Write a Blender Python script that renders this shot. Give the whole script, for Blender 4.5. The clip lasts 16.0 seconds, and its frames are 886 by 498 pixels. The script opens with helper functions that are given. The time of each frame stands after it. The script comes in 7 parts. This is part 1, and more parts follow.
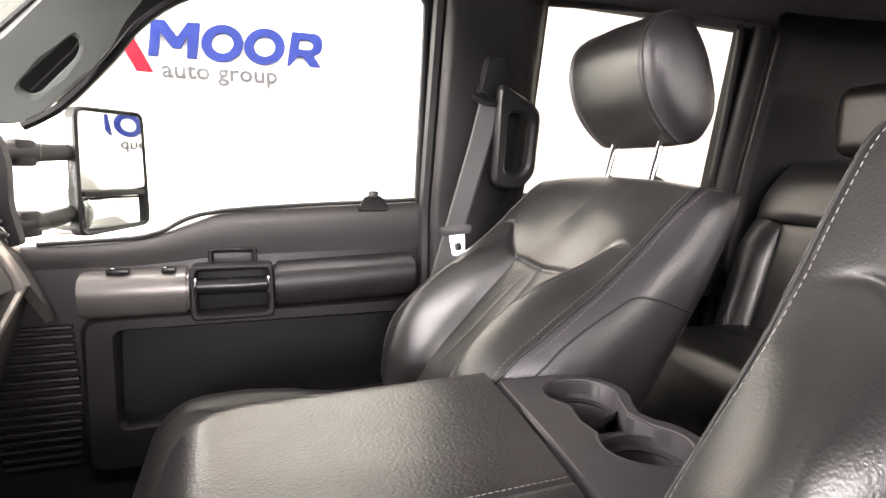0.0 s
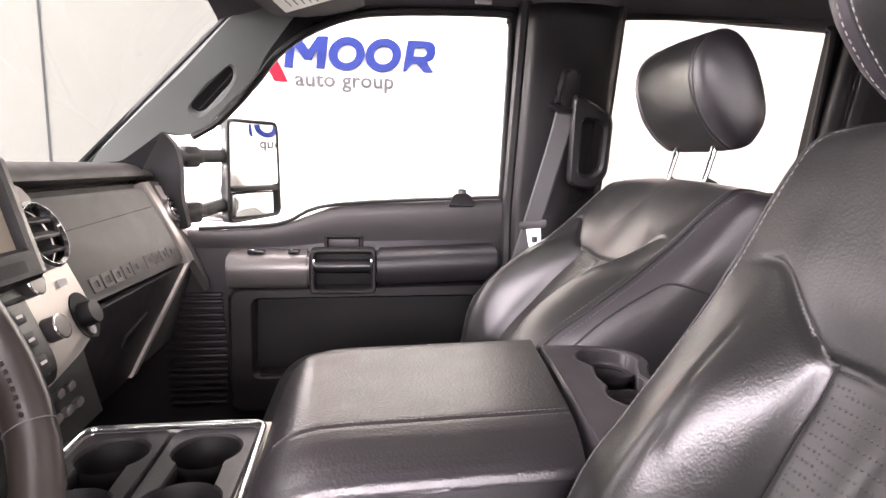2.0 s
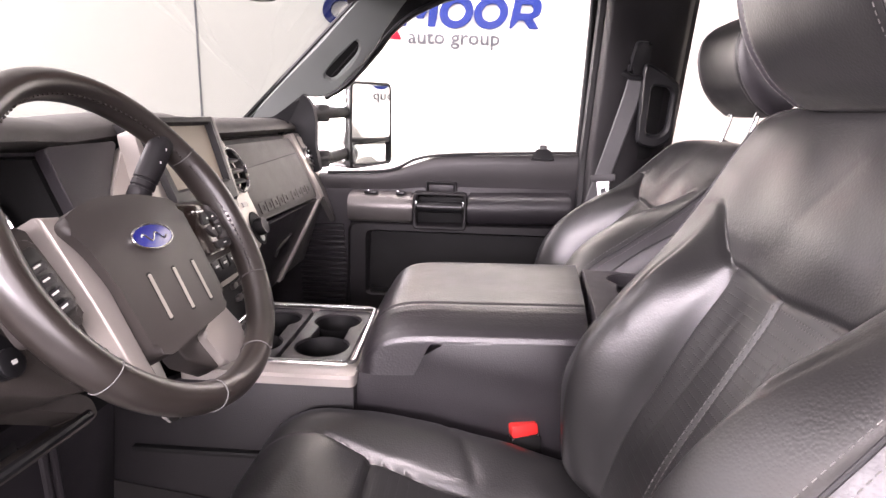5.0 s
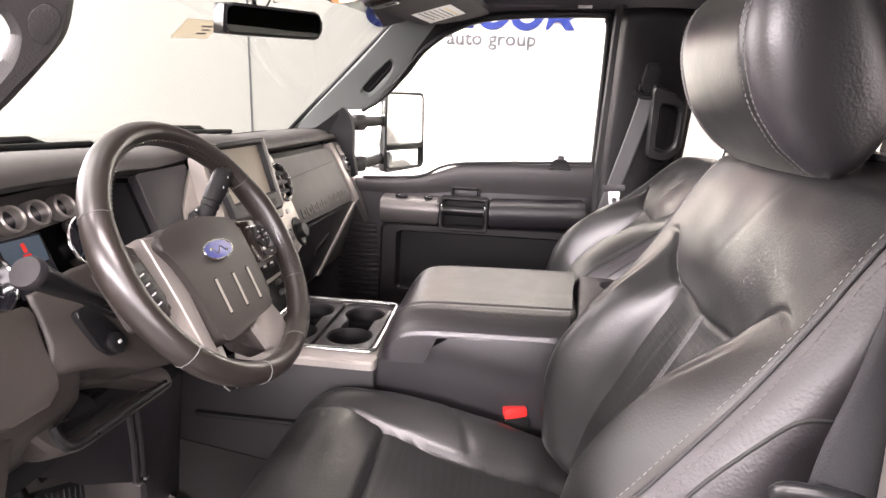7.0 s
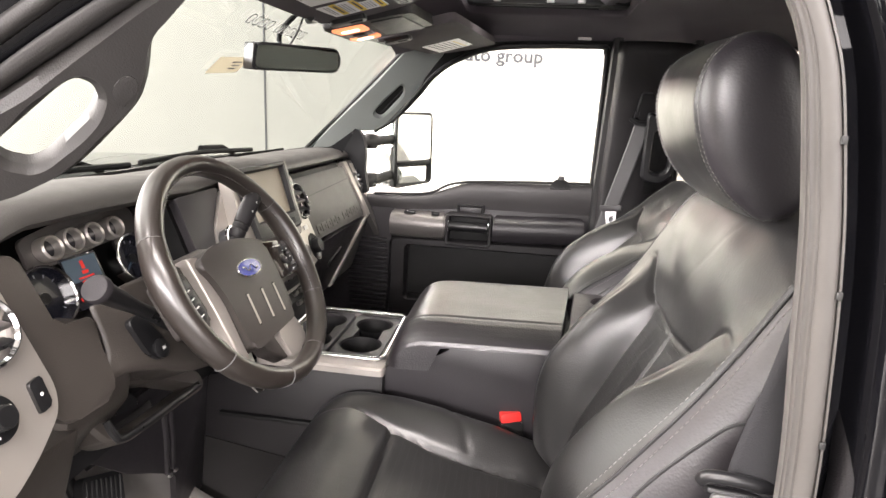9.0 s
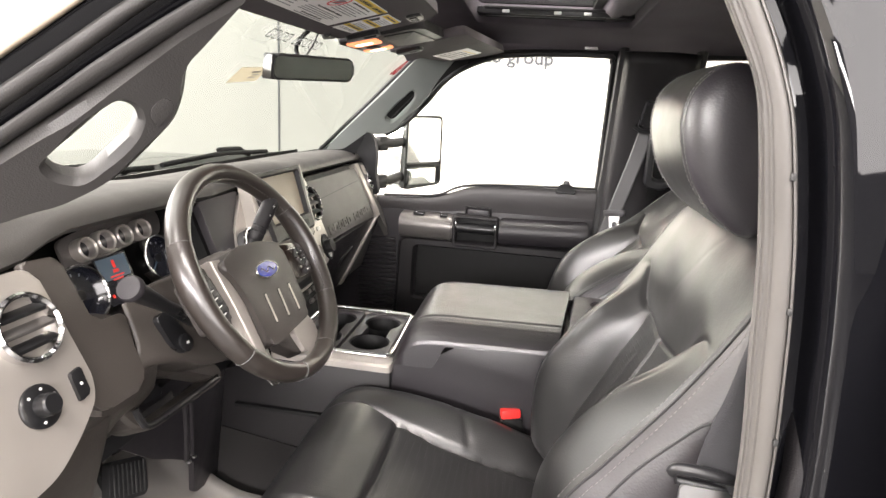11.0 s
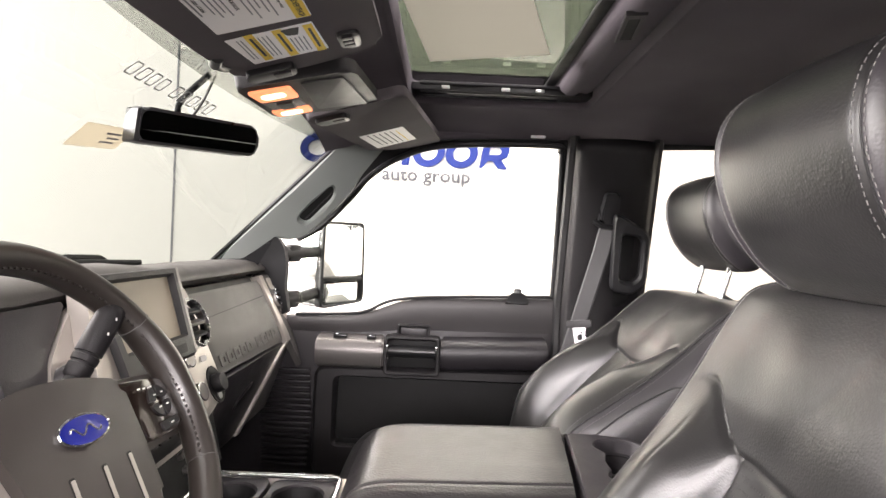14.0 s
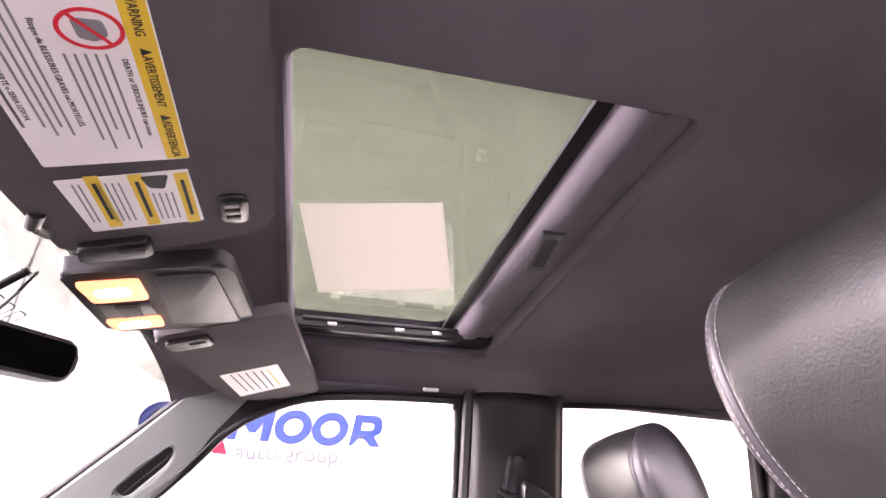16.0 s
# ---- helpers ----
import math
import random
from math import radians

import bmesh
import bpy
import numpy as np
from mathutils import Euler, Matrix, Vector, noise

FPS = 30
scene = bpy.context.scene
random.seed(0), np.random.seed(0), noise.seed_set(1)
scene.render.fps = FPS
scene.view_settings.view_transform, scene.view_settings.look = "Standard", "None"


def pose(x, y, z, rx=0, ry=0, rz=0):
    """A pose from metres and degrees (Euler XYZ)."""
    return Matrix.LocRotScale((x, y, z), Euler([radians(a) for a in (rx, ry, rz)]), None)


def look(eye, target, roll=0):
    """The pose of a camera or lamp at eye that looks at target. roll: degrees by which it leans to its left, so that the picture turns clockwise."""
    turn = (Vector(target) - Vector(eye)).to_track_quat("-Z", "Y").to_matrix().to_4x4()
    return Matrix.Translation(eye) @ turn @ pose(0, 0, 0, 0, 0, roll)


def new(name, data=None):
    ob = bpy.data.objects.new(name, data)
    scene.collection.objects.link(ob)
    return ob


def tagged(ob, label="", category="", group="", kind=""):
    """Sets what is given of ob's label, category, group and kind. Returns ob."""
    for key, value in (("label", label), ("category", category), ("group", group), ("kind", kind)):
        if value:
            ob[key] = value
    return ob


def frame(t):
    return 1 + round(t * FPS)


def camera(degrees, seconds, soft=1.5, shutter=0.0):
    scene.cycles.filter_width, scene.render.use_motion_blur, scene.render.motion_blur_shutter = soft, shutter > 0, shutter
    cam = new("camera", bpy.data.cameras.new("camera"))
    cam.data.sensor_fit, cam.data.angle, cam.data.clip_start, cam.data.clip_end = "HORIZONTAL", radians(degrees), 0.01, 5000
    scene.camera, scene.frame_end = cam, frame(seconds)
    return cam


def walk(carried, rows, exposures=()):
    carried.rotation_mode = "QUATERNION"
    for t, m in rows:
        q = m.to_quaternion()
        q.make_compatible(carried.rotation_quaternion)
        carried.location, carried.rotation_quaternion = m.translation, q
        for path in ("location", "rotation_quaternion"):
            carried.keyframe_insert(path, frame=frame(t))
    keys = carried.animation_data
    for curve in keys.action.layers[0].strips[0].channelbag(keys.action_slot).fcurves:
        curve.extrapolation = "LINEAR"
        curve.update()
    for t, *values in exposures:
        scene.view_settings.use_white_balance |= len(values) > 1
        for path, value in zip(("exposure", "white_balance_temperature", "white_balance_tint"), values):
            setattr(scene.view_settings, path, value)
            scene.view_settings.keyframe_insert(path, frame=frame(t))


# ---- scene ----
cam = camera(75.5, 16.0)
METRES, EYE, TILT, LEAN, TURN = 1.45, 1.70, -2.0, 2.0, -14.0
PATH = [
    (0, (-0.281, -0.471, 1.502), (0.375, 1.399, 1.229), 0.8),
    (0.5, (-0.258, -0.523, 1.508), (0.279, 1.383, 1.223), 0.6),
    (1, (-0.247, -0.581, 1.511), (0.188, 1.351, 1.231), 0.7),
    (1.5, (-0.233, -0.63, 1.514), (0.114, 1.321, 1.242), 1.0),
    (2, (-0.252, -0.657, 1.512), (0.019, 1.303, 1.224), 0.9),
    (2.5, (-0.287, -0.698, 1.507), (-0.047, 1.264, 1.2), 0.7),
    (3, (-0.296, -0.753, 1.51), (-0.063, 1.206, 1.18), 0.8),
    (3.5, (-0.274, -0.805, 1.512), (-0.102, 1.154, 1.147), 1.4),
    (4, (-0.252, -0.849, 1.51), (-0.179, 1.109, 1.111), 1.8),
    (4.5, (-0.233, -0.892, 1.517), (-0.251, 1.061, 1.087), 1.9),
    (6.8, (-0.159, -1.079, 1.597), (-0.373, 0.847, 1.1), 2.1),
    (7, (-0.153, -1.084, 1.604), (-0.377, 0.84, 1.108), 2.3),
    (7.5, (-0.148, -1.094, 1.62), (-0.389, 0.827, 1.119), 2.5),
    (8, (-0.149, -1.123, 1.634), (-0.385, 0.797, 1.126), 2.7),
    (8.5, (-0.144, -1.153, 1.64), (-0.391, 0.769, 1.146), 2.7),
    (9, (-0.137, -1.18, 1.652), (-0.388, 0.747, 1.179), 3.0),
    (11.5, (-0.124, -1.234, 1.682), (-0.41, 0.685, 1.194), 3.7),
    (12, (-0.124, -1.226, 1.682), (-0.413, 0.694, 1.205), 3.6),
    (12.5, (-0.125, -1.203, 1.668), (-0.411, 0.723, 1.21), 3.3),
    (13, (-0.151, -1.131, 1.65), (-0.408, 0.811, 1.247), 3.2),
    (13.5, (-0.188, -1.006, 1.619), (-0.355, 0.97, 1.358), 2.8),
    (14, (-0.229, -0.885, 1.582), (-0.229, 1.115, 1.557), 2.6),
    (14.5, (-0.251, -0.789, 1.56), (-0.092, 1.19, 1.798), 2.1),
    (15, (-0.249, -0.73, 1.546), (0.024, 1.174, 2.093), 2.0),
    (15.5, (-0.261, -0.698, 1.541), (0.081, 1.104, 2.339), 1.6),
    (16, (-0.26, -0.682, 1.538), (0.121, 1.048, 2.466), 1.1),
]
GRADE = [(0.0, 0.88, 6750, 18), (3.5, 0.68, 6480, 32), (7.0, 0.75, 6680, 24), (9.0, 0.66, 6720, 16), (12.0, 0.80, 6690, 14), (13.0, 0.72, 6690, 14), (14.0, 0.69, 6680, 18), (15.0, 0.70, 6380, 34), (15.5, 1.16, 6450, 36), (16.0, 1.68, 6550, 38)]
walk(cam, [(t, look(eye, target, roll)) for t, eye, target, roll in PATH], GRADE)


# ---- light ----
def area_lamp(name, at, target, sx, sy, watts, colour=(1, 1, 1)):
    d = bpy.data.lights.new(name, "AREA")
    d.shape, d.size, d.size_y, d.energy, d.color = "RECTANGLE", sx, sy, watts, colour
    ob = new(name, d)
    ob.matrix_world = look(at, target)
    return ob


world = bpy.data.worlds.new("studio_air")
scene.world = world
world.use_nodes = True
world.node_tree.nodes["Background"].inputs[0].default_value = (1.0, 0.98, 0.95, 1)
world.node_tree.nodes["Background"].inputs[1].default_value = 0.3

ROOM_TOP = 6.2
# Ceiling softboxes out of view, added to light the cab and the wall.
SOFTBOXES = [((0.3, -3.9), 7.0, 1.1, 560), ((-4.9, -0.6), 4.4, 3.6, 700), ((2.6, 1.0), 8.0, 1.2, 420)]
for (lx, ly), sx, sy, watts in SOFTBOXES:
    area_lamp("ceiling_fill_lamp", (lx, ly, ROOM_TOP - 0.12), (lx, ly, 0), sx, sy, watts, (1, 0.97, 0.93))
area_lamp("side_softbox_lamp", (-1.2, -6.6, 2.9), (-0.6, 0, 1.4), 6.0, 1.0, 560, (1, 0.985, 0.97))
area_lamp("rear_side_softbox_lamp", (5.3, -6.9, 3.5), (4.2, 0, 2.2), 6.4, 4.8, 470, (1, 0.985, 0.97))
# Unseen lamp added ahead of the truck to brighten the seat fronts.
area_lamp("front_fill_lamp", (-6.9, 0.4, 2.9), (0, 0, 1.5), 5.0, 3.0, 1500, (1, 0.98, 0.95))


# ---- materials ----
def material(name):
    m = bpy.data.materials.new(name)
    m.use_nodes = True
    nt = m.node_tree
    return m, nt, nt.nodes["Principled BSDF"]


def surface(name, colour, rough=0.5, metal=0.0, grain=0.0, grain_size=400.0, cell=False, blotch=0.15, blotch_size=6.0, coat=0.0, spec=0.5, rough_var=0.1, dots=0.0, crease=0.0):
    """A plain material: base colour with slow blotches, roughness variation and fine relief in real size."""
    m, nt, p = material(name)
    n, l = nt.nodes, nt.links
    co = n.new("ShaderNodeTexCoord")
    big = n.new("ShaderNodeTexNoise")
    big.inputs["Scale"].default_value, big.inputs["Detail"].default_value = blotch_size, 5
    l.new(co.outputs["Object"], big.inputs["Vector"])
    ramp = n.new("ShaderNodeMapRange")
    ramp.inputs[1].default_value, ramp.inputs[2].default_value = 0.3, 0.7
    ramp.inputs[3].default_value, ramp.inputs[4].default_value = 1 - blotch, 1 + blotch
    l.new(big.outputs["Fac"], ramp.inputs[0])
    mul = n.new("ShaderNodeVectorMath")
    mul.operation = "SCALE"
    mul.inputs[0].default_value = colour
    l.new(ramp.outputs[0], mul.inputs["Scale"])
    l.new(mul.outputs[0], p.inputs["Base Color"])
    rr = n.new("ShaderNodeMapRange")
    rr.inputs[1].default_value, rr.inputs[2].default_value = 0.3, 0.7
    rr.inputs[3].default_value, rr.inputs[4].default_value = max(0.02, rough - rough_var / 2), min(1, rough + rough_var / 2)
    mid = n.new("ShaderNodeTexNoise")
    mid.inputs["Scale"].default_value, mid.inputs["Detail"].default_value = blotch_size * 4, 4
    l.new(co.outputs["Object"], mid.inputs["Vector"])
    l.new(mid.outputs["Fac"], rr.inputs[0])
    l.new(rr.outputs[0], p.inputs["Roughness"])
    p.inputs["Metallic"].default_value = metal
    p.inputs["Coat Weight"].default_value = coat
    p.inputs["Specular IOR Level"].default_value = spec
    if grain or dots:
        bump = n.new("ShaderNodeBump")
        bump.inputs["Strength"].default_value = grain or dots
        bump.inputs["Distance"].default_value = 0.0006
        if dots:
            fine = n.new("ShaderNodeTexVoronoi")
            fine.inputs["Randomness"].default_value = 0.0
            fine.inputs["Scale"].default_value = grain_size
            l.new(co.outputs["Object"], fine.inputs["Vector"])
            cut = n.new("ShaderNodeMapRange")
            cut.inputs[1].default_value, cut.inputs[2].default_value = 0.18, 0.3
            l.new(fine.outputs["Distance"], cut.inputs[0])
            l.new(cut.outputs[0], bump.inputs["Height"])
            bump.inputs["Distance"].default_value = 0.0016
        elif cell:
            fine = n.new("ShaderNodeTexVoronoi")
            fine.feature = "SMOOTH_F1"
            fine.inputs["Scale"].default_value = grain_size
            l.new(co.outputs["Object"], fine.inputs["Vector"])
            l.new(fine.outputs["Distance"], bump.inputs["Height"])
        else:
            fine = n.new("ShaderNodeTexNoise")
            fine.inputs["Scale"].default_value, fine.inputs["Detail"].default_value = grain_size, 3
            l.new(co.outputs["Object"], fine.inputs["Vector"])
            l.new(fine.outputs["Fac"], bump.inputs["Height"])
        if crease:
            fold, wave = n.new("ShaderNodeBump"), n.new("ShaderNodeTexNoise")
            fold.inputs["Strength"].default_value, fold.inputs["Distance"].default_value = crease, 0.004
            wave.inputs["Scale"].default_value, wave.inputs["Detail"].default_value, wave.inputs["Distortion"].default_value = 26.0, 3.0, 0.6
            l.new(co.outputs["Object"], wave.inputs["Vector"])
            l.new(wave.outputs["Fac"], fold.inputs["Height"])
            l.new(fold.outputs[0], bump.inputs["Normal"])
        l.new(bump.outputs[0], p.inputs["Normal"])
    return m


def glass(name, tint, gloss=0.08, rough=0.0):
    """A thin pane: clear with a tint, and a mirror sheen."""
    m, nt, p = material(name)
    n, l = nt.nodes, nt.links
    clear, shine, mix, edge, power, amount = n.new("ShaderNodeBsdfTransparent"), n.new("ShaderNodeBsdfGlossy"), n.new("ShaderNodeMixShader"), n.new("ShaderNodeLayerWeight"), n.new("ShaderNodeMath"), n.new("ShaderNodeMath")
    clear.inputs[0].default_value = (*tint, 1)
    shine.inputs["Roughness"].default_value = rough
    power.operation, amount.operation = "POWER", "MULTIPLY_ADD"
    power.inputs[1].default_value = 5.0
    amount.inputs[1].default_value, amount.inputs[2].default_value = 0.5, gloss * 0.4
    edge.inputs[0].default_value = 0.5
    l.new(edge.outputs["Facing"], power.inputs[0])
    l.new(power.outputs[0], amount.inputs[0])
    l.new(amount.outputs[0], mix.inputs[0])
    l.new(clear.outputs[0], mix.inputs[1])
    l.new(shine.outputs[0], mix.inputs[2])
    l.new(mix.outputs[0], n["Material Output"].inputs[0])
    n.remove(p)
    return m


def glow(name, colour, strength):
    m, nt, p = material(name)
    p.inputs["Base Color"].default_value = (*colour, 1)
    p.inputs["Emission Color"].default_value = (*colour, 1)
    p.inputs["Emission Strength"].default_value = strength
    return m


LEATHER = surface("black_leather", (0.0125, 0.0122, 0.0124), 0.33, grain=0.3, grain_size=460, cell=True, blotch=0.25, rough_var=0.05, spec=0.85, crease=0.10)
LEATHER_SIDE = surface("purple_black_side_leather", (0.0215, 0.0190, 0.0225), 0.37, grain=0.42, grain_size=400, cell=True, blotch=0.2, rough_var=0.07, spec=1.0, crease=0.09)
LEATHER_PEBBLE = surface("pebbled_leather", (0.0135, 0.0115, 0.0140), 0.36, grain=0.7, grain_size=330, cell=True, blotch=0.2, rough_var=0.07, spec=0.95)
LEATHER_DOTS = surface("perforated_leather", (0.0125, 0.0122, 0.0124), 0.37, dots=0.35, grain_size=230, blotch=0.2, spec=0.7)
LEATHER_WHEEL = surface("worn_wheel_leather", (0.024, 0.0195, 0.017), 0.30, blotch=0.18, blotch_size=14, rough_var=0.03, spec=0.9)
THREAD_DIM = surface("dark_grey_thread", (0.12, 0.118, 0.115), 0.7, grain=0.3, grain_size=1500)
THREAD = surface("grey_thread", (0.17, 0.167, 0.162), 0.7, grain=0.3, grain_size=1500)
PLASTIC = surface("black_grained_plastic", (0.0105, 0.0095, 0.0106), 0.48, grain=0.45, grain_size=700, cell=True, blotch=0.18, spec=0.35)
TRAY_GREY = surface("purple_grey_tray_plastic", (0.048, 0.044, 0.049), 0.40, grain=0.3, grain_size=700, cell=True, blotch=0.12)
PLASTIC_GREY = surface("dark_grey_plastic", (0.0180, 0.0160, 0.0185), 0.42, grain=0.45, grain_size=700, cell=True, blotch=0.14)
DOOR_GREY = surface("mid_grey_door_trim", (0.046, 0.043, 0.044), 0.46, grain=0.45, grain_size=700, cell=True, blotch=0.12)
PLASTIC_SMOOTH = surface("smooth_black_plastic", (0.010, 0.010, 0.011), 0.32, blotch=0.2)
PLASTIC_MATT = surface("matt_black_plastic", (0.006, 0.006, 0.0063), 0.6, grain=0.3, grain_size=500, spec=0.3)
DASH = surface("dashboard_vinyl", (0.052, 0.049, 0.046), 0.5, grain=0.5, grain_size=520, cell=True, blotch=0.12)
DASH_LOWER = surface("brown_grey_dash_plastic", (0.045, 0.039, 0.035), 0.42, grain=0.4, grain_size=600, cell=True, blotch=0.12)
SILVER = surface("satin_silver_paint", (0.42, 0.39, 0.36), 0.36, metal=0.55, grain=0.1, grain_size=900, blotch=0.08)
HUB_GREY = surface("brown_grey_hub_vinyl", (0.031, 0.0265, 0.0245), 0.44, grain=0.25, grain_size=1100, cell=True, blotch=0.1)
PIANO = surface("glossy_brown_black_trim", (0.014, 0.009, 0.007), 0.14, coat=0.8, blotch=0.1)
GUNMETAL = surface("satin_gunmetal_trim", (0.16, 0.15, 0.145), 0.34, metal=0.6, blotch=0.1)
CHROME = surface("chrome", (0.82, 0.82, 0.83), 0.10, metal=1.0, blotch=0.05, rough_var=0.06)
# Far pillar: the near pillar's plastic, lightened for the windscreen light on it.
PILLAR_LIT = surface("lit_pillar_plastic", (0.150, 0.165, 0.155), 0.55, grain=0.4, grain_size=600, cell=True, blotch=0.1)
HEADLINER = surface("charcoal_headliner_cloth", (0.130, 0.116, 0.130), 0.9, grain=1.6, grain_size=520, blotch=0.16, spec=0.2)
VISOR_CLOTH = surface("dark_visor_cloth", (0.092, 0.082, 0.088), 0.9, grain=1.0, grain_size=520, blotch=0.14, spec=0.2)
CARPET = surface("black_carpet", (0.018, 0.017, 0.017), 0.95, grain=1.0, grain_size=650, blotch=0.3, spec=0.2)
MAT_RUBBER = surface("grey_mat_rubber", (0.17, 0.160, 0.150), 0.5, grain=0.4, grain_size=300, blotch=0.3)
RUBBER = surface("black_rubber", (0.016, 0.016, 0.017), 0.5, grain=0.2, grain_size=300, blotch=0.3)
CORNER_BLACK = surface("matt_black_corner_plastic", (0.011, 0.011, 0.012), 0.7, grain=0.4, grain_size=600, cell=True, blotch=0.15, spec=0.25)
# Near pillar: the same plastic, with its shade put into a darker colour.
PILLAR_SHADED = surface("shaded_pillar_plastic", (0.032, 0.030, 0.029), 0.5, grain=0.4, grain_size=600, cell=True, blotch=0.1)
RUBBER_GREY = surface("grey_weatherstrip_rubber", (0.072, 0.067, 0.063), 0.5, grain=0.2, grain_size=300, blotch=0.15)
# Black webbing, darkened further so the near-side lamps leave it in shade.
WEBBING_DARK = surface("black_belt_webbing", (0.008, 0.008, 0.010), 0.8, grain=0.8, grain_size=700, blotch=0.1)
WEBBING = surface("grey_belt_webbing", (0.070, 0.070, 0.072), 0.75, grain=0.8, grain_size=700, blotch=0.08)
PAINT = surface("black_car_paint", (0.004, 0.004, 0.005), 0.3, coat=1.0, spec=0.0, blotch=0.1, rough_var=0.05)
BROWN_EDGE = surface("tan_sealer_edge", (0.30, 0.25, 0.19), 0.5, blotch=0.1)
STEEL = surface("brushed_steel", (0.6, 0.6, 0.6), 0.3, metal=1.0, blotch=0.1)
RED = surface("red_buckle_plastic", (0.72, 0.035, 0.03), 0.4, blotch=0.05)
def film(name, colour):
    """A thin pale sheet that lets light through."""
    m, nt, p = material(name)
    n, l = nt.nodes, nt.links
    t, d, mix = n.new("ShaderNodeBsdfTranslucent"), n.new("ShaderNodeBsdfDiffuse"), n.new("ShaderNodeMixShader")
    t.inputs[0].default_value = d.inputs[0].default_value = (*colour, 1)
    mix.inputs[0].default_value = 0.12
    l.new(t.outputs[0], mix.inputs[1])
    l.new(d.outputs[0], mix.inputs[2])
    l.new(mix.outputs[0], n["Material Output"].inputs[0])
    n.remove(p)
    return m


STICKER = film("tan_sticker_paper", (0.37, 0.35, 0.295))
PATCH_FILM = film("light_patch_film", (0.33, 0.325, 0.295))
WHITE_MARK = surface("white_print", (0.75, 0.75, 0.73), 0.6, blotch=0.03)
PRINT_PALE = surface("pale_window_print", (0.20, 0.205, 0.20), 0.7, blotch=0.05)
GREY_MARK = surface("grey_print", (0.23, 0.23, 0.25), 0.7, blotch=0.05)
BLACK_MARK = surface("black_print", (0.02, 0.02, 0.02), 0.6, blotch=0.05)
PAPER = surface("white_label_paper", (0.88, 0.86, 0.85), 0.5, blotch=0.04)
YELLOW = surface("yellow_label_ink", (0.80, 0.55, 0.03), 0.5, blotch=0.04)
RED_INK = surface("red_ink", (0.75, 0.02, 0.04), 0.5, blotch=0.04)
BLUE_BADGE = surface("deep_blue_enamel", (0.012, 0.018, 0.20), 0.15, coat=0.8, blotch=0.05)
SIGN_BLUE = surface("blue_sign_acrylic", (0.010, 0.020, 0.125), 0.8, blotch=0.06, spec=0.15)
SIGN_RED = surface("red_sign_acrylic", (0.45, 0.007, 0.018), 0.8, blotch=0.06, spec=0.15)
SIGN_GREY = surface("grey_sign_acrylic", (0.065, 0.065, 0.075), 0.8, blotch=0.06, spec=0.15)
# Wall paint darkened for the unseen south wall, so glossy parts reflect dark.
WALL_DARK = surface("darkened_wall_paint", (0.10, 0.10, 0.105), 0.85, grain=0.15, grain_size=120, blotch=0.05, blotch_size=0.8, spec=0.2)
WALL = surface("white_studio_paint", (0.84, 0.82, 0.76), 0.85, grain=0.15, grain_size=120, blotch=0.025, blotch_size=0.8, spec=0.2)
# Wall paint greyed for the unseen ceiling, to throw less light back.
CEILING = surface("darkened_ceiling_paint", (0.30, 0.295, 0.28), 0.85, grain=0.15, grain_size=120, blotch=0.05, blotch_size=0.8, spec=0.2)
FLOOR = surface("dark_studio_floor", (0.05, 0.049, 0.048), 0.35, grain=0.1, grain_size=60, blotch=0.06, blotch_size=1.5)
SCREEN = surface("dark_display_glass", (0.33, 0.29, 0.225), 0.45, blotch=0.03, spec=0.3)
GAUGE = surface("dark_gauge_face", (0.010, 0.011, 0.018), 0.2, coat=1.0, blotch=0.05)
MIRROR = surface("mirror_silver", (0.86, 0.88, 0.88), 0.01, metal=1.0, blotch=0.0, rough_var=0.0)
# Mirror colour cut down so its reflection looks like the dark cab.
MIRROR_DIM = surface("darkened_mirror", (0.055, 0.062, 0.060), 0.02, metal=1.0, blotch=0.0, rough_var=0.0)
# Tinted far past real glass, to dim the bright wall seen through it.
WINDSCREEN_GLASS = glass("wall_dimming_glass", (0.132, 0.143, 0.139))
SHADE_BAND = glass("grey_shade_band", (0.55, 0.56, 0.54))
WINDOW_GLASS = glass("clear_car_glass", (0.95, 0.97, 0.95))
PRIVACY_GLASS = glass("smoked_privacy_glass", (0.66, 0.655, 0.64))
ROOF_GLASS = glass("green_tinted_roof_glass", (0.185, 0.206, 0.178))
BULB = glow("warm_bulb_diffuser", (1.0, 0.34, 0.15), 0.75)
BULB_CORE = glow("white_hot_bulb", (1.0, 0.80, 0.58), 2.2)
LED_RED = glow("red_warning_lamp", (0.8, 0.03, 0.02), 0.18)
LED_BLUE = glow("dim_blue_display", (0.07, 0.11, 0.15), 0.06)
LIGHT_PANEL = glow("added_panel_diffuser", (1.0, 0.98, 0.93), 3.0)


# ---- building helpers ----
def root(name, label, category, at=(0, 0, 0), group="", kind=""):
    ob = new(name)
    ob.empty_display_size = 0.05
    ob.location = at
    return tagged(ob, label, category, group, kind)


def link(name, verts, faces, mat, parent=None, label="", smooth=True, sharp=40):
    """One mesh object in world coordinates, under a thing or a part."""
    me = bpy.data.meshes.new(name)
    me.from_pydata([tuple(v) for v in verts], [], [tuple(f) for f in faces])
    bm = bmesh.new()
    bm.from_mesh(me)
    bmesh.ops.recalc_face_normals(bm, faces=bm.faces)
    bm.to_mesh(me)
    bm.free()
    return finish(name, me, mat, parent, label, smooth, sharp)


def finish(name, me, mat, parent, label, smooth, sharp):
    me.materials.append(mat)
    if smooth:
        me.shade_smooth()
        me.set_sharp_from_angle(angle=radians(sharp))
    ob = new(name, me)
    if parent is not None:
        ob.parent = parent
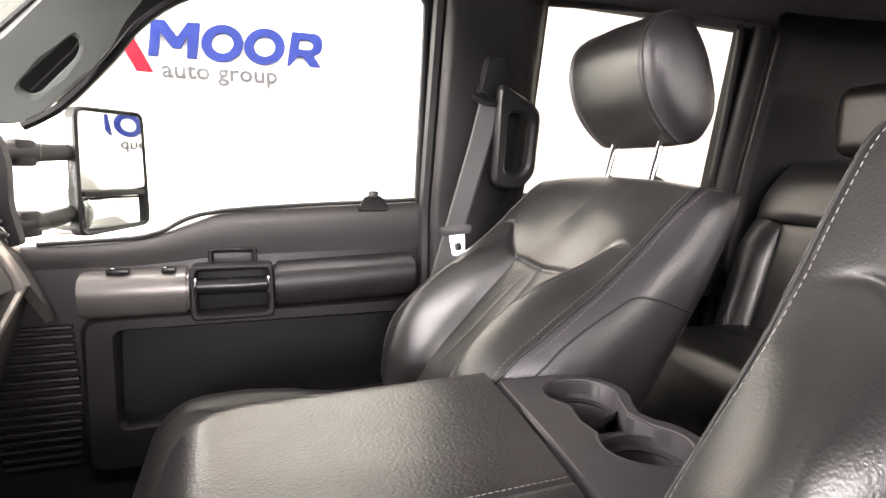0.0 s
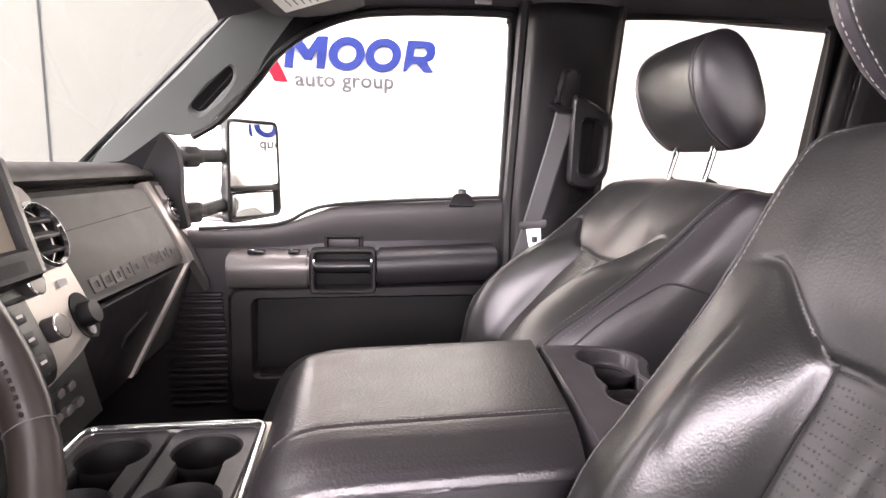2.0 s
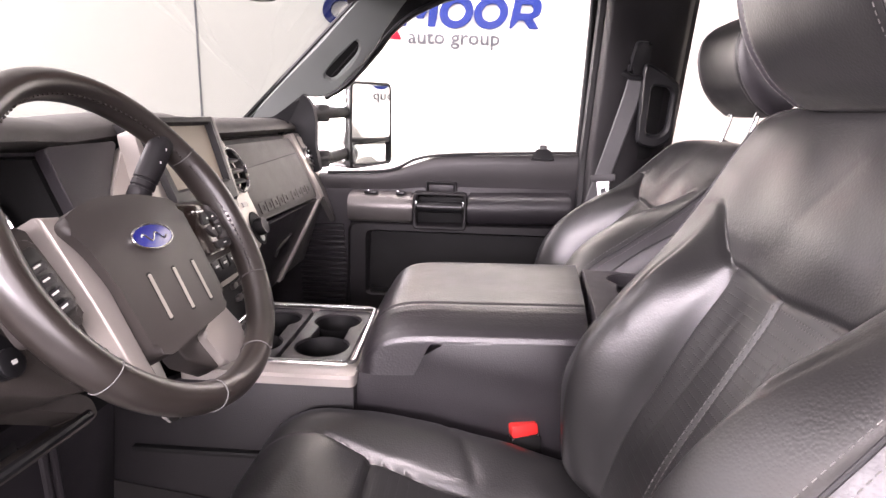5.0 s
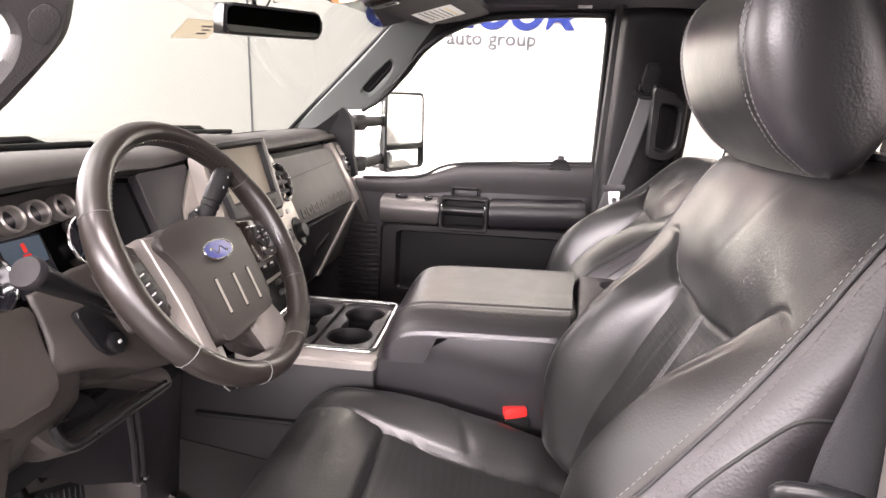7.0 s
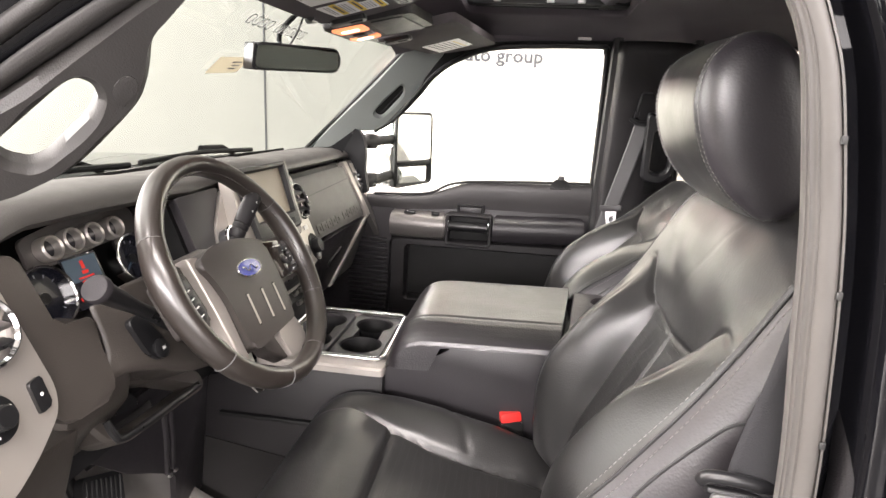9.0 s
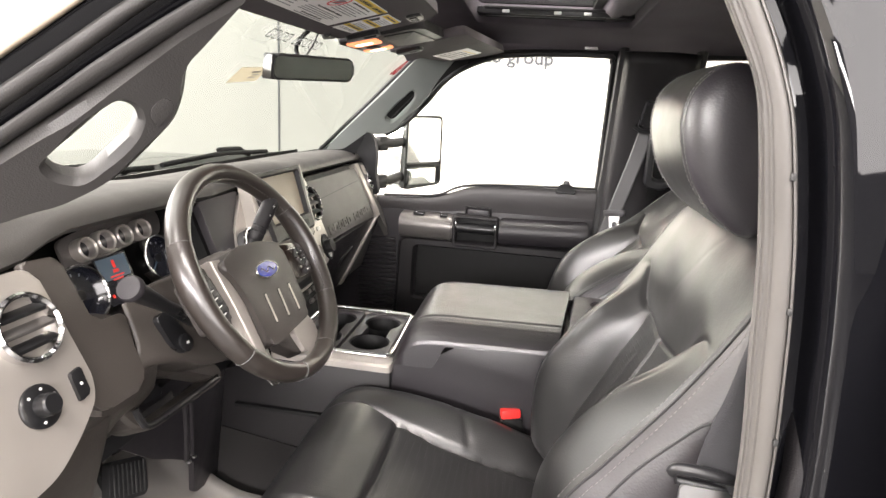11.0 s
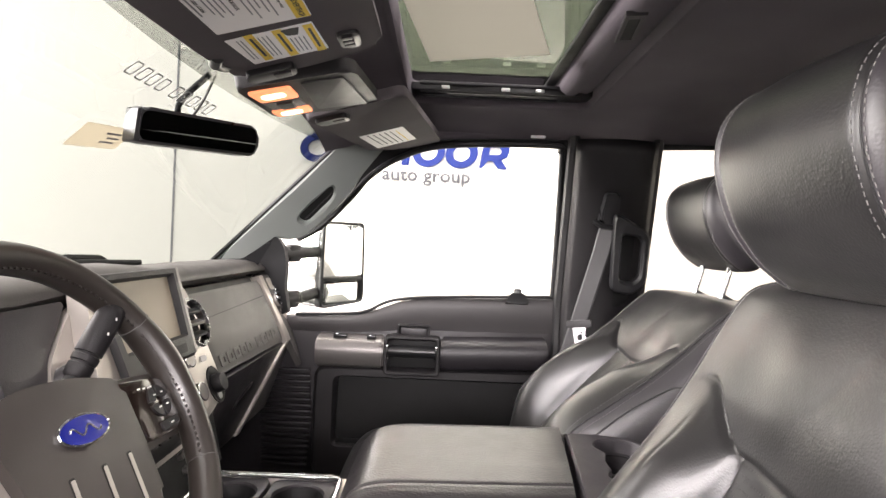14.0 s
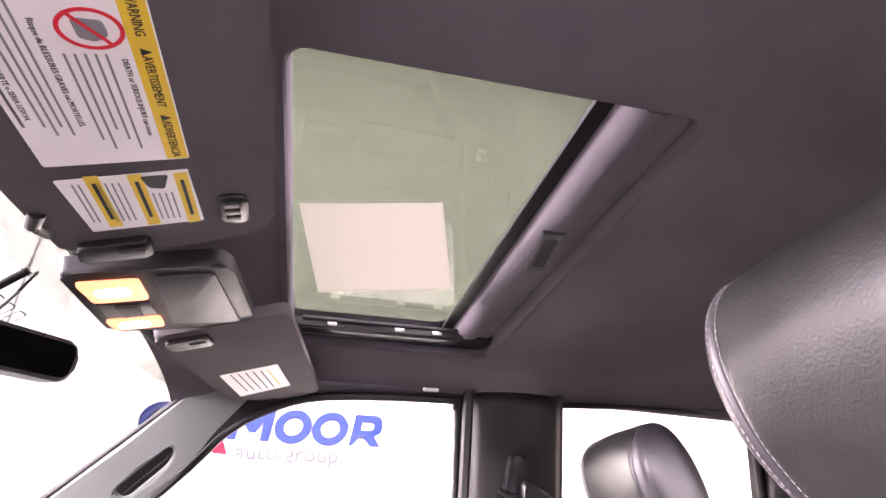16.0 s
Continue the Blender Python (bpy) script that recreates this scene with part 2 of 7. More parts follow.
        ob.matrix_parent_inverse = Matrix.Translation(world_at(parent)).inverted()
    return tagged(ob, label)


def world_at(ob):
    v = Vector((0, 0, 0))
    while ob is not None:
        v = v + (ob.matrix_parent_inverse @ ob.location if ob.parent else ob.location)
        ob = ob.parent
    return v


def part(name, bm, mat, parent=None, label="", smooth=True, sharp=40):
    me = bpy.data.meshes.new(name)
    bmesh.ops.recalc_face_normals(bm, faces=bm.faces)
    bm.to_mesh(me)
    bm.free()
    return finish(name, me, mat, parent, label, smooth, sharp)


def add_box(bm, at, size, m=None, bevel=0.0, seg=2):
    made = bmesh.ops.create_cube(bm, size=1)["verts"]
    bmesh.ops.scale(bm, vec=size, verts=made)
    if bevel:
        edges = list({e for v in made for e in v.link_edges})
        made = bmesh.ops.bevel(bm, geom=edges, offset=bevel, segments=seg, affect="EDGES", profile=0.5)["verts"]
    if m is not None:
        bmesh.ops.transform(bm, matrix=m, verts=made)
    bmesh.ops.translate(bm, vec=at, verts=made)
    return made


def box(name, at, size, mat, parent=None, label="", m=None, bevel=0.004, seg=2):
    bm = bmesh.new()
    add_box(bm, at, size, m, bevel, seg)
    return part(name, bm, mat, parent, label)


def rot(rx=0, ry=0, rz=0):
    return Euler((radians(rx), radians(ry), radians(rz))).to_matrix().to_4x4()


def basis(at, u, v):
    """The pose whose x axis runs along u, y along v (made square) and z out of the face."""
    u = Vector(u).normalized()
    w = u.cross(Vector(v)).normalized()
    v = w.cross(u)
    return Matrix(((u.x, v.x, w.x, at[0]), (u.y, v.y, w.y, at[1]), (u.z, v.z, w.z, at[2]), (0, 0, 0, 1)))


def rounded(points, r, seg=4):
    """A closed outline with its corners rounded."""
    out, n = [], len(points)
    for i in range(n):
        p, a, b = Vector(points[i]), Vector(points[i - 1]), Vector(points[(i + 1) % n])
        ra = min(r, (a - p).length * 0.45, (b - p).length * 0.45)
        p0, p1 = p + (a - p).normalized() * ra, p + (b - p).normalized() * ra
        for k in range(seg + 1):
            t = k / seg
            out.append(p0 * (1 - t) ** 2 + p * 2 * t * (1 - t) + p1 * t * t)
    return out


def slab(name, outline, depth, mat, parent=None, m=None, label="", bevel=0.0, r=0.0, hole=None, smooth=True):
    """An outline in a plane, extruded by depth along z and posed by m; hole: an outline cut through it (with as many points)."""
    pts = rounded([Vector((x, y)) for x, y in outline], r) if r else [Vector((x, y)) for x, y in outline]
    bm = bmesh.new()
    if hole is None:
        lo = [bm.verts.new((p.x, p.y, 0)) for p in pts]
        hi = [bm.verts.new((p.x, p.y, depth)) for p in pts]
        bm.faces.new(lo[::-1])
        top = bm.faces.new(hi)
        for i in range(len(pts)):
            j = (i + 1) % len(pts)
            bm.faces.new((lo[i], lo[j], hi[j], hi[i]))
        if bevel:
            bmesh.ops.bevel(bm, geom=list(top.edges), offset=bevel, segments=3, affect="EDGES", profile=0.5)
    else:
        hp = rounded([Vector((x, y)) for x, y in hole], r * 0.7) if r else [Vector((x, y)) for x, y in hole]
        rows = [[bm.verts.new((p.x, p.y, z)) for p in ring] for ring, z in ((pts, 0), (pts, depth - bevel), ([p + (q - p).normalized() * bevel for p, q in zip(pts, hp)], depth), ([q + (p - q).normalized() * bevel for p, q in zip(pts, hp)], depth), (hp, depth - bevel), (hp, 0))]
        n = len(pts)
        for k in range(6):
            a, b = rows[k], rows[(k + 1) % 6]
            for i in range(n):
                j = (i + 1) % n
                try:
                    bm.faces.new((a[i], a[j], b[j], b[i]))
                except ValueError:
                    pass
        bmesh.ops.remove_doubles(bm, verts=bm.verts, dist=1e-6)
    if m is not None:
        bmesh.ops.transform(bm, matrix=m, verts=bm.verts)
    return part(name, bm, mat, parent, label, smooth)


def tube_data(points, radius, seg=10, closed=False, flat=1.0):
    pts = [Vector(p) for p in points]
    n, verts, faces = len(pts), [], []
    up = None
    for i, p in enumerate(pts):
        a = pts[i - 1] if (i or closed) else p
        b = pts[(i + 1) % n] if (i < n - 1 or closed) else p
        d = (b - a).normalized()
        if up is None:
            up = d.orthogonal().normalized()
        up = (up - d * up.dot(d)).normalized()
        side = d.cross(up)
        rr = radius[i] if isinstance(radius, (list, tuple)) else radius
        for k in range(seg):
            an = 2 * math.pi * k / seg
            verts.append(p + up * math.cos(an) * rr + side * math.sin(an) * rr * flat)
    m = n if closed else n - 1
    for i in range(m):
        for k in range(seg):
            a, b = i * seg, ((i + 1) % n) * seg
            faces.append((a + k, a + (k + 1) % seg, b + (k + 1) % seg, b + k))
    if not closed:
        faces.append(tuple(range(seg))[::-1])
        faces.append(tuple((n - 1) * seg + k for k in range(seg)))
    return verts, faces


def tube(name, points, radius, mat, parent=None, label="", seg=10, closed=False, flat=1.0):
    v, f = tube_data(points, radius, seg, closed, flat)
    return link(name, v, f, mat, parent, label)


def smooth_path(points, per=6):
    """A Catmull-Rom run through the points."""
    pts = [Vector(p) for p in points]
    out = []
    for i in range(len(pts) - 1):
        p0, p1, p2, p3 = pts[max(i - 1, 0)], pts[i], pts[i + 1], pts[min(i + 2, len(pts) - 1)]
        for k in range(per):
            t = k / per
            out.append(0.5 * ((2 * p1) + (p2 - p0) * t + (2 * p0 - 5 * p1 + 4 * p2 - p3) * t * t + (3 * p1 - p0 - 3 * p2 + p3) * t ** 3))
    out.append(pts[-1])
    return out


def turned(name, profile, mat, m, parent=None, label="", seg=32, open_top=False):
    """A body of revolution round z: profile of (radius, height), posed by m."""
    verts, faces = [], []
    for r, h in profile:
        for k in range(seg):
            a = 2 * math.pi * k / seg
            verts.append(m @ Vector((r * math.cos(a), r * math.sin(a), h)))
    for i in range(len(profile) - 1):
        for k in range(seg):
            j = (k + 1) % seg
            faces.append((i * seg + k, i * seg + j, (i + 1) * seg + j, (i + 1) * seg + k))
    if not open_top:
        faces.append(tuple(range(seg))[::-1])
    faces.append(tuple((len(profile) - 1) * seg + k for k in range(seg)))
    return link(name, verts, faces, mat, parent, label)


def sheet(name, fn, nu, nv, mat, parent=None, label="", thick=0.0, skip=None, sharp=50):
    """A surface fn(u, v), u and v from 0 to 1, thickened by its own modifier."""
    verts = [fn(i / nu, j / nv) for j in range(nv + 1) for i in range(nu + 1)]
    faces = [(j * (nu + 1) + i, j * (nu + 1) + i + 1, (j + 1) * (nu + 1) + i + 1, (j + 1) * (nu + 1) + i) for j in range(nv) for i in range(nu) if not (skip and skip((i + 0.5) / nu, (j + 0.5) / nv))]
    ob = link(name, verts, faces, mat, parent, label, True, sharp)
    if thick:
        mod = ob.modifiers.new("thickness", "SOLIDIFY")
        mod.thickness, mod.offset = thick, -1
    return ob


def extrude_profile(name, profile, y0, y1, mat, parent=None, label="", bevel=0.0, sharp=35):
    """A profile in x and z, carried along y from y0 to y1, closed at both ends."""
    bm = bmesh.new()
    a = [bm.verts.new((x, y0, z)) for x, z in profile]
    b = [bm.verts.new((x, y1, z)) for x, z in profile]
    n = len(profile)
    bm.faces.new(a)
    bm.faces.new(b[::-1])
    for i in range(n):
        j = (i + 1) % n
        bm.faces.new((a[i], b[i], b[j], a[j]))
    if bevel:
        bmesh.ops.bevel(bm, geom=[e for e in bm.edges], offset=bevel, segments=2, affect="EDGES", profile=0.5)
    return part(name, bm, mat, parent, label, True, sharp)


def stitches(name, points, normal, parent, length=0.0046, gap=0.0032, wide=0.00055, mat=None, side=0.0):
    """A run of thread dashes along a path, lying on the face with that normal (or one normal for each point)."""
    verts, faces = [], []
    pts = [Vector(p) for p in points]
    nor = [Vector(n) for n in normal] if isinstance(normal, list) else [Vector(normal)] * len(pts)
    travelled, want = 0.0, 0.0
    for i in range(len(pts) - 1):
        d = pts[i + 1] - pts[i]
        ln = d.length
        if ln < 1e-7:
            continue
        d = d / ln
        while want <= travelled + ln:
            t = (want - travelled) / ln
            c = pts[i] + d * (want - travelled)
            nn = nor[i].lerp(nor[i + 1], t).normalized()
            s = d.cross(nn).normalized()
            c = c + s * side
            k = len(verts)
            for e in (-1, 1):
                for a, b in ((-1, 0), (0, 1), (1, 0)):
                    verts.append(c + d * e * length / 2 + s * a * wide + nn * (b * wide * 1.3 - 0.0002))
            faces += [(k, k + 1, k + 4, k + 3), (k + 1, k + 2, k + 5, k + 4), (k, k + 2, k + 1), (k + 3, k + 4, k + 5)]
            want += length + gap
        travelled += ln
    return link(name, verts, faces, mat or THREAD, parent, "pale grey contrast stitching", False)


def lettering(name, text, size, m, mat, parent=None, depth=0.0005, align="LEFT", squeeze=1.0, bold=0.0):
    cu = bpy.data.curves.new(name, "FONT")
    cu.body, cu.size, cu.align_x, cu.extrude, cu.resolution_u, cu.offset = text, size, align, depth, 2, bold
    tmp = bpy.data.objects.new(name, cu)
    me = bpy.data.meshes.new_from_object(tmp)
    bpy.data.objects.remove(tmp)
    me.transform(m @ Matrix.Diagonal((squeeze, 1, 1, 1)))
    return finish(name, me, mat, parent, "", False, 30)


def step(a, b, v):
    t = min(1, max(0, (v - a) / (b - a)))
    return t * t * (3 - 2 * t)


def table(keys, v):
    """Linear reading of a short table of (place, value)."""
    if v <= keys[0][0]:
        return keys[0][1]
    for (a, x), (b, y) in zip(keys, keys[1:]):
        if v <= b:
            t = (v - a) / (b - a)
            t = t * t * (3 - 2 * t)
            return x + (y - x) * t
    return keys[-1][1]


# ---- the studio ----
def studio():
    tagged(box("floor", (1.0, -2.2, -0.05), (17.0, 11.5, 0.1), FLOOR, bevel=0), "dark polished concrete studio floor under the truck", "floor", kind="structure")
    tagged(box("wall_north", (-4.88, 3.47, 3.1), (5.26, 0.2, 6.2), WALL, bevel=0), "white painted studio wall panel", "wall", kind="structure")
    tagged(box("wall_north", (3.635, 3.465, 3.1), (11.75, 0.2, 6.2), WALL, bevel=0), "white painted studio wall carrying the sign", "wall", kind="structure")
    tagged(box("trim", (-2.245, 3.374, 3.1), (0.012, 0.03, 6.2), GREY_MARK, bevel=0), "thin grey joint strip between wall panels", "trim", kind="structure")
    tagged(box("wall_south", (1.0, -7.9, 3.1), (17.0, 0.2, 6.2), WALL_DARK, bevel=0), "unseen studio wall, painted dark to keep reflections dark", "wall", kind="structure")
    tagged(box("wall_west", (-7.6, -2.2, 3.1), (0.2, 11.6, 6.2), WALL, bevel=0), "white painted studio wall", "wall", kind="structure")
    tagged(box("wall_east", (9.4, -2.2, 3.1), (0.2, 11.6, 6.2), WALL, bevel=0), "white painted studio wall behind the truck", "wall", kind="structure")
    tagged(box("ceiling", (1.0, -2.2, ROOM_TOP + 0.06), (17.0, 11.6, 0.1), CEILING, bevel=0), "unseen studio ceiling, greyed to cut bounced light", "ceiling", kind="structure")


def wall_sign(at, along, k, label):
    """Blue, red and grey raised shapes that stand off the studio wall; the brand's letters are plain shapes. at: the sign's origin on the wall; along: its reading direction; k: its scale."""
    sign = root("wall_sign", label, "sign", at, group="wall signs")
    d = 0.020

    def face(off=0.0):
        m = basis(at, along, (0, 0, 1))
        return m @ Matrix.Translation((0, 0, 0.022 + off)) @ Matrix.Diagonal((k, k, 1, 1))

    def ring(cx, cz, rx, rz, w):
        o = [(cx + rx * math.cos(a) + 0.012 * math.sin(a), cz + rz * math.sin(a)) for a in np.linspace(0, 2 * math.pi, 48, endpoint=False)]
        i = [(cx + (rx - w) * math.cos(a) + 0.007 * math.sin(a), cz + (rz - w * 0.88) * math.sin(a)) for a in np.linspace(0, 2 * math.pi, 48, endpoint=False)]
        slab("blue_ring", o, d, SIGN_BLUE, sign, face(), hole=i, bevel=0.002)

    for cx, rx in ((-1.18, 0.130), (-0.364, 0.118), (-0.123, 0.119)):
        ring(cx, 0.111, rx, 0.109, 0.058)
    slab("blue_block", [(-0.771, 0.010), (-0.716, 0.010), (-0.700, 0.145), (-0.640, 0.062), (-0.596, 0.062), (-0.552, 0.145), (-0.566, 0.010), (-0.510, 0.010), (-0.482, 0.216), (-0.552, 0.216), (-0.612, 0.126), (-0.672, 0.216), (-0.746, 0.216)], d, SIGN_BLUE, sign, face(), bevel=0.002)
    stem = [(0.008, 0.010), (0.064, 0.010), (0.072, 0.066), (0.106, 0.066), (0.150, 0.010), (0.216, 0.010), (0.168, 0.078), (0.212, 0.098), (0.228, 0.140), (0.224, 0.182), (0.206, 0.205), (0.178, 0.214), (0.040, 0.214)]
    slot = [(0.079, 0.112), (0.148, 0.112), (0.166, 0.124), (0.170, 0.148), (0.152, 0.168), (0.088, 0.168)]
    c = (0.12, 0.138)
    angles = sorted({math.atan2(q[1] - c[1], q[0] - c[0]) for q in stem + slot} | set(np.linspace(-math.pi, math.pi, 40, endpoint=False).tolist()))
    slab("blue_block", radial(stem, c, angles), d, SIGN_BLUE, sign, face(), hole=radial(slot, c, angles), bevel=0.002)
    slab("red_bar", [(-1.06, 0.375), (-0.97, 0.375), (-0.748, -0.080), (-0.836, -0.080)], 0.024, SIGN_RED, sign, face(), bevel=0.002)
    slab("red_bar", [(-1.310, -0.235), (-1.180, -0.235), (-0.968, -0.020), (-0.70, 0.375), (-0.79, 0.375), (-1.045, -0.030)], 0.022, SIGN_RED, sign, face(0.001), bevel=0.002)
    lettering("grey_lettering", "auto group", 0.140, face(0.004) @ Matrix.Translation((-0.705, -0.103, 0)), SIGN_GREY, sign, 0.008, squeeze=1.05, bold=0.002)


def ceiling_panels():
    # Glowing panels added where the unseen ceiling lamps hang.
    for at, sx, sy, _ in SOFTBOXES:
        p = root("added_ceiling_panel", "long white lit ceiling softbox, added out of view", "light", (at[0], at[1], ROOM_TOP))
        slab("frame", [(-sx / 2 - 0.06, -sy / 2 - 0.06), (sx / 2 + 0.06, -sy / 2 - 0.06), (sx / 2 + 0.06, sy / 2 + 0.06), (-sx / 2 - 0.06, sy / 2 + 0.06)], 0.09, SILVER, p, Matrix.Translation((at[0], at[1], ROOM_TOP - 0.08)), hole=[(-sx / 2, -sy / 2), (sx / 2, -sy / 2), (sx / 2, sy / 2), (-sx / 2, sy / 2)])
        box("diffuser", (at[0], at[1], ROOM_TOP - 0.03), (sx, sy, 0.02), LIGHT_PANEL, p, bevel=0)


# ---- the truck cab ----
def side_y(z, s=1):
    """The inner face of the cab's side: upright below the sill, leaning in above it."""
    return s * (0.80 if z < 1.41 else 0.80 - (z - 1.41) * 0.2222)


def cab_shell():
    tagged(box("cab_floor", (0.1, 0, 0.76), (2.6, 1.66, 0.05), CARPET, bevel=0), "black carpeted cab floor", "floor", kind="structure")
    hump = [(-1.0, 0.99), (-0.6, 0.93), (0.2, 0.86), (1.0, 0.82), (1.0, 0.79), (-1.0, 0.79)]
    tagged(extrude_profile("floor_tunnel", hump, -0.17, 0.17, CARPET), "black carpeted transmission tunnel", "floor", kind="structure")
    fire = [(-1.02, 0.78), (-0.99, 0.78), (-0.97, 1.2), (-1.0, 1.2)]
    tagged(extrude_profile("firewall", fire, -0.8, 0.8, CARPET), "black carpeted footwell bulkhead", "bulkhead", kind="structure")
    tagged(box("cab_back", (1.36, 0, 1.07), (0.06, 1.66, 0.62), PLASTIC, bevel=0.01), "black trimmed rear wall of the cab", "wall", kind="structure")
    # headliner with the roof opening
    ox0, ox1, oy0, oy1 = -0.322, 0.105, -0.292, 0.518

    xs = sorted(list(np.linspace(-0.56, ox0, 10)) + list(np.linspace(ox0, ox1, 12))[1:] + list(np.linspace(ox1, 1.38, 26))[1:])
    ys = sorted(list(np.linspace(-0.71, oy0, 10)) + list(np.linspace(oy0, oy1, 14))[1:] + list(np.linspace(oy1, 0.71, 8))[1:])
    verts, faces = [], []
    for y in ys:
        for x in xs:
            z = 1.935 - 0.06 * abs(y / 0.71) ** 4 - 0.075 * step(-0.33, -0.56, x) - 0.03 * step(0.9, 1.4, x)
            verts.append((x, y, z))
    n = len(xs)
    for j in range(len(ys) - 1):
        for i in range(n - 1):
            cx, cy = (xs[i] + xs[i + 1]) / 2, (ys[j] + ys[j + 1]) / 2
            if not (ox0 < cx < ox1 and oy0 < cy < oy1):
                faces.append((j * n + i, j * n + i + 1, (j + 1) * n + i + 1, (j + 1) * n + i))
    head = link("ceiling", verts, faces, HEADLINER, None, "", True, 60)
    tagged(head, "charcoal cloth headliner with a roof opening", "headliner", kind="structure")
    # outer roof skin around the opening
    ro = [(-0.60, -0.74), (1.42, -0.74), (1.42, 0.74), (-0.60, 0.74)]
    ri = [(ox0 - 0.03, oy0 - 0.03), (ox1 + 0.02, oy0 - 0.03), (ox1 + 0.02, oy1 + 0.03), (ox0 - 0.03, oy1 + 0.03)]
    tagged(slab("roof", ro, 0.02, PAINT, None, Matrix.Translation((0, 0, 1.985)), hole=ri), "black painted cab roof", "roof", kind="structure")
    # roof rails over the doors
    for s in (1, -1):
        pts = [Vector((x, s * (0.735 - 0.004), z)) for x, z in ((-0.50, 1.845), (-0.30, 1.885), (0.0, 1.90), (0.5, 1.905), (1.3, 1.88))]
        verts, faces = [], []
        for p in smooth_path(pts, 6):
            for dy, dz in ((0.04, 0.10), (-0.055, 0.02), (-0.045, -0.016), (-0.026, -0.026), (0.03, -0.022)):
                verts.append((p.x, p.y + s * dy, p.z + dz))
        m = len(verts) // 5
        for i in range(m - 1):
            for k in range(5):
                faces.append((i * 5 + k, i * 5 + (k + 1) % 5, i * 5 + 5 + (k + 1) % 5, i * 5 + 5 + k))
        tagged(link("roof_rail", verts, faces, HEADLINER), "charcoal cloth roof rail above the side windows", "roof rail", kind="structure")
    # bonnet cowl, body side below the glass
    cowl = [(-1.30, 1.44), (-1.05, 1.478), (-0.99, 1.49), (-0.99, 1.40), (-1.30, 1.38)]
    tagged(extrude_profile("cowl", cowl, -0.80, 0.80, PLASTIC_MATT), "matt black cowl at the foot of the windscreen", "cowl", kind="structure")
    hood = [(-2.6, 1.33), (-1.9, 1.42), (-1.31, 1.44), (-1.31, 1.36), (-2.6, 1.25)]
    tagged(extrude_profile("bonnet", hood, -0.85, 0.85, PAINT), "black painted bonnet", "bonnet", kind="structure")
    for s in (1,):
        tagged(box("body_side", (-1.8, s * 0.93, 1.00), (1.9, 0.12, 0.62), PAINT, bevel=0.03), "black painted front wing", "body panel", kind="structure")


def windscreen():
    w = root("window_1", "curved windscreen, tinted to dim the bright wall, with a dark top band", "window", (-0.75, 0, 1.5), kind="structure")

    def pane(u, v):
        y = -0.70 + 1.40 * u
        y *= (1 - 0.12 * v) * (1.16 if y > 0.5 else 1 + 0.16 * step(0.0, 0.5, y))
        x0 = -1.02 + 0.17 * (y / 0.7) ** 2
        x1 = -0.575 + 0.06 * (y / 0.62) ** 2
        return Vector((x0 + (x1 - x0) * v, y, 1.485 + (1.868 - 1.485) * v + 0.02 * math.sin(math.pi * v)))

    g = sheet("pane", pane, 24, 12, WINDSCREEN_GLASS, w)
    g.visible_shadow = False
    # printed band at the top edge, with bars where the model name stands
    bars = [(-0.13 + 0.031 * i + (0.018 if i > 3 else 0), 0.020) for i in range(9)]
    for y, wd in bars:
        a, b, c = pane((y + 0.7) / 1.4, 0.775), pane((y + wd + 0.7) / 1.4, 0.775), pane((y + 0.7) / 1.4, 0.835)
        up = (c - a).normalized()
        m = basis(a + Vector((0.004, 0, -0.004)), b - a, up)
        slab("printed_bar", [(0, 0), (wd, 0), (wd, 0.026), (0, 0.026)], 0.0008, PRINT_PALE, w, m, r=0.005, hole=[(0.0022, 0.0022), (wd - 0.0022, 0.0022), (wd - 0.0022, 0.0238), (0.0022, 0.0238)])
    band = sheet("shade_band", lambda u, v: pane(u, 0.885 + 0.11 * v) + Vector((0.003, 0, -0.003)), 24, 4, SHADE_BAND, w, "grey dotted shade band")
    band.visible_shadow = False
    edge = [pane(u, 0.995) + Vector((0.008, 0, -0.004)) for u in np.linspace(0, 1, 20)]
    tube("top_seal", edge, 0.011, RUBBER, w, seg=8)
    return pane


def window_sticker(pane):
    """The tan paper sticker on the windscreen beside the mirror."""
    m = basis(pane(0.497, 0.572) + Vector((0.004, 0, -0.004)), pane(0.54, 0.585) - pane(0.455, 0.56), pane(0.49, 0.62) - pane(0.50, 0.52))
    s = root("window_sticker", "tan translucent paper sticker on the windscreen", "sticker", pane(0.497, 0.572))
    slab("paper", [(-0.056, -0.026), (0.054, -0.024), (0.056, 0.026), (-0.054, 0.026)], 0.0006, STICKER, s, m, r=0.004)
    for i, (x, w) in enumerate(((0.005, 0.030), (0.012, 0.026), (0.002, 0.034))):
        slab("print_bar", [(x, -0.012 + i * 0.010), (x + w, -0.012 + i * 0.010), (x + w, -0.008 + i * 0.010), (x, -0.008 + i * 0.010)], 0.0004, GREY_MARK, s, m @ Matrix.Translation((0, 0, 0.0008)))


def radial(poly, c, angles):
    """Where rays from c at the given angles meet a closed outline."""
    out = []
    n = len(poly)
    for a in angles:
        d = (math.cos(a), math.sin(a))
        best = None
        for i in range(n):
            p, q = poly[i], poly[(i + 1) % n]
            ex, ey = q[0] - p[0], q[1] - p[1]
            det = d[0] * -ey + d[1] * ex
            if abs(det) < 1e-12:
                continue
            px, py = p[0] - c[0], p[1] - c[1]
            t = (px * -ey + py * ex) / det
            w = (d[0] * py - d[1] * px) / det
            if t > 0 and -1e-9 <= w <= 1 + 1e-9 and (best is None or t < best):
                best = t
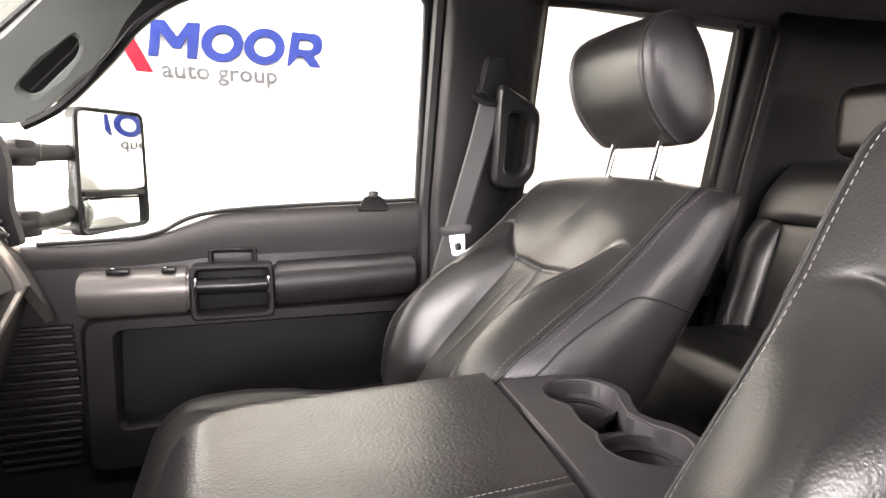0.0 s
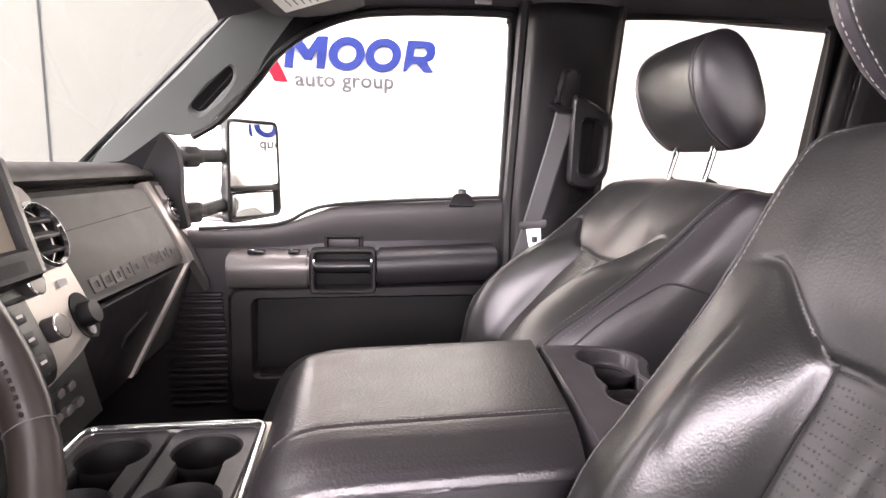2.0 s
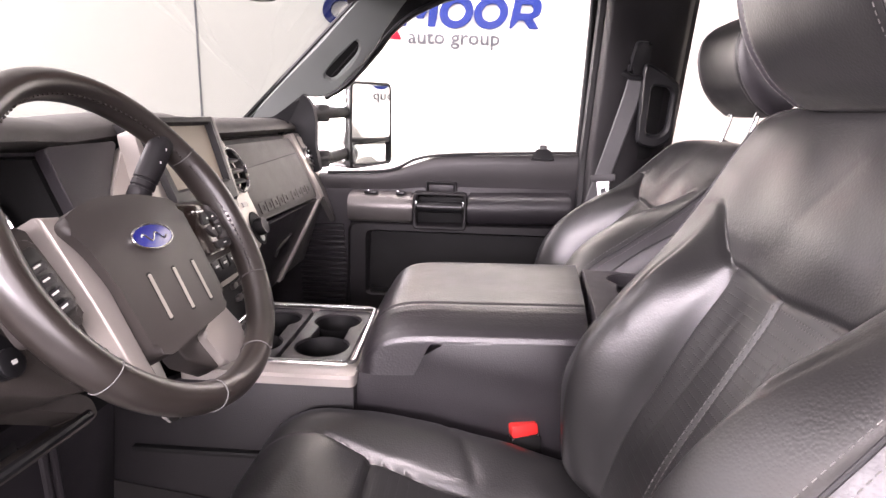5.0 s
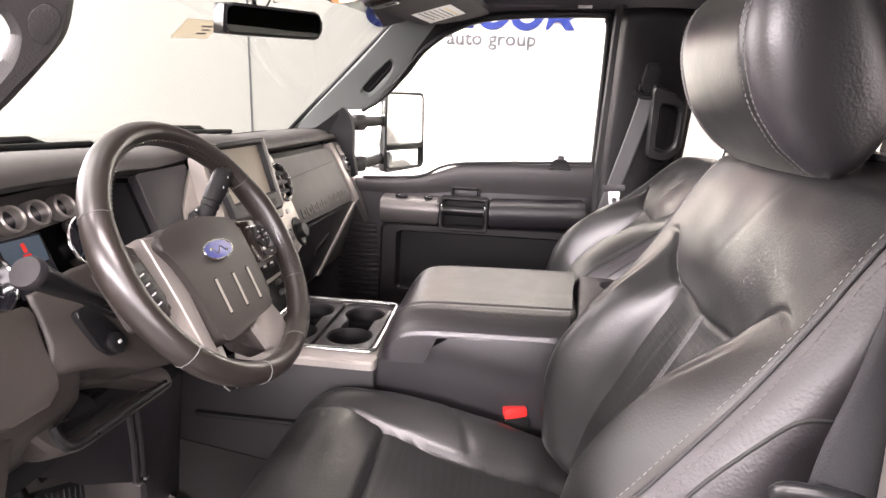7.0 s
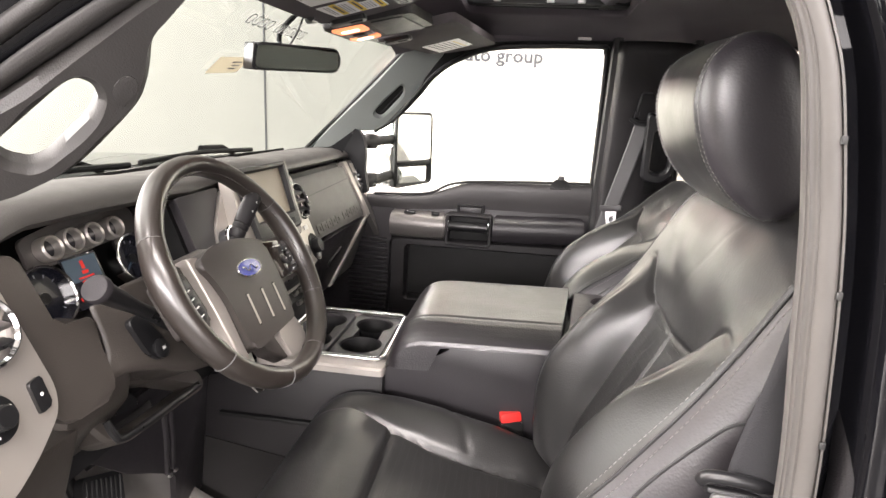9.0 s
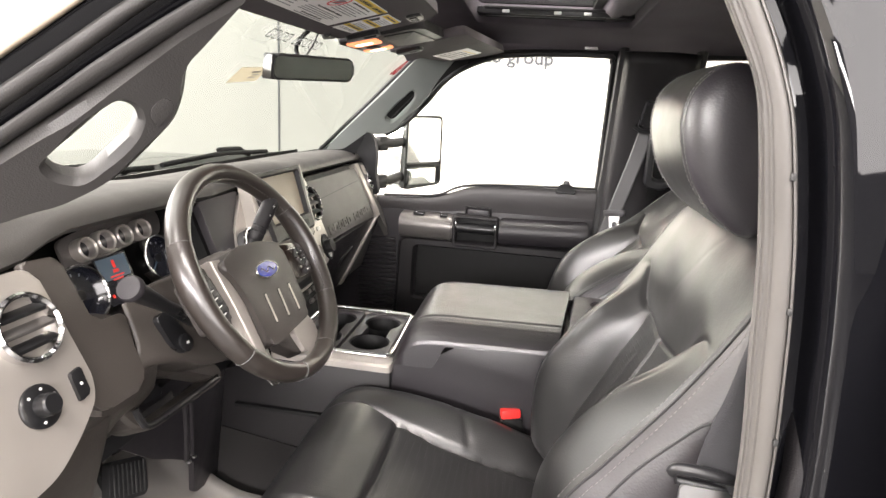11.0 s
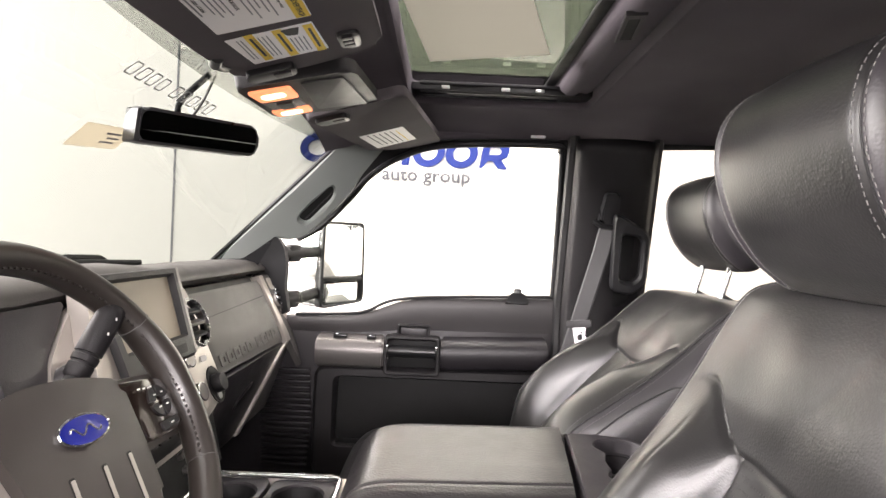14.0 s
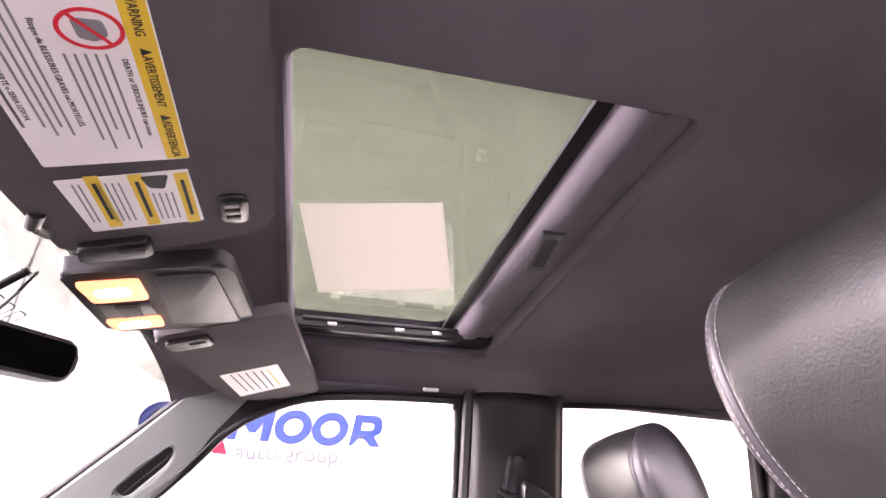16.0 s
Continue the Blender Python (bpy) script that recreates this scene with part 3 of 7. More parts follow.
        out.append((c[0] + d[0] * best, c[1] + d[1] * best))
    return out


def near_windscreen_pillar():
    """The near windscreen pillar's one-piece trim with its open grab handle, and the seals and frame outside it."""
    m = basis((-0.60, -0.66, 1.62), (0.718, 0.191, 0.669), (-0.297, -0.786, 0.543))
    outer = [(-0.127, -0.015), (-0.105, -0.031), (-0.06, -0.048), (-0.024, -0.053), (0.025, -0.050), (0.07, -0.045), (0.098, -0.030), (0.130, -0.005), (0.154, 0.001), (0.191, -0.006), (0.235, -0.020), (0.30, -0.034), (0.30, 0.0), (0.211, 0.011), (0.158, 0.022), (0.089, 0.029), (0.026, 0.037), (-0.046, 0.047), (-0.12, 0.056), (-0.20, 0.066), (-0.21, 0.03)]
    hole = [(-0.058, 0.019), (0.033, 0.018), (0.050, 0.014), (0.054, -0.001), (0.045, -0.016), (0.025, -0.025), (-0.041, -0.028), (-0.056, -0.023), (-0.065, -0.001)]
    c = (0.0, -0.003)
    outer, hole = ([tuple(p) for p in rounded([Vector(q) for q in o], r, 5)] for o, r in ((outer, 0.02), (hole, 0.012)))
    angles = sorted({math.atan2(p[1] - c[1], p[0] - c[0]) for p in outer + hole} | set(np.linspace(-math.pi, math.pi, 60, endpoint=False).tolist()))
    g = root("grab_handle", "grey windscreen pillar trim, darkened as if in shade, with an open grab handle", "grab handle", m @ Vector((0, 0, -0.02)), group="pillar grab handles")
    slab("pillar_trim", radial(outer, c, angles), 0.026, PILLAR_SHADED, g, m @ Matrix.Translation((0, 0, -0.026)), hole=radial(hole, c, angles), bevel=0.008)
    slab("bolt_cover", [(0.052, -0.036), (0.084, -0.030), (0.088, -0.014), (0.070, -0.010), (0.056, -0.020)], 0.0015, PILLAR_SHADED, g, m @ Matrix.Translation((0, 0, -0.0005)), r=0.008, bevel=0.0005)

    def run(pts, off):
        return smooth_path([m @ Vector((a, b, off)) for a, b in pts], 5)

    def band(name, lo, hi, z0, z1, mat, label, cat):
        a, b = run(lo, z0), run(hi, z1)
        nrm = m.to_3x3() @ Vector((0, 0, 1))

        def fn(u, v):
            i = int(round(u * (len(a) - 1)))
            return a[i].lerp(b[i], v) + nrm * 0.006 * math.sin(math.pi * v)
        tagged(sheet(name, fn, len(a) - 1, 8, mat, None, "", 0.006), label, cat, kind="structure")

    band("weatherstrip", [(-0.22, 0.072), (-0.046, 0.049), (0.089, 0.031), (0.211, 0.013), (0.32, -0.004)], [(-0.22, 0.092), (-0.018, 0.066), (0.07, 0.057), (0.175, 0.041), (0.32, 0.014)], -0.016, -0.012, PILLAR_SHADED, "dark grey rubber weatherstrip beside the windscreen pillar", "weatherstrip")
    band("weatherstrip", [(-0.22, 0.099), (-0.009, 0.075), (0.08, 0.066), (0.161, 0.058), (0.32, 0.030)], [(-0.22, 0.120), (0.019, 0.092), (0.10, 0.083), (0.134, 0.079), (0.32, 0.052)], -0.016, -0.016, PILLAR_SHADED, "dark grey outer weatherstrip of the door opening", "weatherstrip")
    band("door_jamb", [(-0.22, 0.064), (-0.046, 0.045), (0.089, 0.027), (0.211, 0.009), (0.32, -0.008)], [(-0.22, 0.14), (0.04, 0.108), (0.10, 0.101), (0.16, 0.092), (0.32, 0.066)], -0.028, -0.03, PAINT, "black painted frame of the door opening", "body panel")
    band("roof_frame", [(-0.22, 0.135), (0.04, 0.106), (0.113, 0.098), (0.18, 0.09), (0.32, 0.066)], [(-0.22, 0.146), (0.054, 0.116), (0.10, 0.111), (0.18, 0.101), (0.32, 0.078)], -0.022, -0.024, BROWN_EDGE, "tan edge of the roof frame over the door opening", "trim")


def far_windscreen_pillar():
    """The far windscreen pillar's one-piece trim with its slotted grab handle, and the mirror corner below it."""
    m = basis((-0.719, 0.601, 1.861), (0.715, -0.056, 0.697), (-0.663, -0.371, 0.65))
    outer = [(-0.43, -0.178), (-0.066, -0.175), (0.125, -0.173), (0.24, -0.186), (0.24, -0.258), (0.176, -0.266), (0.097, -0.277), (0.058, -0.291), (0.006, -0.297), (-0.053, -0.299), (-0.12, -0.296), (-0.155, -0.283), (-0.178, -0.262), (-0.192, -0.236), (-0.205, -0.238), (-0.29, -0.262), (-0.43, -0.300)]
    slot = [(-0.108, -0.250), (-0.102, -0.243), (-0.09, -0.240), (0.012, -0.239), (0.022, -0.241), (0.023, -0.250), (0.012, -0.264), (-0.007, -0.271), (-0.09, -0.274), (-0.104, -0.268)]
    c = (-0.045, -0.256)
    outer, slot = ([tuple(p) for p in rounded([Vector(q) for q in o], r, 5)] for o, r in ((outer, 0.02), (slot, 0.01)))
    angles = sorted({math.atan2(p[1] - c[1], p[0] - c[0]) for p in outer + slot} | set(np.linspace(-math.pi, math.pi, 60, endpoint=False).tolist()))
    g = root("grab_handle", "grey windscreen pillar trim, lightened as if lit, with a slotted grab handle", "grab handle", m @ Vector((-0.05, -0.25, -0.02)), group="pillar grab handles")
    slab("pillar_trim", radial(outer, c, angles), 0.03, PILLAR_LIT, g, m @ Matrix.Translation((0, 0, -0.03)), hole=radial(slot, c, angles), bevel=0.007)
    slab("slot_back", [(-0.115, -0.282), (0.03, -0.282), (0.03, -0.232), (-0.115, -0.232)], 0.004, PLASTIC_MATT, g, m @ Matrix.Translation((0, 0, -0.055)))
    tube("slot_edge", [m @ Vector(p) for p in ((-0.098, -0.262, -0.020), (0.0, -0.259, -0.020), (0.02, -0.255, -0.020))], 0.0016, PLASTIC_GREY, g, seg=6)
    for x, y in ((0.042, -0.272), (-0.140, -0.276)):
        slab("bolt_cover", [(x - 0.012, y - 0.009), (x + 0.012, y - 0.009), (x + 0.012, y + 0.011), (x - 0.012, y + 0.011)], 0.001, PILLAR_LIT, g, m @ Matrix.Translation((0, 0, -0.0004)), r=0.008)
    slab("pillar_foot", [(-0.43, -0.175), (-0.345, -0.175), (-0.296, -0.222), (-0.212, -0.236), (-0.206, -0.243), (-0.29, -0.267), (-0.43, -0.305)], 0.032, CORNER_BLACK, g, m @ Matrix.Translation((0, 0, -0.030)), "matt black foot of the pillar trim", bevel=0.004, r=0.012)
    edge = [m @ Vector((a, -0.174 + 0.002, -0.012)) for a in np.linspace(-0.36, 0.14, 12)]
    tagged(tube("trim", edge, 0.0065, RUBBER, None, seg=8), "black edge seal of the windscreen", "seal", kind="structure")
    tri = [(-0.80, 1.352), (-0.668, 1.352), (-0.682, 1.43), (-0.680, 1.50), (-0.690, 1.550), (-0.72, 1.585), (-0.80, 1.565), (-0.90, 1.505), (-0.90, 1.40)]
    tagged(slab("mirror_corner", tri, 0.03, CORNER_BLACK, None, basis((0, 0.80, 0), (1, 0, 0), (0, 0, 1)), bevel=0.006, r=0.012), "matt black mirror corner cover", "corner cover", kind="structure")


def centre_pillar():
    """The trim between the far front and rear doors, with the belt's slot, and the doors' rubber seals."""
    def trim(u, v):
        z = 0.85 + (1.875 - 0.85) * v
        x = 0.128 + (0.325 - 0.128) * u
        y = side_y(z) - 0.035 - 0.03 * math.sin(math.pi * u) ** 0.6
        return Vector((x, y, z))

    t = sheet("pillar_trim", trim, 12, 30, PLASTIC, None, "", 0.02)
    tagged(t, "black plastic trim of the pillar between the doors", "pillar trim", kind="structure")
    for x in (0.118, 0.335):
        pts = [Vector((x + (0.012 if x > 0.2 else 0), side_y(z) - 0.006, z)) for z in np.linspace(0.9, 1.89, 20)]
        tagged(tube("trim", pts, 0.017, RUBBER, None, seg=8), "black rubber door seal", "door seal", kind="structure")


def seat_belt():
    lean = lambda y, z: basis((0, y, z), (1, 0, 0), (0, -0.2222, 1))
    b = root("seat_belt", "grey webbing seat belt hanging on the pillar with its steel tongue", "seat belt", (0.19, 0.68, 1.3))
    # height adjuster slot and ring
    slab("adjuster_track", [(0.19, -0.08), (0.237, -0.08), (0.24, 0.11), (0.20, 0.11)], 0.012, PLASTIC_MATT, b, lean(0.668, 1.70), bevel=0.004, r=0.012)
    slab("adjuster_cover", [(0.183, -0.045), (0.232, -0.045), (0.232, 0.035), (0.196, 0.035)], 0.03, PLASTIC_SMOOTH, b, lean(0.655, 1.70), bevel=0.008, r=0.01)
    tube("guide_ring", [(0.172, 0.645, 1.655), (0.19, 0.632, 1.642), (0.225, 0.632, 1.640), (0.245, 0.645, 1.652)], 0.008, PLASTIC_SMOOTH, b, seg=8)
    path = [(0.210, 0.645, 1.645), (0.198, 0.655, 1.58), (0.176, 0.672, 1.48), (0.156, 0.688, 1.39), (0.134, 0.70, 1.30), (0.11, 0.712, 1.20), (0.095, 0.72, 1.05), (0.10, 0.72, 0.90)]
    pts = smooth_path(path, 4)
    for off, wide, mat, nm in ((0, 0.0235, WEBBING, "webbing"),):
        verts, faces = [], []
        for i, p in enumerate(pts):
            side = Vector((0.93, -0.30, 0.12)).normalized()
            nrm = Vector((-0.25, -1, -0.1)).normalized()
            for k in range(9):
                t = (k / 8 - 0.5) * 2
                verts.append(p + side * wide * t + nrm * (0.001 if k % 2 else 0.0))
        for i in range(len(pts) - 1):
            for k in range(8):
                faces.append((i * 9 + k, i * 9 + k + 1, i * 9 + 10 + k, i * 9 + 9 + k))
        ob = link(nm, verts, faces, mat, b)
        mod = ob.modifiers.new("thickness", "SOLIDIFY")
        mod.thickness = 0.002
    m = basis((0.153, 0.682, 1.372), (0.93, -0.30, 0.12), (-0.2, 0.15, 1))
    slab("tongue_grip", [(-0.032, -0.008), (0.032, -0.008), (0.034, 0.012), (-0.034, 0.012)], 0.012, PLASTIC_GREY, b, m @ Matrix.Translation((0, 0, -0.002)), bevel=0.003, r=0.005)
    slab("tongue", [(-0.014, -0.052), (0.014, -0.052), (0.017, -0.006), (-0.017, -0.006)], 0.003, STEEL, b, m @ Matrix.Translation((0, 0, 0.004)), r=0.005, hole=[(-0.007, -0.042), (0.007, -0.042), (0.007, -0.026), (-0.007, -0.026)])


def pillar_handle():
    g = root("grab_handle", "black plastic grab handle on the pillar between the doors", "grab handle", (0.29, 0.66, 1.55), group="pillar grab handles")
    m = basis((0, 0.648, 1.57), (1, 0, 0), (0, -0.2222, 1))
    slab("grip", [(0.215, 0.115), (0.285, 0.082), (0.316, 0.058), (0.320, -0.075), (0.285, -0.110), (0.225, -0.10)], 0.022, PLASTIC_SMOOTH, g, m, r=0.022, hole=[(0.240, 0.058), (0.282, 0.052), (0.296, 0.040), (0.298, -0.058), (0.278, -0.076), (0.246, -0.070)], bevel=0.007)
    slab("back_plate", [(0.235, -0.13), (0.29, -0.12), (0.29, 0.10), (0.24, 0.13)], 0.02, PLASTIC_MATT, g, basis((0, 0.705, 1.55), (1, 0, 0), (0, -0.2222, 1)), bevel=0.006, r=0.02)


def front_door():
    """The closed far front door: panel, sill, armrest, pull, bin, speaker and pane."""
    d = root("door_1", "closed far front door with black and grey trim panel", "door", (-0.3, 0.8, 0.9), kind="structure")
    sill = [(-0.80, 1.345), (-0.60, 1.348), (-0.50, 1.354), (-0.44, 1.366), (-0.38, 1.388), (-0.32, 1.408), (-0.23, 1.416), (-0.05, 1.424), (0.108, 1.432)]
    top = smooth_path([Vector((x, 0, z)) for x, z in sill], 5)
    # upper trim: rolls over from the glass down to the armrest
    prof = [(0.012, -0.004), (0.004, 0.0), (-0.006, -0.003), (-0.013, -0.012), (-0.016, -0.03), (-0.012, -0.07), (0.0, -0.105), (0.006, -0.13)]
    verts, faces = [], []
    for p in top:
        k = (p.z - 1.285) / 0.13
        for dy, dz in prof:
            verts.append((p.x, 0.812 + dy, p.z + dz * k * 0.98))
    n = len(prof)
    for i in range(len(top) - 1):
        for k in range(n - 1):
            faces.append((i * n + k, i * n + k + 1, i * n + n + k + 1, i * n + n + k))
    ob = link("upper_trim", verts, faces, DOOR_GREY, d, "dark grey soft upper door trim", True, 60)
    # main panel with the ribbed front and the recessed bin
    slab("panel", [(-0.98, 0.76), (0.11, 0.76), (0.11, 1.33), (-0.98, 1.33)], 0.025, PLASTIC_GREY, d, basis((0, 0.835, 0), (1, 0, 0), (0, 0, 1)), bevel=0.004)
    outl = [(-0.585, 0.89), (0.092, 0.89), (0.100, 1.215), (-0.585, 1.205)]
    binh = [(-0.525, 0.985), (0.03, 1.00), (0.045, 1.180), (-0.520, 1.180)]
    slab("bin_frame", outl, 0.052, PLASTIC, d, basis((0, 0.812, 0), (1, 0, 0), (0, 0, 1)), r=0.03, hole=binh, bevel=0.010)
    box("bin_floor", (-0.24, 0.789, 0.982), (0.55, 0.048, 0.012), PLASTIC_MATT, d, bevel=0.003)
    slab("bin_back", binh, 0.006, PLASTIC_MATT, d, basis((0, 0.811, 0), (1, 0, 0), (0, 0, 1)), r=0.02)
    for i in range(17):
        z = 0.905 + i * 0.0175
        box("rib", (-0.672, 0.805, z), (0.15 - 0.002 * abs(i - 8), 0.016, 0.010), PLASTIC, d, bevel=0.004, seg=2)
    box("speaker_dot", (-0.45, 0.758, 0.93), (0.03, 0.004, 0.006), GREY_MARK, d, bevel=0.001)
    # armrest, in three lengths
    prof_a = [(0.83, 1.305), (0.790, 1.300), (0.765, 1.292), (0.752, 1.275), (0.750, 1.255), (0.756, 1.222), (0.766, 1.212), (0.83, 1.205)]

    def arm(name, x0, x1, mat, label, dz=0.0, rise=0.0):
        bm = bmesh.new()
        a = [bm.verts.new((x0, y, z + dz)) for y, z in prof_a]
        b = [bm.verts.new((x1, y, z + dz + rise)) for y, z in prof_a]
        k = len(prof_a)
        bm.faces.new(a[::-1])
        bm.faces.new(b)
        for i in range(k):
            j = (i + 1) % k
            bm.faces.new((a[i], a[j], b[j], b[i]))
        ends = [e for f in bm.faces if len(f.verts) == k for e in f.edges]
        bmesh.ops.bevel(bm, geom=ends, offset=0.006, segments=2, affect="EDGES")
        return part(name, bm, mat, d, label, True, 45)

    arm("armrest_front", -0.585, -0.388, GUNMETAL, "satin grey switch panel", -0.004, 0.0)
    arm("armrest_rear", -0.222, 0.085, PLASTIC_GREY, "soft dark grey armrest", -0.002, 0.012)
    # pull cup
    slab("pull_frame", [(-0.386, 1.193), (-0.224, 1.193), (-0.224, 1.305), (-0.386, 1.305)], 0.05, PLASTIC, d, basis((0, 0.800, 0), (1, 0, 0), (0, 0, 1)), r=0.014, hole=[(-0.374, 1.205), (-0.236, 1.205), (-0.236, 1.296), (-0.374, 1.296)], bevel=0.004)
    box("pull_well", (-0.305, 0.797, 1.25), (0.15, 0.006, 0.10), PLASTIC_MATT, d, bevel=0.002)
    tube("pull_bar", [(-0.372, 0.762, 1.262), (-0.305, 0.758, 1.262), (-0.238, 0.762, 1.262)], 0.017, PLASTIC_SMOOTH, d, seg=14)
    for x in (-0.376, -0.236):
        box("chrome_clip", (x, 0.752, 1.262), (0.006, 0.016, 0.040), CHROME, d, bevel=0.002)
    slab("release_cup", [(-0.352, 1.292), (-0.256, 1.292), (-0.256, 1.335), (-0.352, 1.335)], 0.022, PLASTIC, d, basis((0, 0.812, 0), (1, 0, 0), (0, 0, 1)), r=0.006, hole=[(-0.344, 1.297), (-0.264, 1.297), (-0.264, 1.329), (-0.344, 1.329)], bevel=0.003)
    box("release_lever", (-0.304, 0.800, 1.313), (0.078, 0.012, 0.026), PLASTIC_GREY, d, bevel=0.004)
    # switches on the front armrest
    for x, w in ((-0.515, 0.04), (-0.425, 0.026)):
        box("window_switch", (x, 0.776, 1.297), (w, 0.022, 0.010), PLASTIC_SMOOTH, d, bevel=0.003)
        box("switch_edge", (x - w * 0.3, 0.772, 1.303), (w * 0.35, 0.012, 0.003), CHROME, d, bevel=0.001)
    # lock button
    slab("lock_boot", [(-0.035, -0.012), (0.035, -0.012), (0.02, 0.02), (-0.02, 0.02)], 0.02, PLASTIC_SMOOTH, d, basis((-0.005, 0.803, 1.418), (1, 0, 0), (0, 0.3, 1)), bevel=0.004, r=0.006)
    box("lock_button", (-0.004, 0.797, 1.440), (0.022, 0.016, 0.028), PLASTIC_SMOOTH, d, bevel=0.004)
    # pane and its seals
    ring = [(-0.655, 1.35), (-0.50, 1.358), (-0.44, 1.37), (-0.32, 1.412), (0.10, 1.434), (0.092, 1.80), (0.085, 1.845), (0.06, 1.862), (-0.23, 1.850), (-0.36, 1.812), (-0.443, 1.758), (-0.50, 1.692), (-0.585, 1.608), (-0.65, 1.57)]
    rim = [Vector((x, side_y(z) + 0.006, z)) for x, z in ring]
    tube("glass_seal", smooth_path(rim[4:], 4), 0.0085, RUBBER, d, seg=8)
    tube("sill_seal", smooth_path(rim[:5], 5), 0.005, RUBBER, d, seg=6)
    frame_pts = smooth_path([Vector((x, side_y(z) + 0.02, z)) for x, z in ((0.114, 1.40), (0.108, 1.80), (0.098, 1.868), (0.06, 1.882), (-0.23, 1.872), (-0.37, 1.834))], 6)
    tube("window_frame", frame_pts, 0.017, PLASTIC_MATT, d, seg=8)
    upper = [(-0.70, 1.585), (-0.585, 1.622), (-0.50, 1.706), (-0.443, 1.772), (-0.36, 1.826), (-0.23, 1.864), (0.05, 1.876), (0.08, 1.868), (0.098, 1.84), (0.106, 1.42), (0.135, 1.42), (0.135, 1.94), (-0.30, 1.92), (-0.43, 1.85), (-0.52, 1.765), (-0.70, 1.625)]
    slab("door_frame", [(x, (z - 1.38) * 1.0244) for x, z in upper], 0.012, PLASTIC_MATT, d, basis((0, side_y(1.38) + 0.045, 1.38), (1, 0, 0), (0, -0.2222, 1)), "black frame round the window", smooth=False)
    pane = slab("pane", [(-0.66, 0.0), (0.11, 0.0), (0.11, 0.50), (-0.25, 0.50), (-0.45, 0.40), (-0.62, 0.22)], 0.004, WINDOW_GLASS, d, basis((0, side_y(1.38) + 0.03, 1.38), (1, 0, 0), (0, -0.2222, 1)))
    pane.visible_shadow = False
    box("outer_skin", (-0.36, 0.93, 1.04), (0.98, 0.06, 0.55), PAINT, d, bevel=0.02)


def rear_door():
    d = root("door_2", "closed far rear door with black trim", "door", (0.65, 0.8, 0.9), kind="structure")
    slab("panel", [(0.335, 0.76), (1.06, 0.76), (1.06, 1.435), (0.335, 1.435)], 0.05, PLASTIC, d, basis((0, 0.84, 0), (1, 0, 0), (0, 0, 1)), bevel=0.02)
    slab("armrest", [(0.40, 1.17), (0.98, 1.17), (0.98, 1.26), (0.40, 1.26)], 0.05, PLASTIC, d, basis((0, 0.795, 0), (1, 0, 0), (0, 0, 1)), bevel=0.02, r=0.03)
    ring = [(0.350, 1.44), (0.93, 1.446), (0.945, 1.50), (0.925, 1.83), (0.905, 1.872), (0.87, 1.886), (0.38, 1.872), (0.345, 1.855), (0.332, 1.80), (0.345, 1.44)]
    rim = [Vector((x, side_y(z) + 0.006, z)) for x, z in ring]
    tube("glass_seal", smooth_path(rim, 4), 0.009, RUBBER, d, seg=8)
    slab("window_frame", [(0.30, -0.03), (1.02, -0.03), (1.02, 0.53), (0.30, 0.53)], 0.03, PLASTIC_MATT, d, basis((0, side_y(1.42) + 0.035, 1.42), (1, 0, 0), (0, -0.2222, 1)), r=0.03, hole=[(0.338, 0.012), (0.94, 0.016), (0.925, 0.47), (0.325, 0.465)], bevel=0.004)
    pane = slab("pane", [(0.32, 0.0), (0.96, 0.0), (0.96, 0.49), (0.32, 0.49)], 0.004, PRIVACY_GLASS, d, basis((0, side_y(1.42) + 0.04, 1.42), (1, 0, 0), (0, -0.2222, 1)))
    box("outer_skin", (0.72, 0.93, 1.12), (0.80, 0.06, 0.60), PAINT, d, bevel=0.02)


def rear_quarter():
    """The black trim behind the rear door, the rear window's wall and the near side of the cab behind the door opening."""
    def trim(u, v):
        z = 0.85 + 1.05 * v
        x = 0.985 + 0.38 * u
        y = side_y(z) - 0.04 - 0.10 * u ** 1.5
        return Vector((x, y, z))
    tagged(sheet("pillar_trim", trim, 10, 14, PLASTIC, None, "", 0.02), "black plastic rear corner trim", "pillar trim", kind="structure")
    pts = [Vector((0.975, side_y(z) - 0.012, z)) for z in np.linspace(0.9, 1.87, 16)]
    tagged(tube("trim", pts, 0.028, PLASTIC, None, seg=10), "black plastic rear door surround", "door seal", kind="structure")
    w = root("window_2", "rear window with dark surround", "window", (1.38, 0, 1.6), kind="structure")
    slab("window_frame", [(-0.74, 1.36), (0.74, 1.36), (0.68, 1.90), (-0.68, 1.90)], 0.05, PLASTIC_MATT, w, basis((1.36, 0, 0), (0, 1, 0), (0, 0, 1)), r=0.05, hole=[(-0.58, 1.50), (0.58, 1.50), (0.56, 1.80), (-0.56, 1.80)], bevel=0.006)
    g = slab("pane", [(-0.6, 1.48), (0.6, 1.48), (0.6, 1.82), (-0.6, 1.82)], 0.004, PRIVACY_GLASS, w, basis((1.385, 0, 0), (0, 1, 0), (0, 0, 1)))


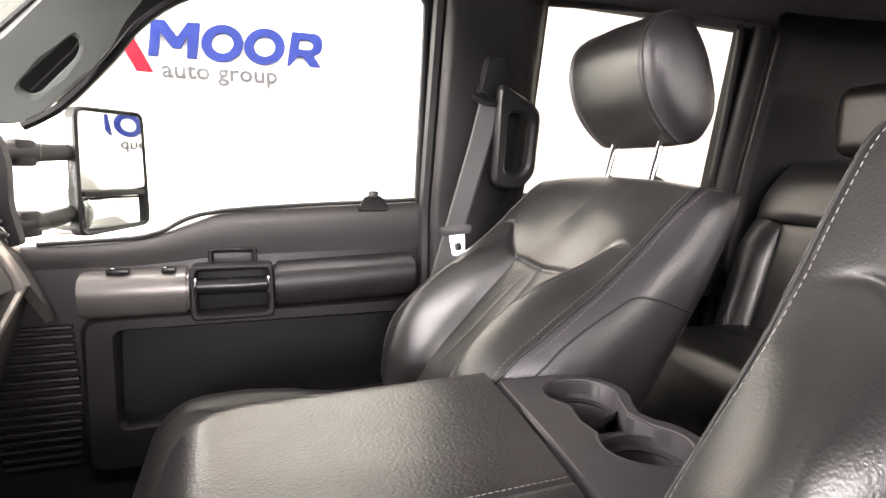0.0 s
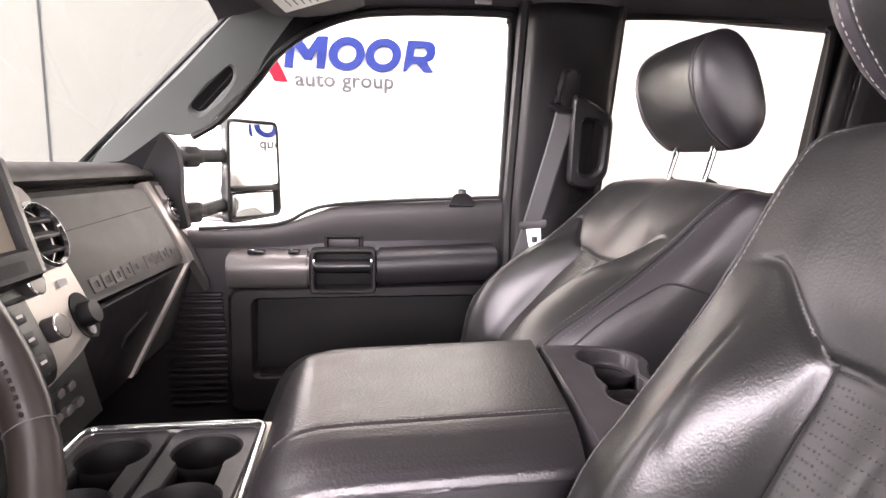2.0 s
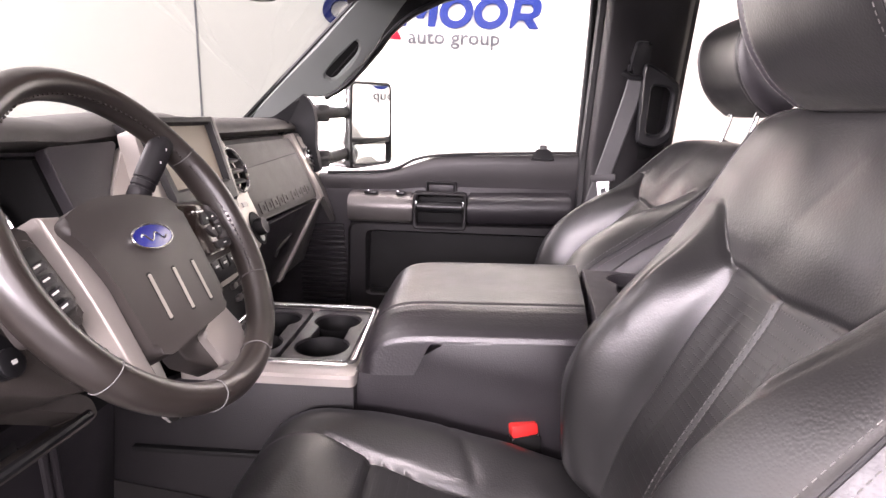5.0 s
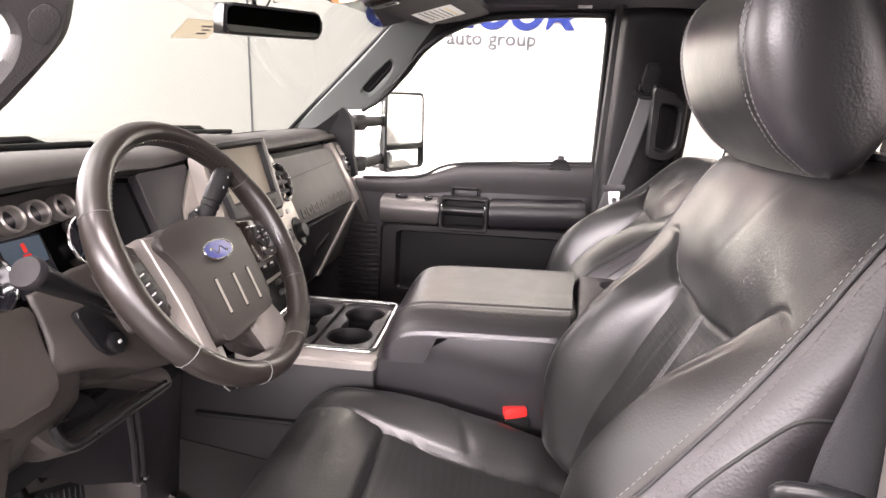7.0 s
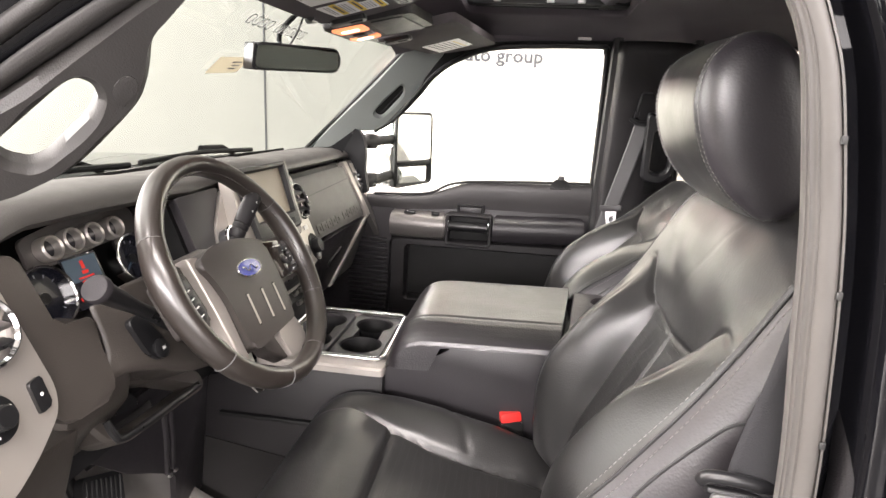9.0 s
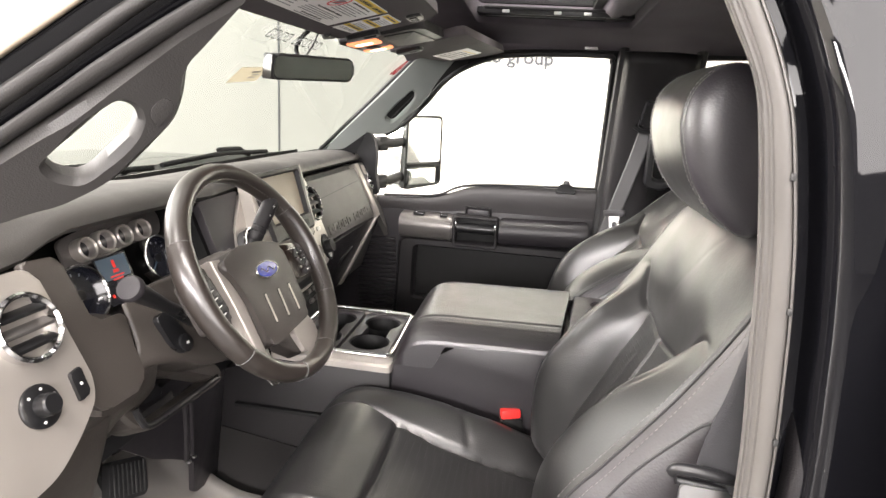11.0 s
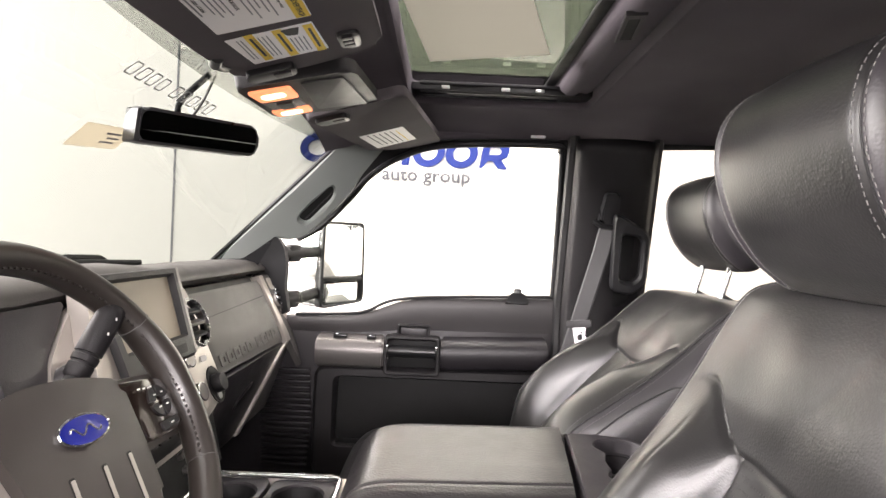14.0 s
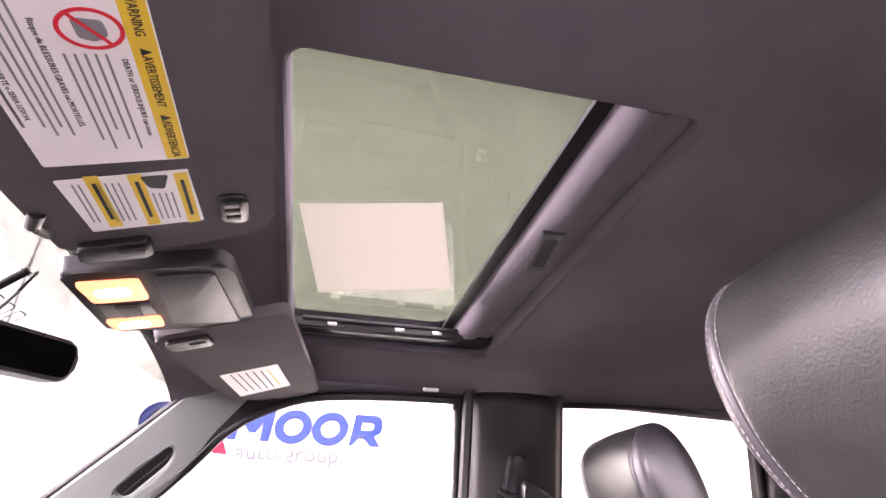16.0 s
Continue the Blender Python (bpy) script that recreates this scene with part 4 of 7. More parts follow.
def near_pillar():
    """The near side: pillar behind the open door with its grey rubber seal, black painted body and the closed rear door outside."""
    keys = [(-0.055, -0.018, 1.84), (-0.010, 0.016, 1.79), (0.012, 0.036, 1.75), (0.028, 0.049, 1.715), (0.037, 0.060, 1.68), (0.050, 0.075, 1.61), (0.057, 0.083, 1.56), (0.063, 0.090, 1.50), (0.074, 0.099, 1.385), (0.078, 0.103, 1.20), (0.078, 0.103, 0.90)]
    left = smooth_path([(a, -0.765 + 0.22 * max(0, z - 1.70), z) for a, b, z in keys], 6)
    right = smooth_path([(b, -0.775 + 0.22 * max(0, z - 1.70), z) for a, b, z in keys], 6)
    pts = right
    ribs = [(0, -0.010), (0.03, -0.002), (0.10, 0.0), (0.14, -0.0012), (0.20, 0.0), (0.26, -0.0016), (0.31, -0.0016), (0.36, 0.0), (0.42, -0.001), (0.48, 0.0006), (0.62, 0.0022), (0.80, 0.0024), (0.86, 0.0006), (0.885, -0.0024), (0.91, 0.0004), (0.97, 0.0), (1.0, -0.010)]
    verts, faces = [], []
    for p, q in zip(left, right):
        w = (q - p)
        nrm = Vector((-w.y, w.x, 0)).normalized()
        nrm = nrm if nrm.y < 0 else -nrm
        verts += [p + w * k + nrm * h for k, h in ribs]
    n = len(ribs)
    for i in range(len(left) - 1):
        for k in range(n - 1):
            faces.append((i * n + k, i * n + k + 1, i * n + n + k + 1, i * n + n + k))
    tagged(link("weatherstrip", verts, faces, RUBBER_GREY, None, "", True, 60), "ribbed grey rubber weatherstrip round the door opening", "weatherstrip", kind="structure")
    for i in (27, 38, 46):
        tagged(box("strip_clip", right[i] + Vector((-0.003, -0.001, 0)), (0.004, 0.003, 0.006), BLACK_MARK, bevel=0.001), "small black clip on the weatherstrip", "clip", kind="structure")

    def inner(u, v):
        z = 0.85 + 1.0 * v
        return Vector((0.118 + 0.19 * u - 0.05 * step(1.5, 1.85, z), -(side_y(z) - 0.020 - 0.03 * math.sin(math.pi * u)), z))
    tagged(sheet("pillar_trim", inner, 10, 20, PLASTIC, None, "", 0.02), "black plastic trim of the near centre pillar", "pillar trim", kind="structure")

    def jamb(u, v):
        p = pts[min(len(pts) - 1, int(round(v * (len(pts) - 1))))]
        return Vector((p.x - 0.002 + 0.09 * u, p.y + table([(0, 0.004), (0.10, 0.020), (0.20, 0.020), (0.27, -0.014), (0.34, -0.020), (1.0, -0.022)], u), p.z))
    tagged(sheet("door_jamb", jamb, 30, len(pts) - 1, PAINT, None, "", 0.004), "black painted door jamb", "body panel", kind="structure")

    def skin(u, v):
        z = 0.75 + 1.10 * v
        x = 0.145 - 0.05 * step(1.55, 1.86, z) + 0.9 * u
        y = -(0.90 - 0.30 * max(0, z - 1.42) - 0.04 * (1 - v) ** 2) + 0.012 * math.exp(-(u / 0.02) ** 2)
        return Vector((x, y, z))
    tagged(sheet("rear_door_skin", skin, 40, 24, PAINT, None, "", 0.03, skip=lambda u, v: 0.12 < u < 0.9 and 0.63 < v < 0.94), "glossy black painted rear door of the truck", "body panel", kind="structure")
    w = root("window_4", "smoked window of the closed near rear door", "window", (0.6, -0.85, 1.6), kind="structure")
    sheet("pane", lambda u, v: skin(0.11 + 0.80 * u, 0.62 + 0.33 * v) + Vector((0, 0.015, 0)), 8, 6, PRIVACY_GLASS, w)
    # sill and roof edge over the opening
    tagged(box("door_sill", (-0.35, -0.83, 0.80), (1.0, 0.10, 0.06), PLASTIC, bevel=0.01), "black plastic door sill plate", "sill", kind="structure")


# ---- seats ----
def groove(d, wide=0.004):
    return math.exp(-(d / wide) ** 2)


def curve(keys, v):
    """Smooth reading of a short table of (place, value)."""
    if v <= keys[0][0]:
        return keys[0][1]
    if v >= keys[-1][0]:
        return keys[-1][1]
    n = len(keys)
    slope = [(keys[min(i + 1, n - 1)][1] - keys[max(i - 1, 0)][1]) / (keys[min(i + 1, n - 1)][0] - keys[max(i - 1, 0)][0]) for i in range(n)]
    for i in range(n - 1):
        (x0, y0), (x1, y1) = keys[i], keys[i + 1]
        if v <= x1:
            h, t = x1 - x0, (v - x0) / (x1 - x0)
            return y0 * (2 * t ** 3 - 3 * t * t + 1) + slope[i] * h * (t ** 3 - 2 * t * t + t) + y1 * (3 * t * t - 2 * t ** 3) + slope[i + 1] * h * (t ** 3 - t * t)


# the backrest along its axis: the padded core, the crest of the bolsters, the welted edge and the smooth shoulder
CORE = [(-0.11, 0.100), (0.0, 0.096), (0.045, 0.090), (0.10, 0.077), (0.20, 0.053), (0.25, 0.040), (0.30, 0.032)]
CREST = [(-0.11, 0.125), (-0.05, 0.147), (0.0, 0.161), (0.05, 0.169), (0.10, 0.166), (0.16, 0.146), (0.21, 0.119), (0.26, 0.084), (0.30, 0.062), (0.34, 0.050), (0.46, 0.02)]
WELT = [(-0.11, 0.105), (-0.03, 0.140), (0.03, 0.156), (0.08, 0.150), (0.113, 0.139), (0.144, 0.123), (0.211, 0.094), (0.2935, 0.062), (0.37, 0.038), (0.405, 0.027), (0.438, 0.0137), (0.47, 0.0)]
SHOULDER = [(0.20, 0.044), (0.26, 0.045), (0.32, 0.047), (0.38, 0.040), (0.42, 0.028), (0.47, 0.010)]
BACK_TOP, PANEL, EDGE, REAR = 0.466, 0.104, 0.222, -0.062


def shoulder_seam(a):
    """Height along the back of the seam under the smooth shoulder panel."""
    return 0.250 + 0.006 * step(0.0, 0.09, a) + 0.062 * step(0.098, 0.176, a) - 0.008 * step(0.18, EDGE, a)


def back_front(u, s):
    """How far the front of the backrest stands before its axis, out to the welted edge."""
    a = abs(u)
    core, crest, edge = curve(CORE, s), curve(CREST, s), curve(WELT, s)
    up = curve(SHOULDER, s)
    up += (edge - up) * step(0.09, EDGE, a) ** 1.3
    if a < PANEL:
        low = core + 0.004 * step(0.06, PANEL, a)
    elif a < 0.148:
        low = core + 0.004 + (crest - core - 0.004) * math.sin(math.pi / 2 * (a - PANEL) / (0.148 - PANEL)) ** 0.9
    else:
        low = crest + (edge - crest) * ((a - 0.148) / (EDGE - 0.148)) ** 1.6
    ss = shoulder_seam(a)
    t = min(1, max(0, (s - ss + 0.085) / 0.085))
    f = low + (up - low) * (1 - math.sqrt(1 - t ** 2.2))
    f -= 0.0042 * groove(s - ss, 0.0042) * step(0.216, 0.150, a)
    if s < ss:
        f -= 0.0055 * groove(a - PANEL, 0.0045)
        f -= 0.0040 * groove(a, 0.0036)
    f -= 0.0005 * groove((u + 0.02) * 0.8 + 0.6 * (s - 0.37), 0.0060) * step(0.30, 0.35, s) * step(0.44, 0.39, s)
    f -= 0.0014 * groove((a - 0.055) + 0.12 * (s - 0.1), 0.005) * step(0.01, 0.06, s) * step(0.24, 0.17, s)
    f -= 0.0016 * groove((a - 0.145) - 0.25 * (s - 0.2), 0.004) * step(0.10, 0.16, s) * step(0.29, 0.24, s)
    f += 0.0014 * math.sin(38 * u + 21 * s) * math.exp(-((s - 0.22) / 0.15) ** 2) * math.sin(17 * s + 4 * u)
    f += 0.0010 * math.sin(52 * u - 33 * s + 1.3) * math.sin(29 * s + 11 * u) * step(0.27, 0.33, s)
    f -= 0.0022 * groove(a - EDGE, 0.0035)
    roof = 0.0137 - (s - 0.438) * 2.65
    d = (f - roof) / 0.012
    f -= 0.012 * (d if d > 30 else math.log(1 + math.exp(d)))
    base = math.sqrt(max(0, 1 - max(0, (-0.055 - s) / 0.056) ** 2.4))
    return REAR + (f - REAR) * (0.12 + 0.88 * base)


def back_narrow(s):
    return 1 - 0.10 * max(0, (s - 0.405) / (BACK_TOP - 0.405)) ** 2.2


def back_point(u, s):
    """A point of the front face: across, along, forward."""
    a = abs(u)
    return u * back_narrow(s), s + 0.013 * (1 - (a / EDGE) ** 2) * step(0.30, 0.46, s), back_front(u, s)


def flank_point(sgn, t, s):
    """A point of the side face, from the welt (0) to the rear edge (1)."""
    edge = back_front(EDGE, s)
    out = 0.032 * (1 - (1 - min(1, t / 0.5)) ** 2.2) * (1 - 0.35 * step(0.30, 0.46, s))
    out -= 0.014 * max(0, (t - 0.8) / 0.2) ** 2
    return sgn * (EDGE + out) * back_narrow(s), s, edge + (REAR - edge) * t


HEAD_SECTION = [(-0.012, 0.102), (-0.042, 0.095), (-0.064, 0.068), (-0.070, 0.035), (-0.064, 0.0), (-0.051, -0.032), (-0.031, -0.060), (-0.006, -0.083), (0.020, -0.095), (0.046, -0.084), (0.063, -0.058), (0.066, -0.030), (0.057, 0.008), (0.040, 0.050), (0.016, 0.086)]


def seat(label, hinge, recline, head_x, group, low, rise, cl=0.635):
    r = radians(recline)
    H = Vector(hinge)
    up, fw = Vector((math.sin(r), 0, math.cos(r))), Vector((-math.cos(r), 0, math.sin(r)))
    seat_ob = root("front_seat", label, "seat", (H.x - 0.2, H.y, 0.79), group=group)

    def W(p):
        u, s, f = p
        return H + Vector((0, u, 0)) + up * s + fw * f

    # backrest: front, two flanks and the rear, ring by ring
    nu, ns, nf, nb = 168, 190, 14, 8
    ss = [-0.11 + (BACK_TOP + 0.11) * (1 - (1 - j / ns) ** 1.25) for j in range(ns + 1)]
    verts, faces, kinds = [], [], []
    per = nu + 1 + 2 * nf + nb
    for s in ss:
        verts += [W(back_point(EDGE * (-1 + 2 * i / nu), s)) for i in range(nu + 1)]
        verts += [W(flank_point(1, (i / nf) ** 1.5, s)) for i in range(1, nf + 1)]
        ra, rb = flank_point(1, 1, s), flank_point(-1, 1, s)
        for i in range(1, nb + 1):
            t = i / (nb + 1)
            verts.append(W((ra[0] + (rb[0] - ra[0]) * t, s, REAR - 0.018 * math.sin(math.pi * t))))
        verts += [W(flank_point(-1, (1 - i / nf) ** 1.5, s)) for i in range(nf)]
    for j in range(ns):
        sm = (ss[j] + ss[j + 1]) / 2
        for i in range(per):
            k = (i + 1) % per
            faces.append((j * per + i, j * per + k, (j + 1) * per + k, (j + 1) * per + i))
            um = abs(EDGE * (-1 + 2 * (i + 0.5) / nu))
            kinds.append(2 if i >= nu else 1 if um < PANEL - 0.003 and sm < shoulder_seam(um) - 0.003 else 0)
    faces.append(tuple(range(per)))
    faces.append(tuple(ns * per + i for i in range(per))[::-1])
    back = link("backrest", verts, faces, LEATHER, seat_ob, "", True, 70)
    back.data.materials.append(LEATHER_DOTS)
    back.data.materials.append(LEATHER_SIDE)
    back.data.polygons.foreach_set("material_index", kinds + [0, 0])

    def run(fn, lo, hi, n=90):
        """Points and normals along a line on the front (u, s) or on a flank (side, t, s)."""
        pts, nor = [], []
        for i in range(n + 1):
            q = fn(lo + (hi - lo) * i / n)
            if len(q) == 2:
                u, s = q
                p, a, b = (Vector(W(back_point(*w))) for w in ((u, s), (u + 0.002, s), (u, s + 0.003)))
            else:
                g, t, s = q
                p, a, b = (Vector(W(flank_point(*w))) for w in ((g, t, s), (g, t + 0.02, s), (g, t, s + 0.003)))
            nn = (a - p).cross(b - p).normalized()
            out = fw + Vector((0, (p.y - H.y) * 4, 0))
            nn = nn if nn.dot(out) > 0 else -nn
            pts.append(p + nn * 0.0005)
            nor.append(nn)
        return pts, nor

    for sgn in (-1, 1):
        pts, nor = run(lambda s: (sgn * 0.2150, s), -0.02, 0.444)
        stitches("stitching", pts, nor, back, length=0.0042, wide=0.0005)
        pts, nor = run(lambda s: (sgn, 0.045 + 0.05 * step(0.36, 0.45, s), s), -0.02, 0.452)
        stitches("stitching", pts, nor, back, length=0.0042, wide=0.0005)
        pts, nor = run(lambda s: (sgn * EDGE, s), -0.04, 0.462)
        tube("welt", pts, 0.0019, RUBBER, back, seg=8)
        pts, nor = run(lambda s: (sgn * 0.0055, s), -0.05, 0.243)
        stitches("stitching", pts, nor, back, mat=THREAD_DIM)
        # the stitched seam that closes the lower part of each flank
        keys = [(0.03, 0.135), (0.105, 0.112), (0.164, 0.090), (0.221, 0.061), (0.252, 0.042), (0.263, 0.020), (0.270, -0.010), (0.276, -0.050)]
        line = []
        for p in smooth_path([Vector((s, f, 0)) for s, f in keys], 8):
            e = back_front(EDGE, p.x)
            q = flank_point(sgn, min(0.98, max(0.02, (p.y - e) / (REAR - e))), p.x)
            line.append(W((q[0] * 1.001, q[1], q[2])))
        tube("seam", line, 0.0018, RUBBER, back, seg=8)
    # cushion
    cw = 0.262

    def cushion(u, v):
        """v from the back (0) to the rolled front (1)."""
        x = -v * cl
        a = abs(u)
        c = max(0, 1 - a ** 6) ** (1 / 3.0)
        uu = u * cw * (1 - 0.06 * max(0, v - 0.7) / 0.3)
        seam = curve([(0.30, 0.54), (0.55, 0.46), (0.74, 0.50), (0.88, 0.60)], v)
        h = 0.022 + 0.056 * math.sin(math.pi / 2 * min(1, max(0, (a - seam) / 0.34))) ** 1.1 * curve([(0, 0.95), (0.4, 1.0), (0.70, 0.75), (0.85, 0.45), (1, 0.25)], v) + 0.012 * v
        h -= 0.008 * groove((a - seam) * cw, 0.0055) * step(0.90, 0.85, v)
        h += 0.006 * step(0.735, 0.775, v) * step(seam + 0.02, seam - 0.05, a)
        h -= 0.007 * groove((v - 0.745 - 0.03 * u * u) * cl, 0.0055) * step(seam + 0.01, seam - 0.04, a)
        h -= 0.0022 * groove((v - 0.40 - 0.25 * a) * cl, 0.009) * step(seam, seam + 0.1, a)
        h -= 0.0018 * groove((v - 0.22 + 0.20 * a) * cl, 0.008) * step(seam, seam + 0.1, a)
        h += 0.0015 * math.sin(31 * uu + 17 * v) * math.sin(23 * v + 3)
        e = max(0, 1 - max(0, (v - 0.84) / 0.16) ** 2.2) ** 0.5
        base = -0.10
        return Vector((x, uu, base + (h - base) * (0.10 + 0.90 * c) * (0.18 + 0.82 * e)))

    o = Vector((H.x + 0.045, H.y, low))
    tilt = rot(0, rise, 0)
    nu, nv = 150, 140
    vs = [1 - (1 - j / nv) ** 1.4 for j in range(nv + 1)]
    verts, faces = [], []
    for v in vs:
        for i in range(nu + 1):
            verts.append(o + tilt @ cushion(math.sin(math.pi / 2 * (-1 + 2 * i / nu)), v))
    n0 = len(verts)
    for j in range(nv):
        for i in range(nu):
            faces.append((j * (nu + 1) + i, j * (nu + 1) + i + 1, (j + 1) * (nu + 1) + i + 1, (j + 1) * (nu + 1) + i))
    rim = [i for i in range(nu + 1)] + [j * (nu + 1) + nu for j in range(1, nv + 1)] + [nv * (nu + 1) + i for i in range(nu - 1, -1, -1)] + [j * (nu + 1) for j in range(nv - 1, 0, -1)]
    for k in rim:
        p = verts[k]
        verts.append(Vector((p.x * 0.985 + o.x * 0.015 - 0.002, o.y + (p.y - o.y) * 0.97, min(p.z - 0.02, low - 0.02))))
    for i in range(len(rim)):
        j = (i + 1) % len(rim)
        faces.append((rim[i], rim[j], n0 + j, n0 + i))
    faces.append(tuple(n0 + i for i in range(len(rim))))
    cush = link("cushion", verts, faces, LEATHER, seat_ob, "", True, 60)
    cush.data.materials.append(LEATHER_DOTS)
    for p in cush.data.polygons:
        c = p.center - o
        if abs(c.y) < 0.44 * cw and -0.73 * cl < c.x < -0.02 and p.normal.z > 0.5:
            p.material_index = 1
    for sgn in (-1, 1):
        for off in (0.938, 0.962):
            pts = [o + tilt @ cushion(sgn * off, 0.1 + 0.72 * i / 60) + Vector((0, 0, 0.0006)) for i in range(61)]
            stitches("stitching", pts, (0, sgn * 0.5, 0.85), cush, length=0.0044, wide=0.0007)
    # base and rails
    box("seat_base", (o.x - 0.26, o.y, 0.85), (0.40, 0.44, 0.10), PLASTIC_MATT, seat_ob, bevel=0.02)
    for sgn in (-1, 1):
        box("seat_rail", (o.x - 0.26, o.y + sgn * 0.19, 0.80), (0.52, 0.04, 0.035), STEEL, seat_ob, bevel=0.004)
    # headrest: one lozenge section, swept across and domed at both ends
    HC = Vector((head_x + 0.070, H.y, 1.645))
    lozenge = smooth_path([Vector((x, 0, z)) for x, z in HEAD_SECTION + HEAD_SECTION[:3]], 7)[7:7 * (len(HEAD_SECTION) + 1)]
    na, cap, wide = len(lozenge), 0.032, 0.098

    def head(i, w):
        """Point i of the section; w: 0 at the middle, 1 at the seam, 2 at the tip of the side panel."""
        a, r = abs(w), 1.0
        if a <= 1:
            y = wide * a
            r = 1.028 - 0.024 * a * a
        else:
            q = math.pi / 2 * (a - 1)
            y, r = wide + cap * math.sin(q) ** 0.85, 1.004 * math.cos(q) ** 0.62 if a < 2 else 0.0
        r -= 0.055 * groove(y - wide, 0.0032)
        p = lozenge[i % na] * 1.02
        lump = 1 + 0.006 * math.sin(9 * p.x * 20 + 31 * y) * math.sin(40 * p.z + 17 * y)
        return HC + Vector((p.x * r * lump, math.copysign(y, w), p.z * r * lump))

    mid = [-1 + 2 * k / 44 for k in range(45)]
    dome = [1 + (k / 22) ** 1.3 for k in range(1, 22)] + [1.995]
    ws = sorted([-w for w in dome] + mid + dome + [0.965, -0.965, 1.02, -1.02])
    verts, faces, kinds = [], [], []
    for w in ws:
        verts += [head(i, w) for i in range(na)]
    for j in range(len(ws) - 1):
        for i in range(na):
            k = (i + 1) % na
            faces.append((j * na + i, j * na + k, (j + 1) * na + k, (j + 1) * na + i))
            kinds.append(1 if abs(ws[j] + ws[j + 1]) > 2 else 0)
    faces += [tuple(range(na)), tuple((len(ws) - 1) * na + i for i in range(na))[::-1]]
    hd = link("headrest", verts, faces, LEATHER, seat_ob, "", True, 80)
    hd.data.materials.append(LEATHER_SIDE)
    hd.data.polygons.foreach_set("material_index", kinds + [1, 1])
    for sgn in (-1, 1):
        for w in (0.945, 1.10):
            pts, nor = [], []
            for i in range(na + 1):
                p = head(i, sgn * w)
                nn = (head(i + 1, sgn * w) - head(i - 1, sgn * w)).cross(head(i, sgn * (w + 0.01)) - p).normalized()
                nn = nn if nn.dot(p - HC) > 0 else -nn
                pts.append(p + nn * 0.0005)
                nor.append(nn)
            stitches("stitching", pts, nor, hd, length=0.0036, gap=0.0027, wide=0.0005)
        tube("seam", [head(i, sgn) for i in range(na)], 0.0016, RUBBER, hd, seg=6, closed=True)
    for sgn in (-1, 1):
        y = Vector((0, sgn * 0.063, 0))
        a = H + up * (BACK_TOP - 0.03) - fw * 0.030 + y
        b = HC + Vector((0.012, 0, -0.070)) + y
        tube("post", [a, a.lerp(b, 0.5), b], 0.0062, CHROME, seat_ob, seg=14)
        turned("post_collar", [(0.015, 0), (0.015, 0.005), (0.010, 0.009)], PLASTIC_MATT, basis(H + up * (BACK_TOP + 0.006) - fw * 0.036 + y, (0, 1, 0), fw) @ rot(180, 0, 0), seat_ob, seg=16)
    return seat_ob


def rear_bench():
    b = root("rear_bench", "black leather rear bench seat with headrest", "seat", (1.0, 0.3, 0.79))

    def back(y0, y1):
        def fn(u, v):
            a = abs(2 * u - 1)
            y = (y0 + y1) / 2 + (2 * u - 1) * (y1 - y0) / 2 * (1 - 0.10 * step(0.8, 1, v))
            z = 1.02 + 0.50 * v
            f = 0.02 + 0.05 * step(0.62, 0.82, a) * (1 - step(0.55, 0.8, v)) + 0.012 * step(0.72, 0.78, v)
            f -= 0.008 * groove((v - 0.72) * 0.5, 0.005) + 0.006 * groove((a - 0.64) * 0.3, 0.005) * step(0.72, 0.70, v)
            f *= 1
            e = max(0, 1 - a ** 8) ** 0.3 * max(0, 1 - v ** 14) ** 0.5
            return Vector((0.99 + 0.15 * v - (f + 0.06) * e, y, z))
        return fn
    for y0, y1 in ((0.18, 0.70), (-0.70, 0.14)):
        sheet("backrest", back(y0, y1), 56, 56, LEATHER, b, "", 0.02, sharp=70)

        def cush(u, v, y0=y0, y1=y1):
            a = abs(2 * u - 1)
            y = (y0 + y1) / 2 + (2 * u - 1) * (y1 - y0) / 2
            x = 1.05 - 0.54 * v
            e = max(0, 1 - a ** 8) ** 0.35 * max(0, 1 - max(0, (v - 0.8) / 0.2) ** 2.4) ** 0.5
            h = 0.05 + 0.02 * v - 0.006 * groove((v - 0.45) * 0.54, 0.006)
            return Vector((x, y, 0.95 + (h + 0.12) * e))
        sheet("cushion", cush, 48, 48, LEATHER, b, "", 0.02, sharp=70)
    for y in (0.44, -0.42):
        box("headrest", (1.13, y, 1.63), (0.10, 0.26, 0.17), LEATHER, b, bevel=0.04, seg=5)
        for s in (-0.06, 0.06):
            tube("post", [(1.13, y + s, 1.48), (1.13, y + s, 1.57)], 0.006, CHROME, b)
    box("bench_base", (0.81, 0, 0.87), (0.42, 1.36, 0.16), PLASTIC_MATT, b, bevel=0.02)


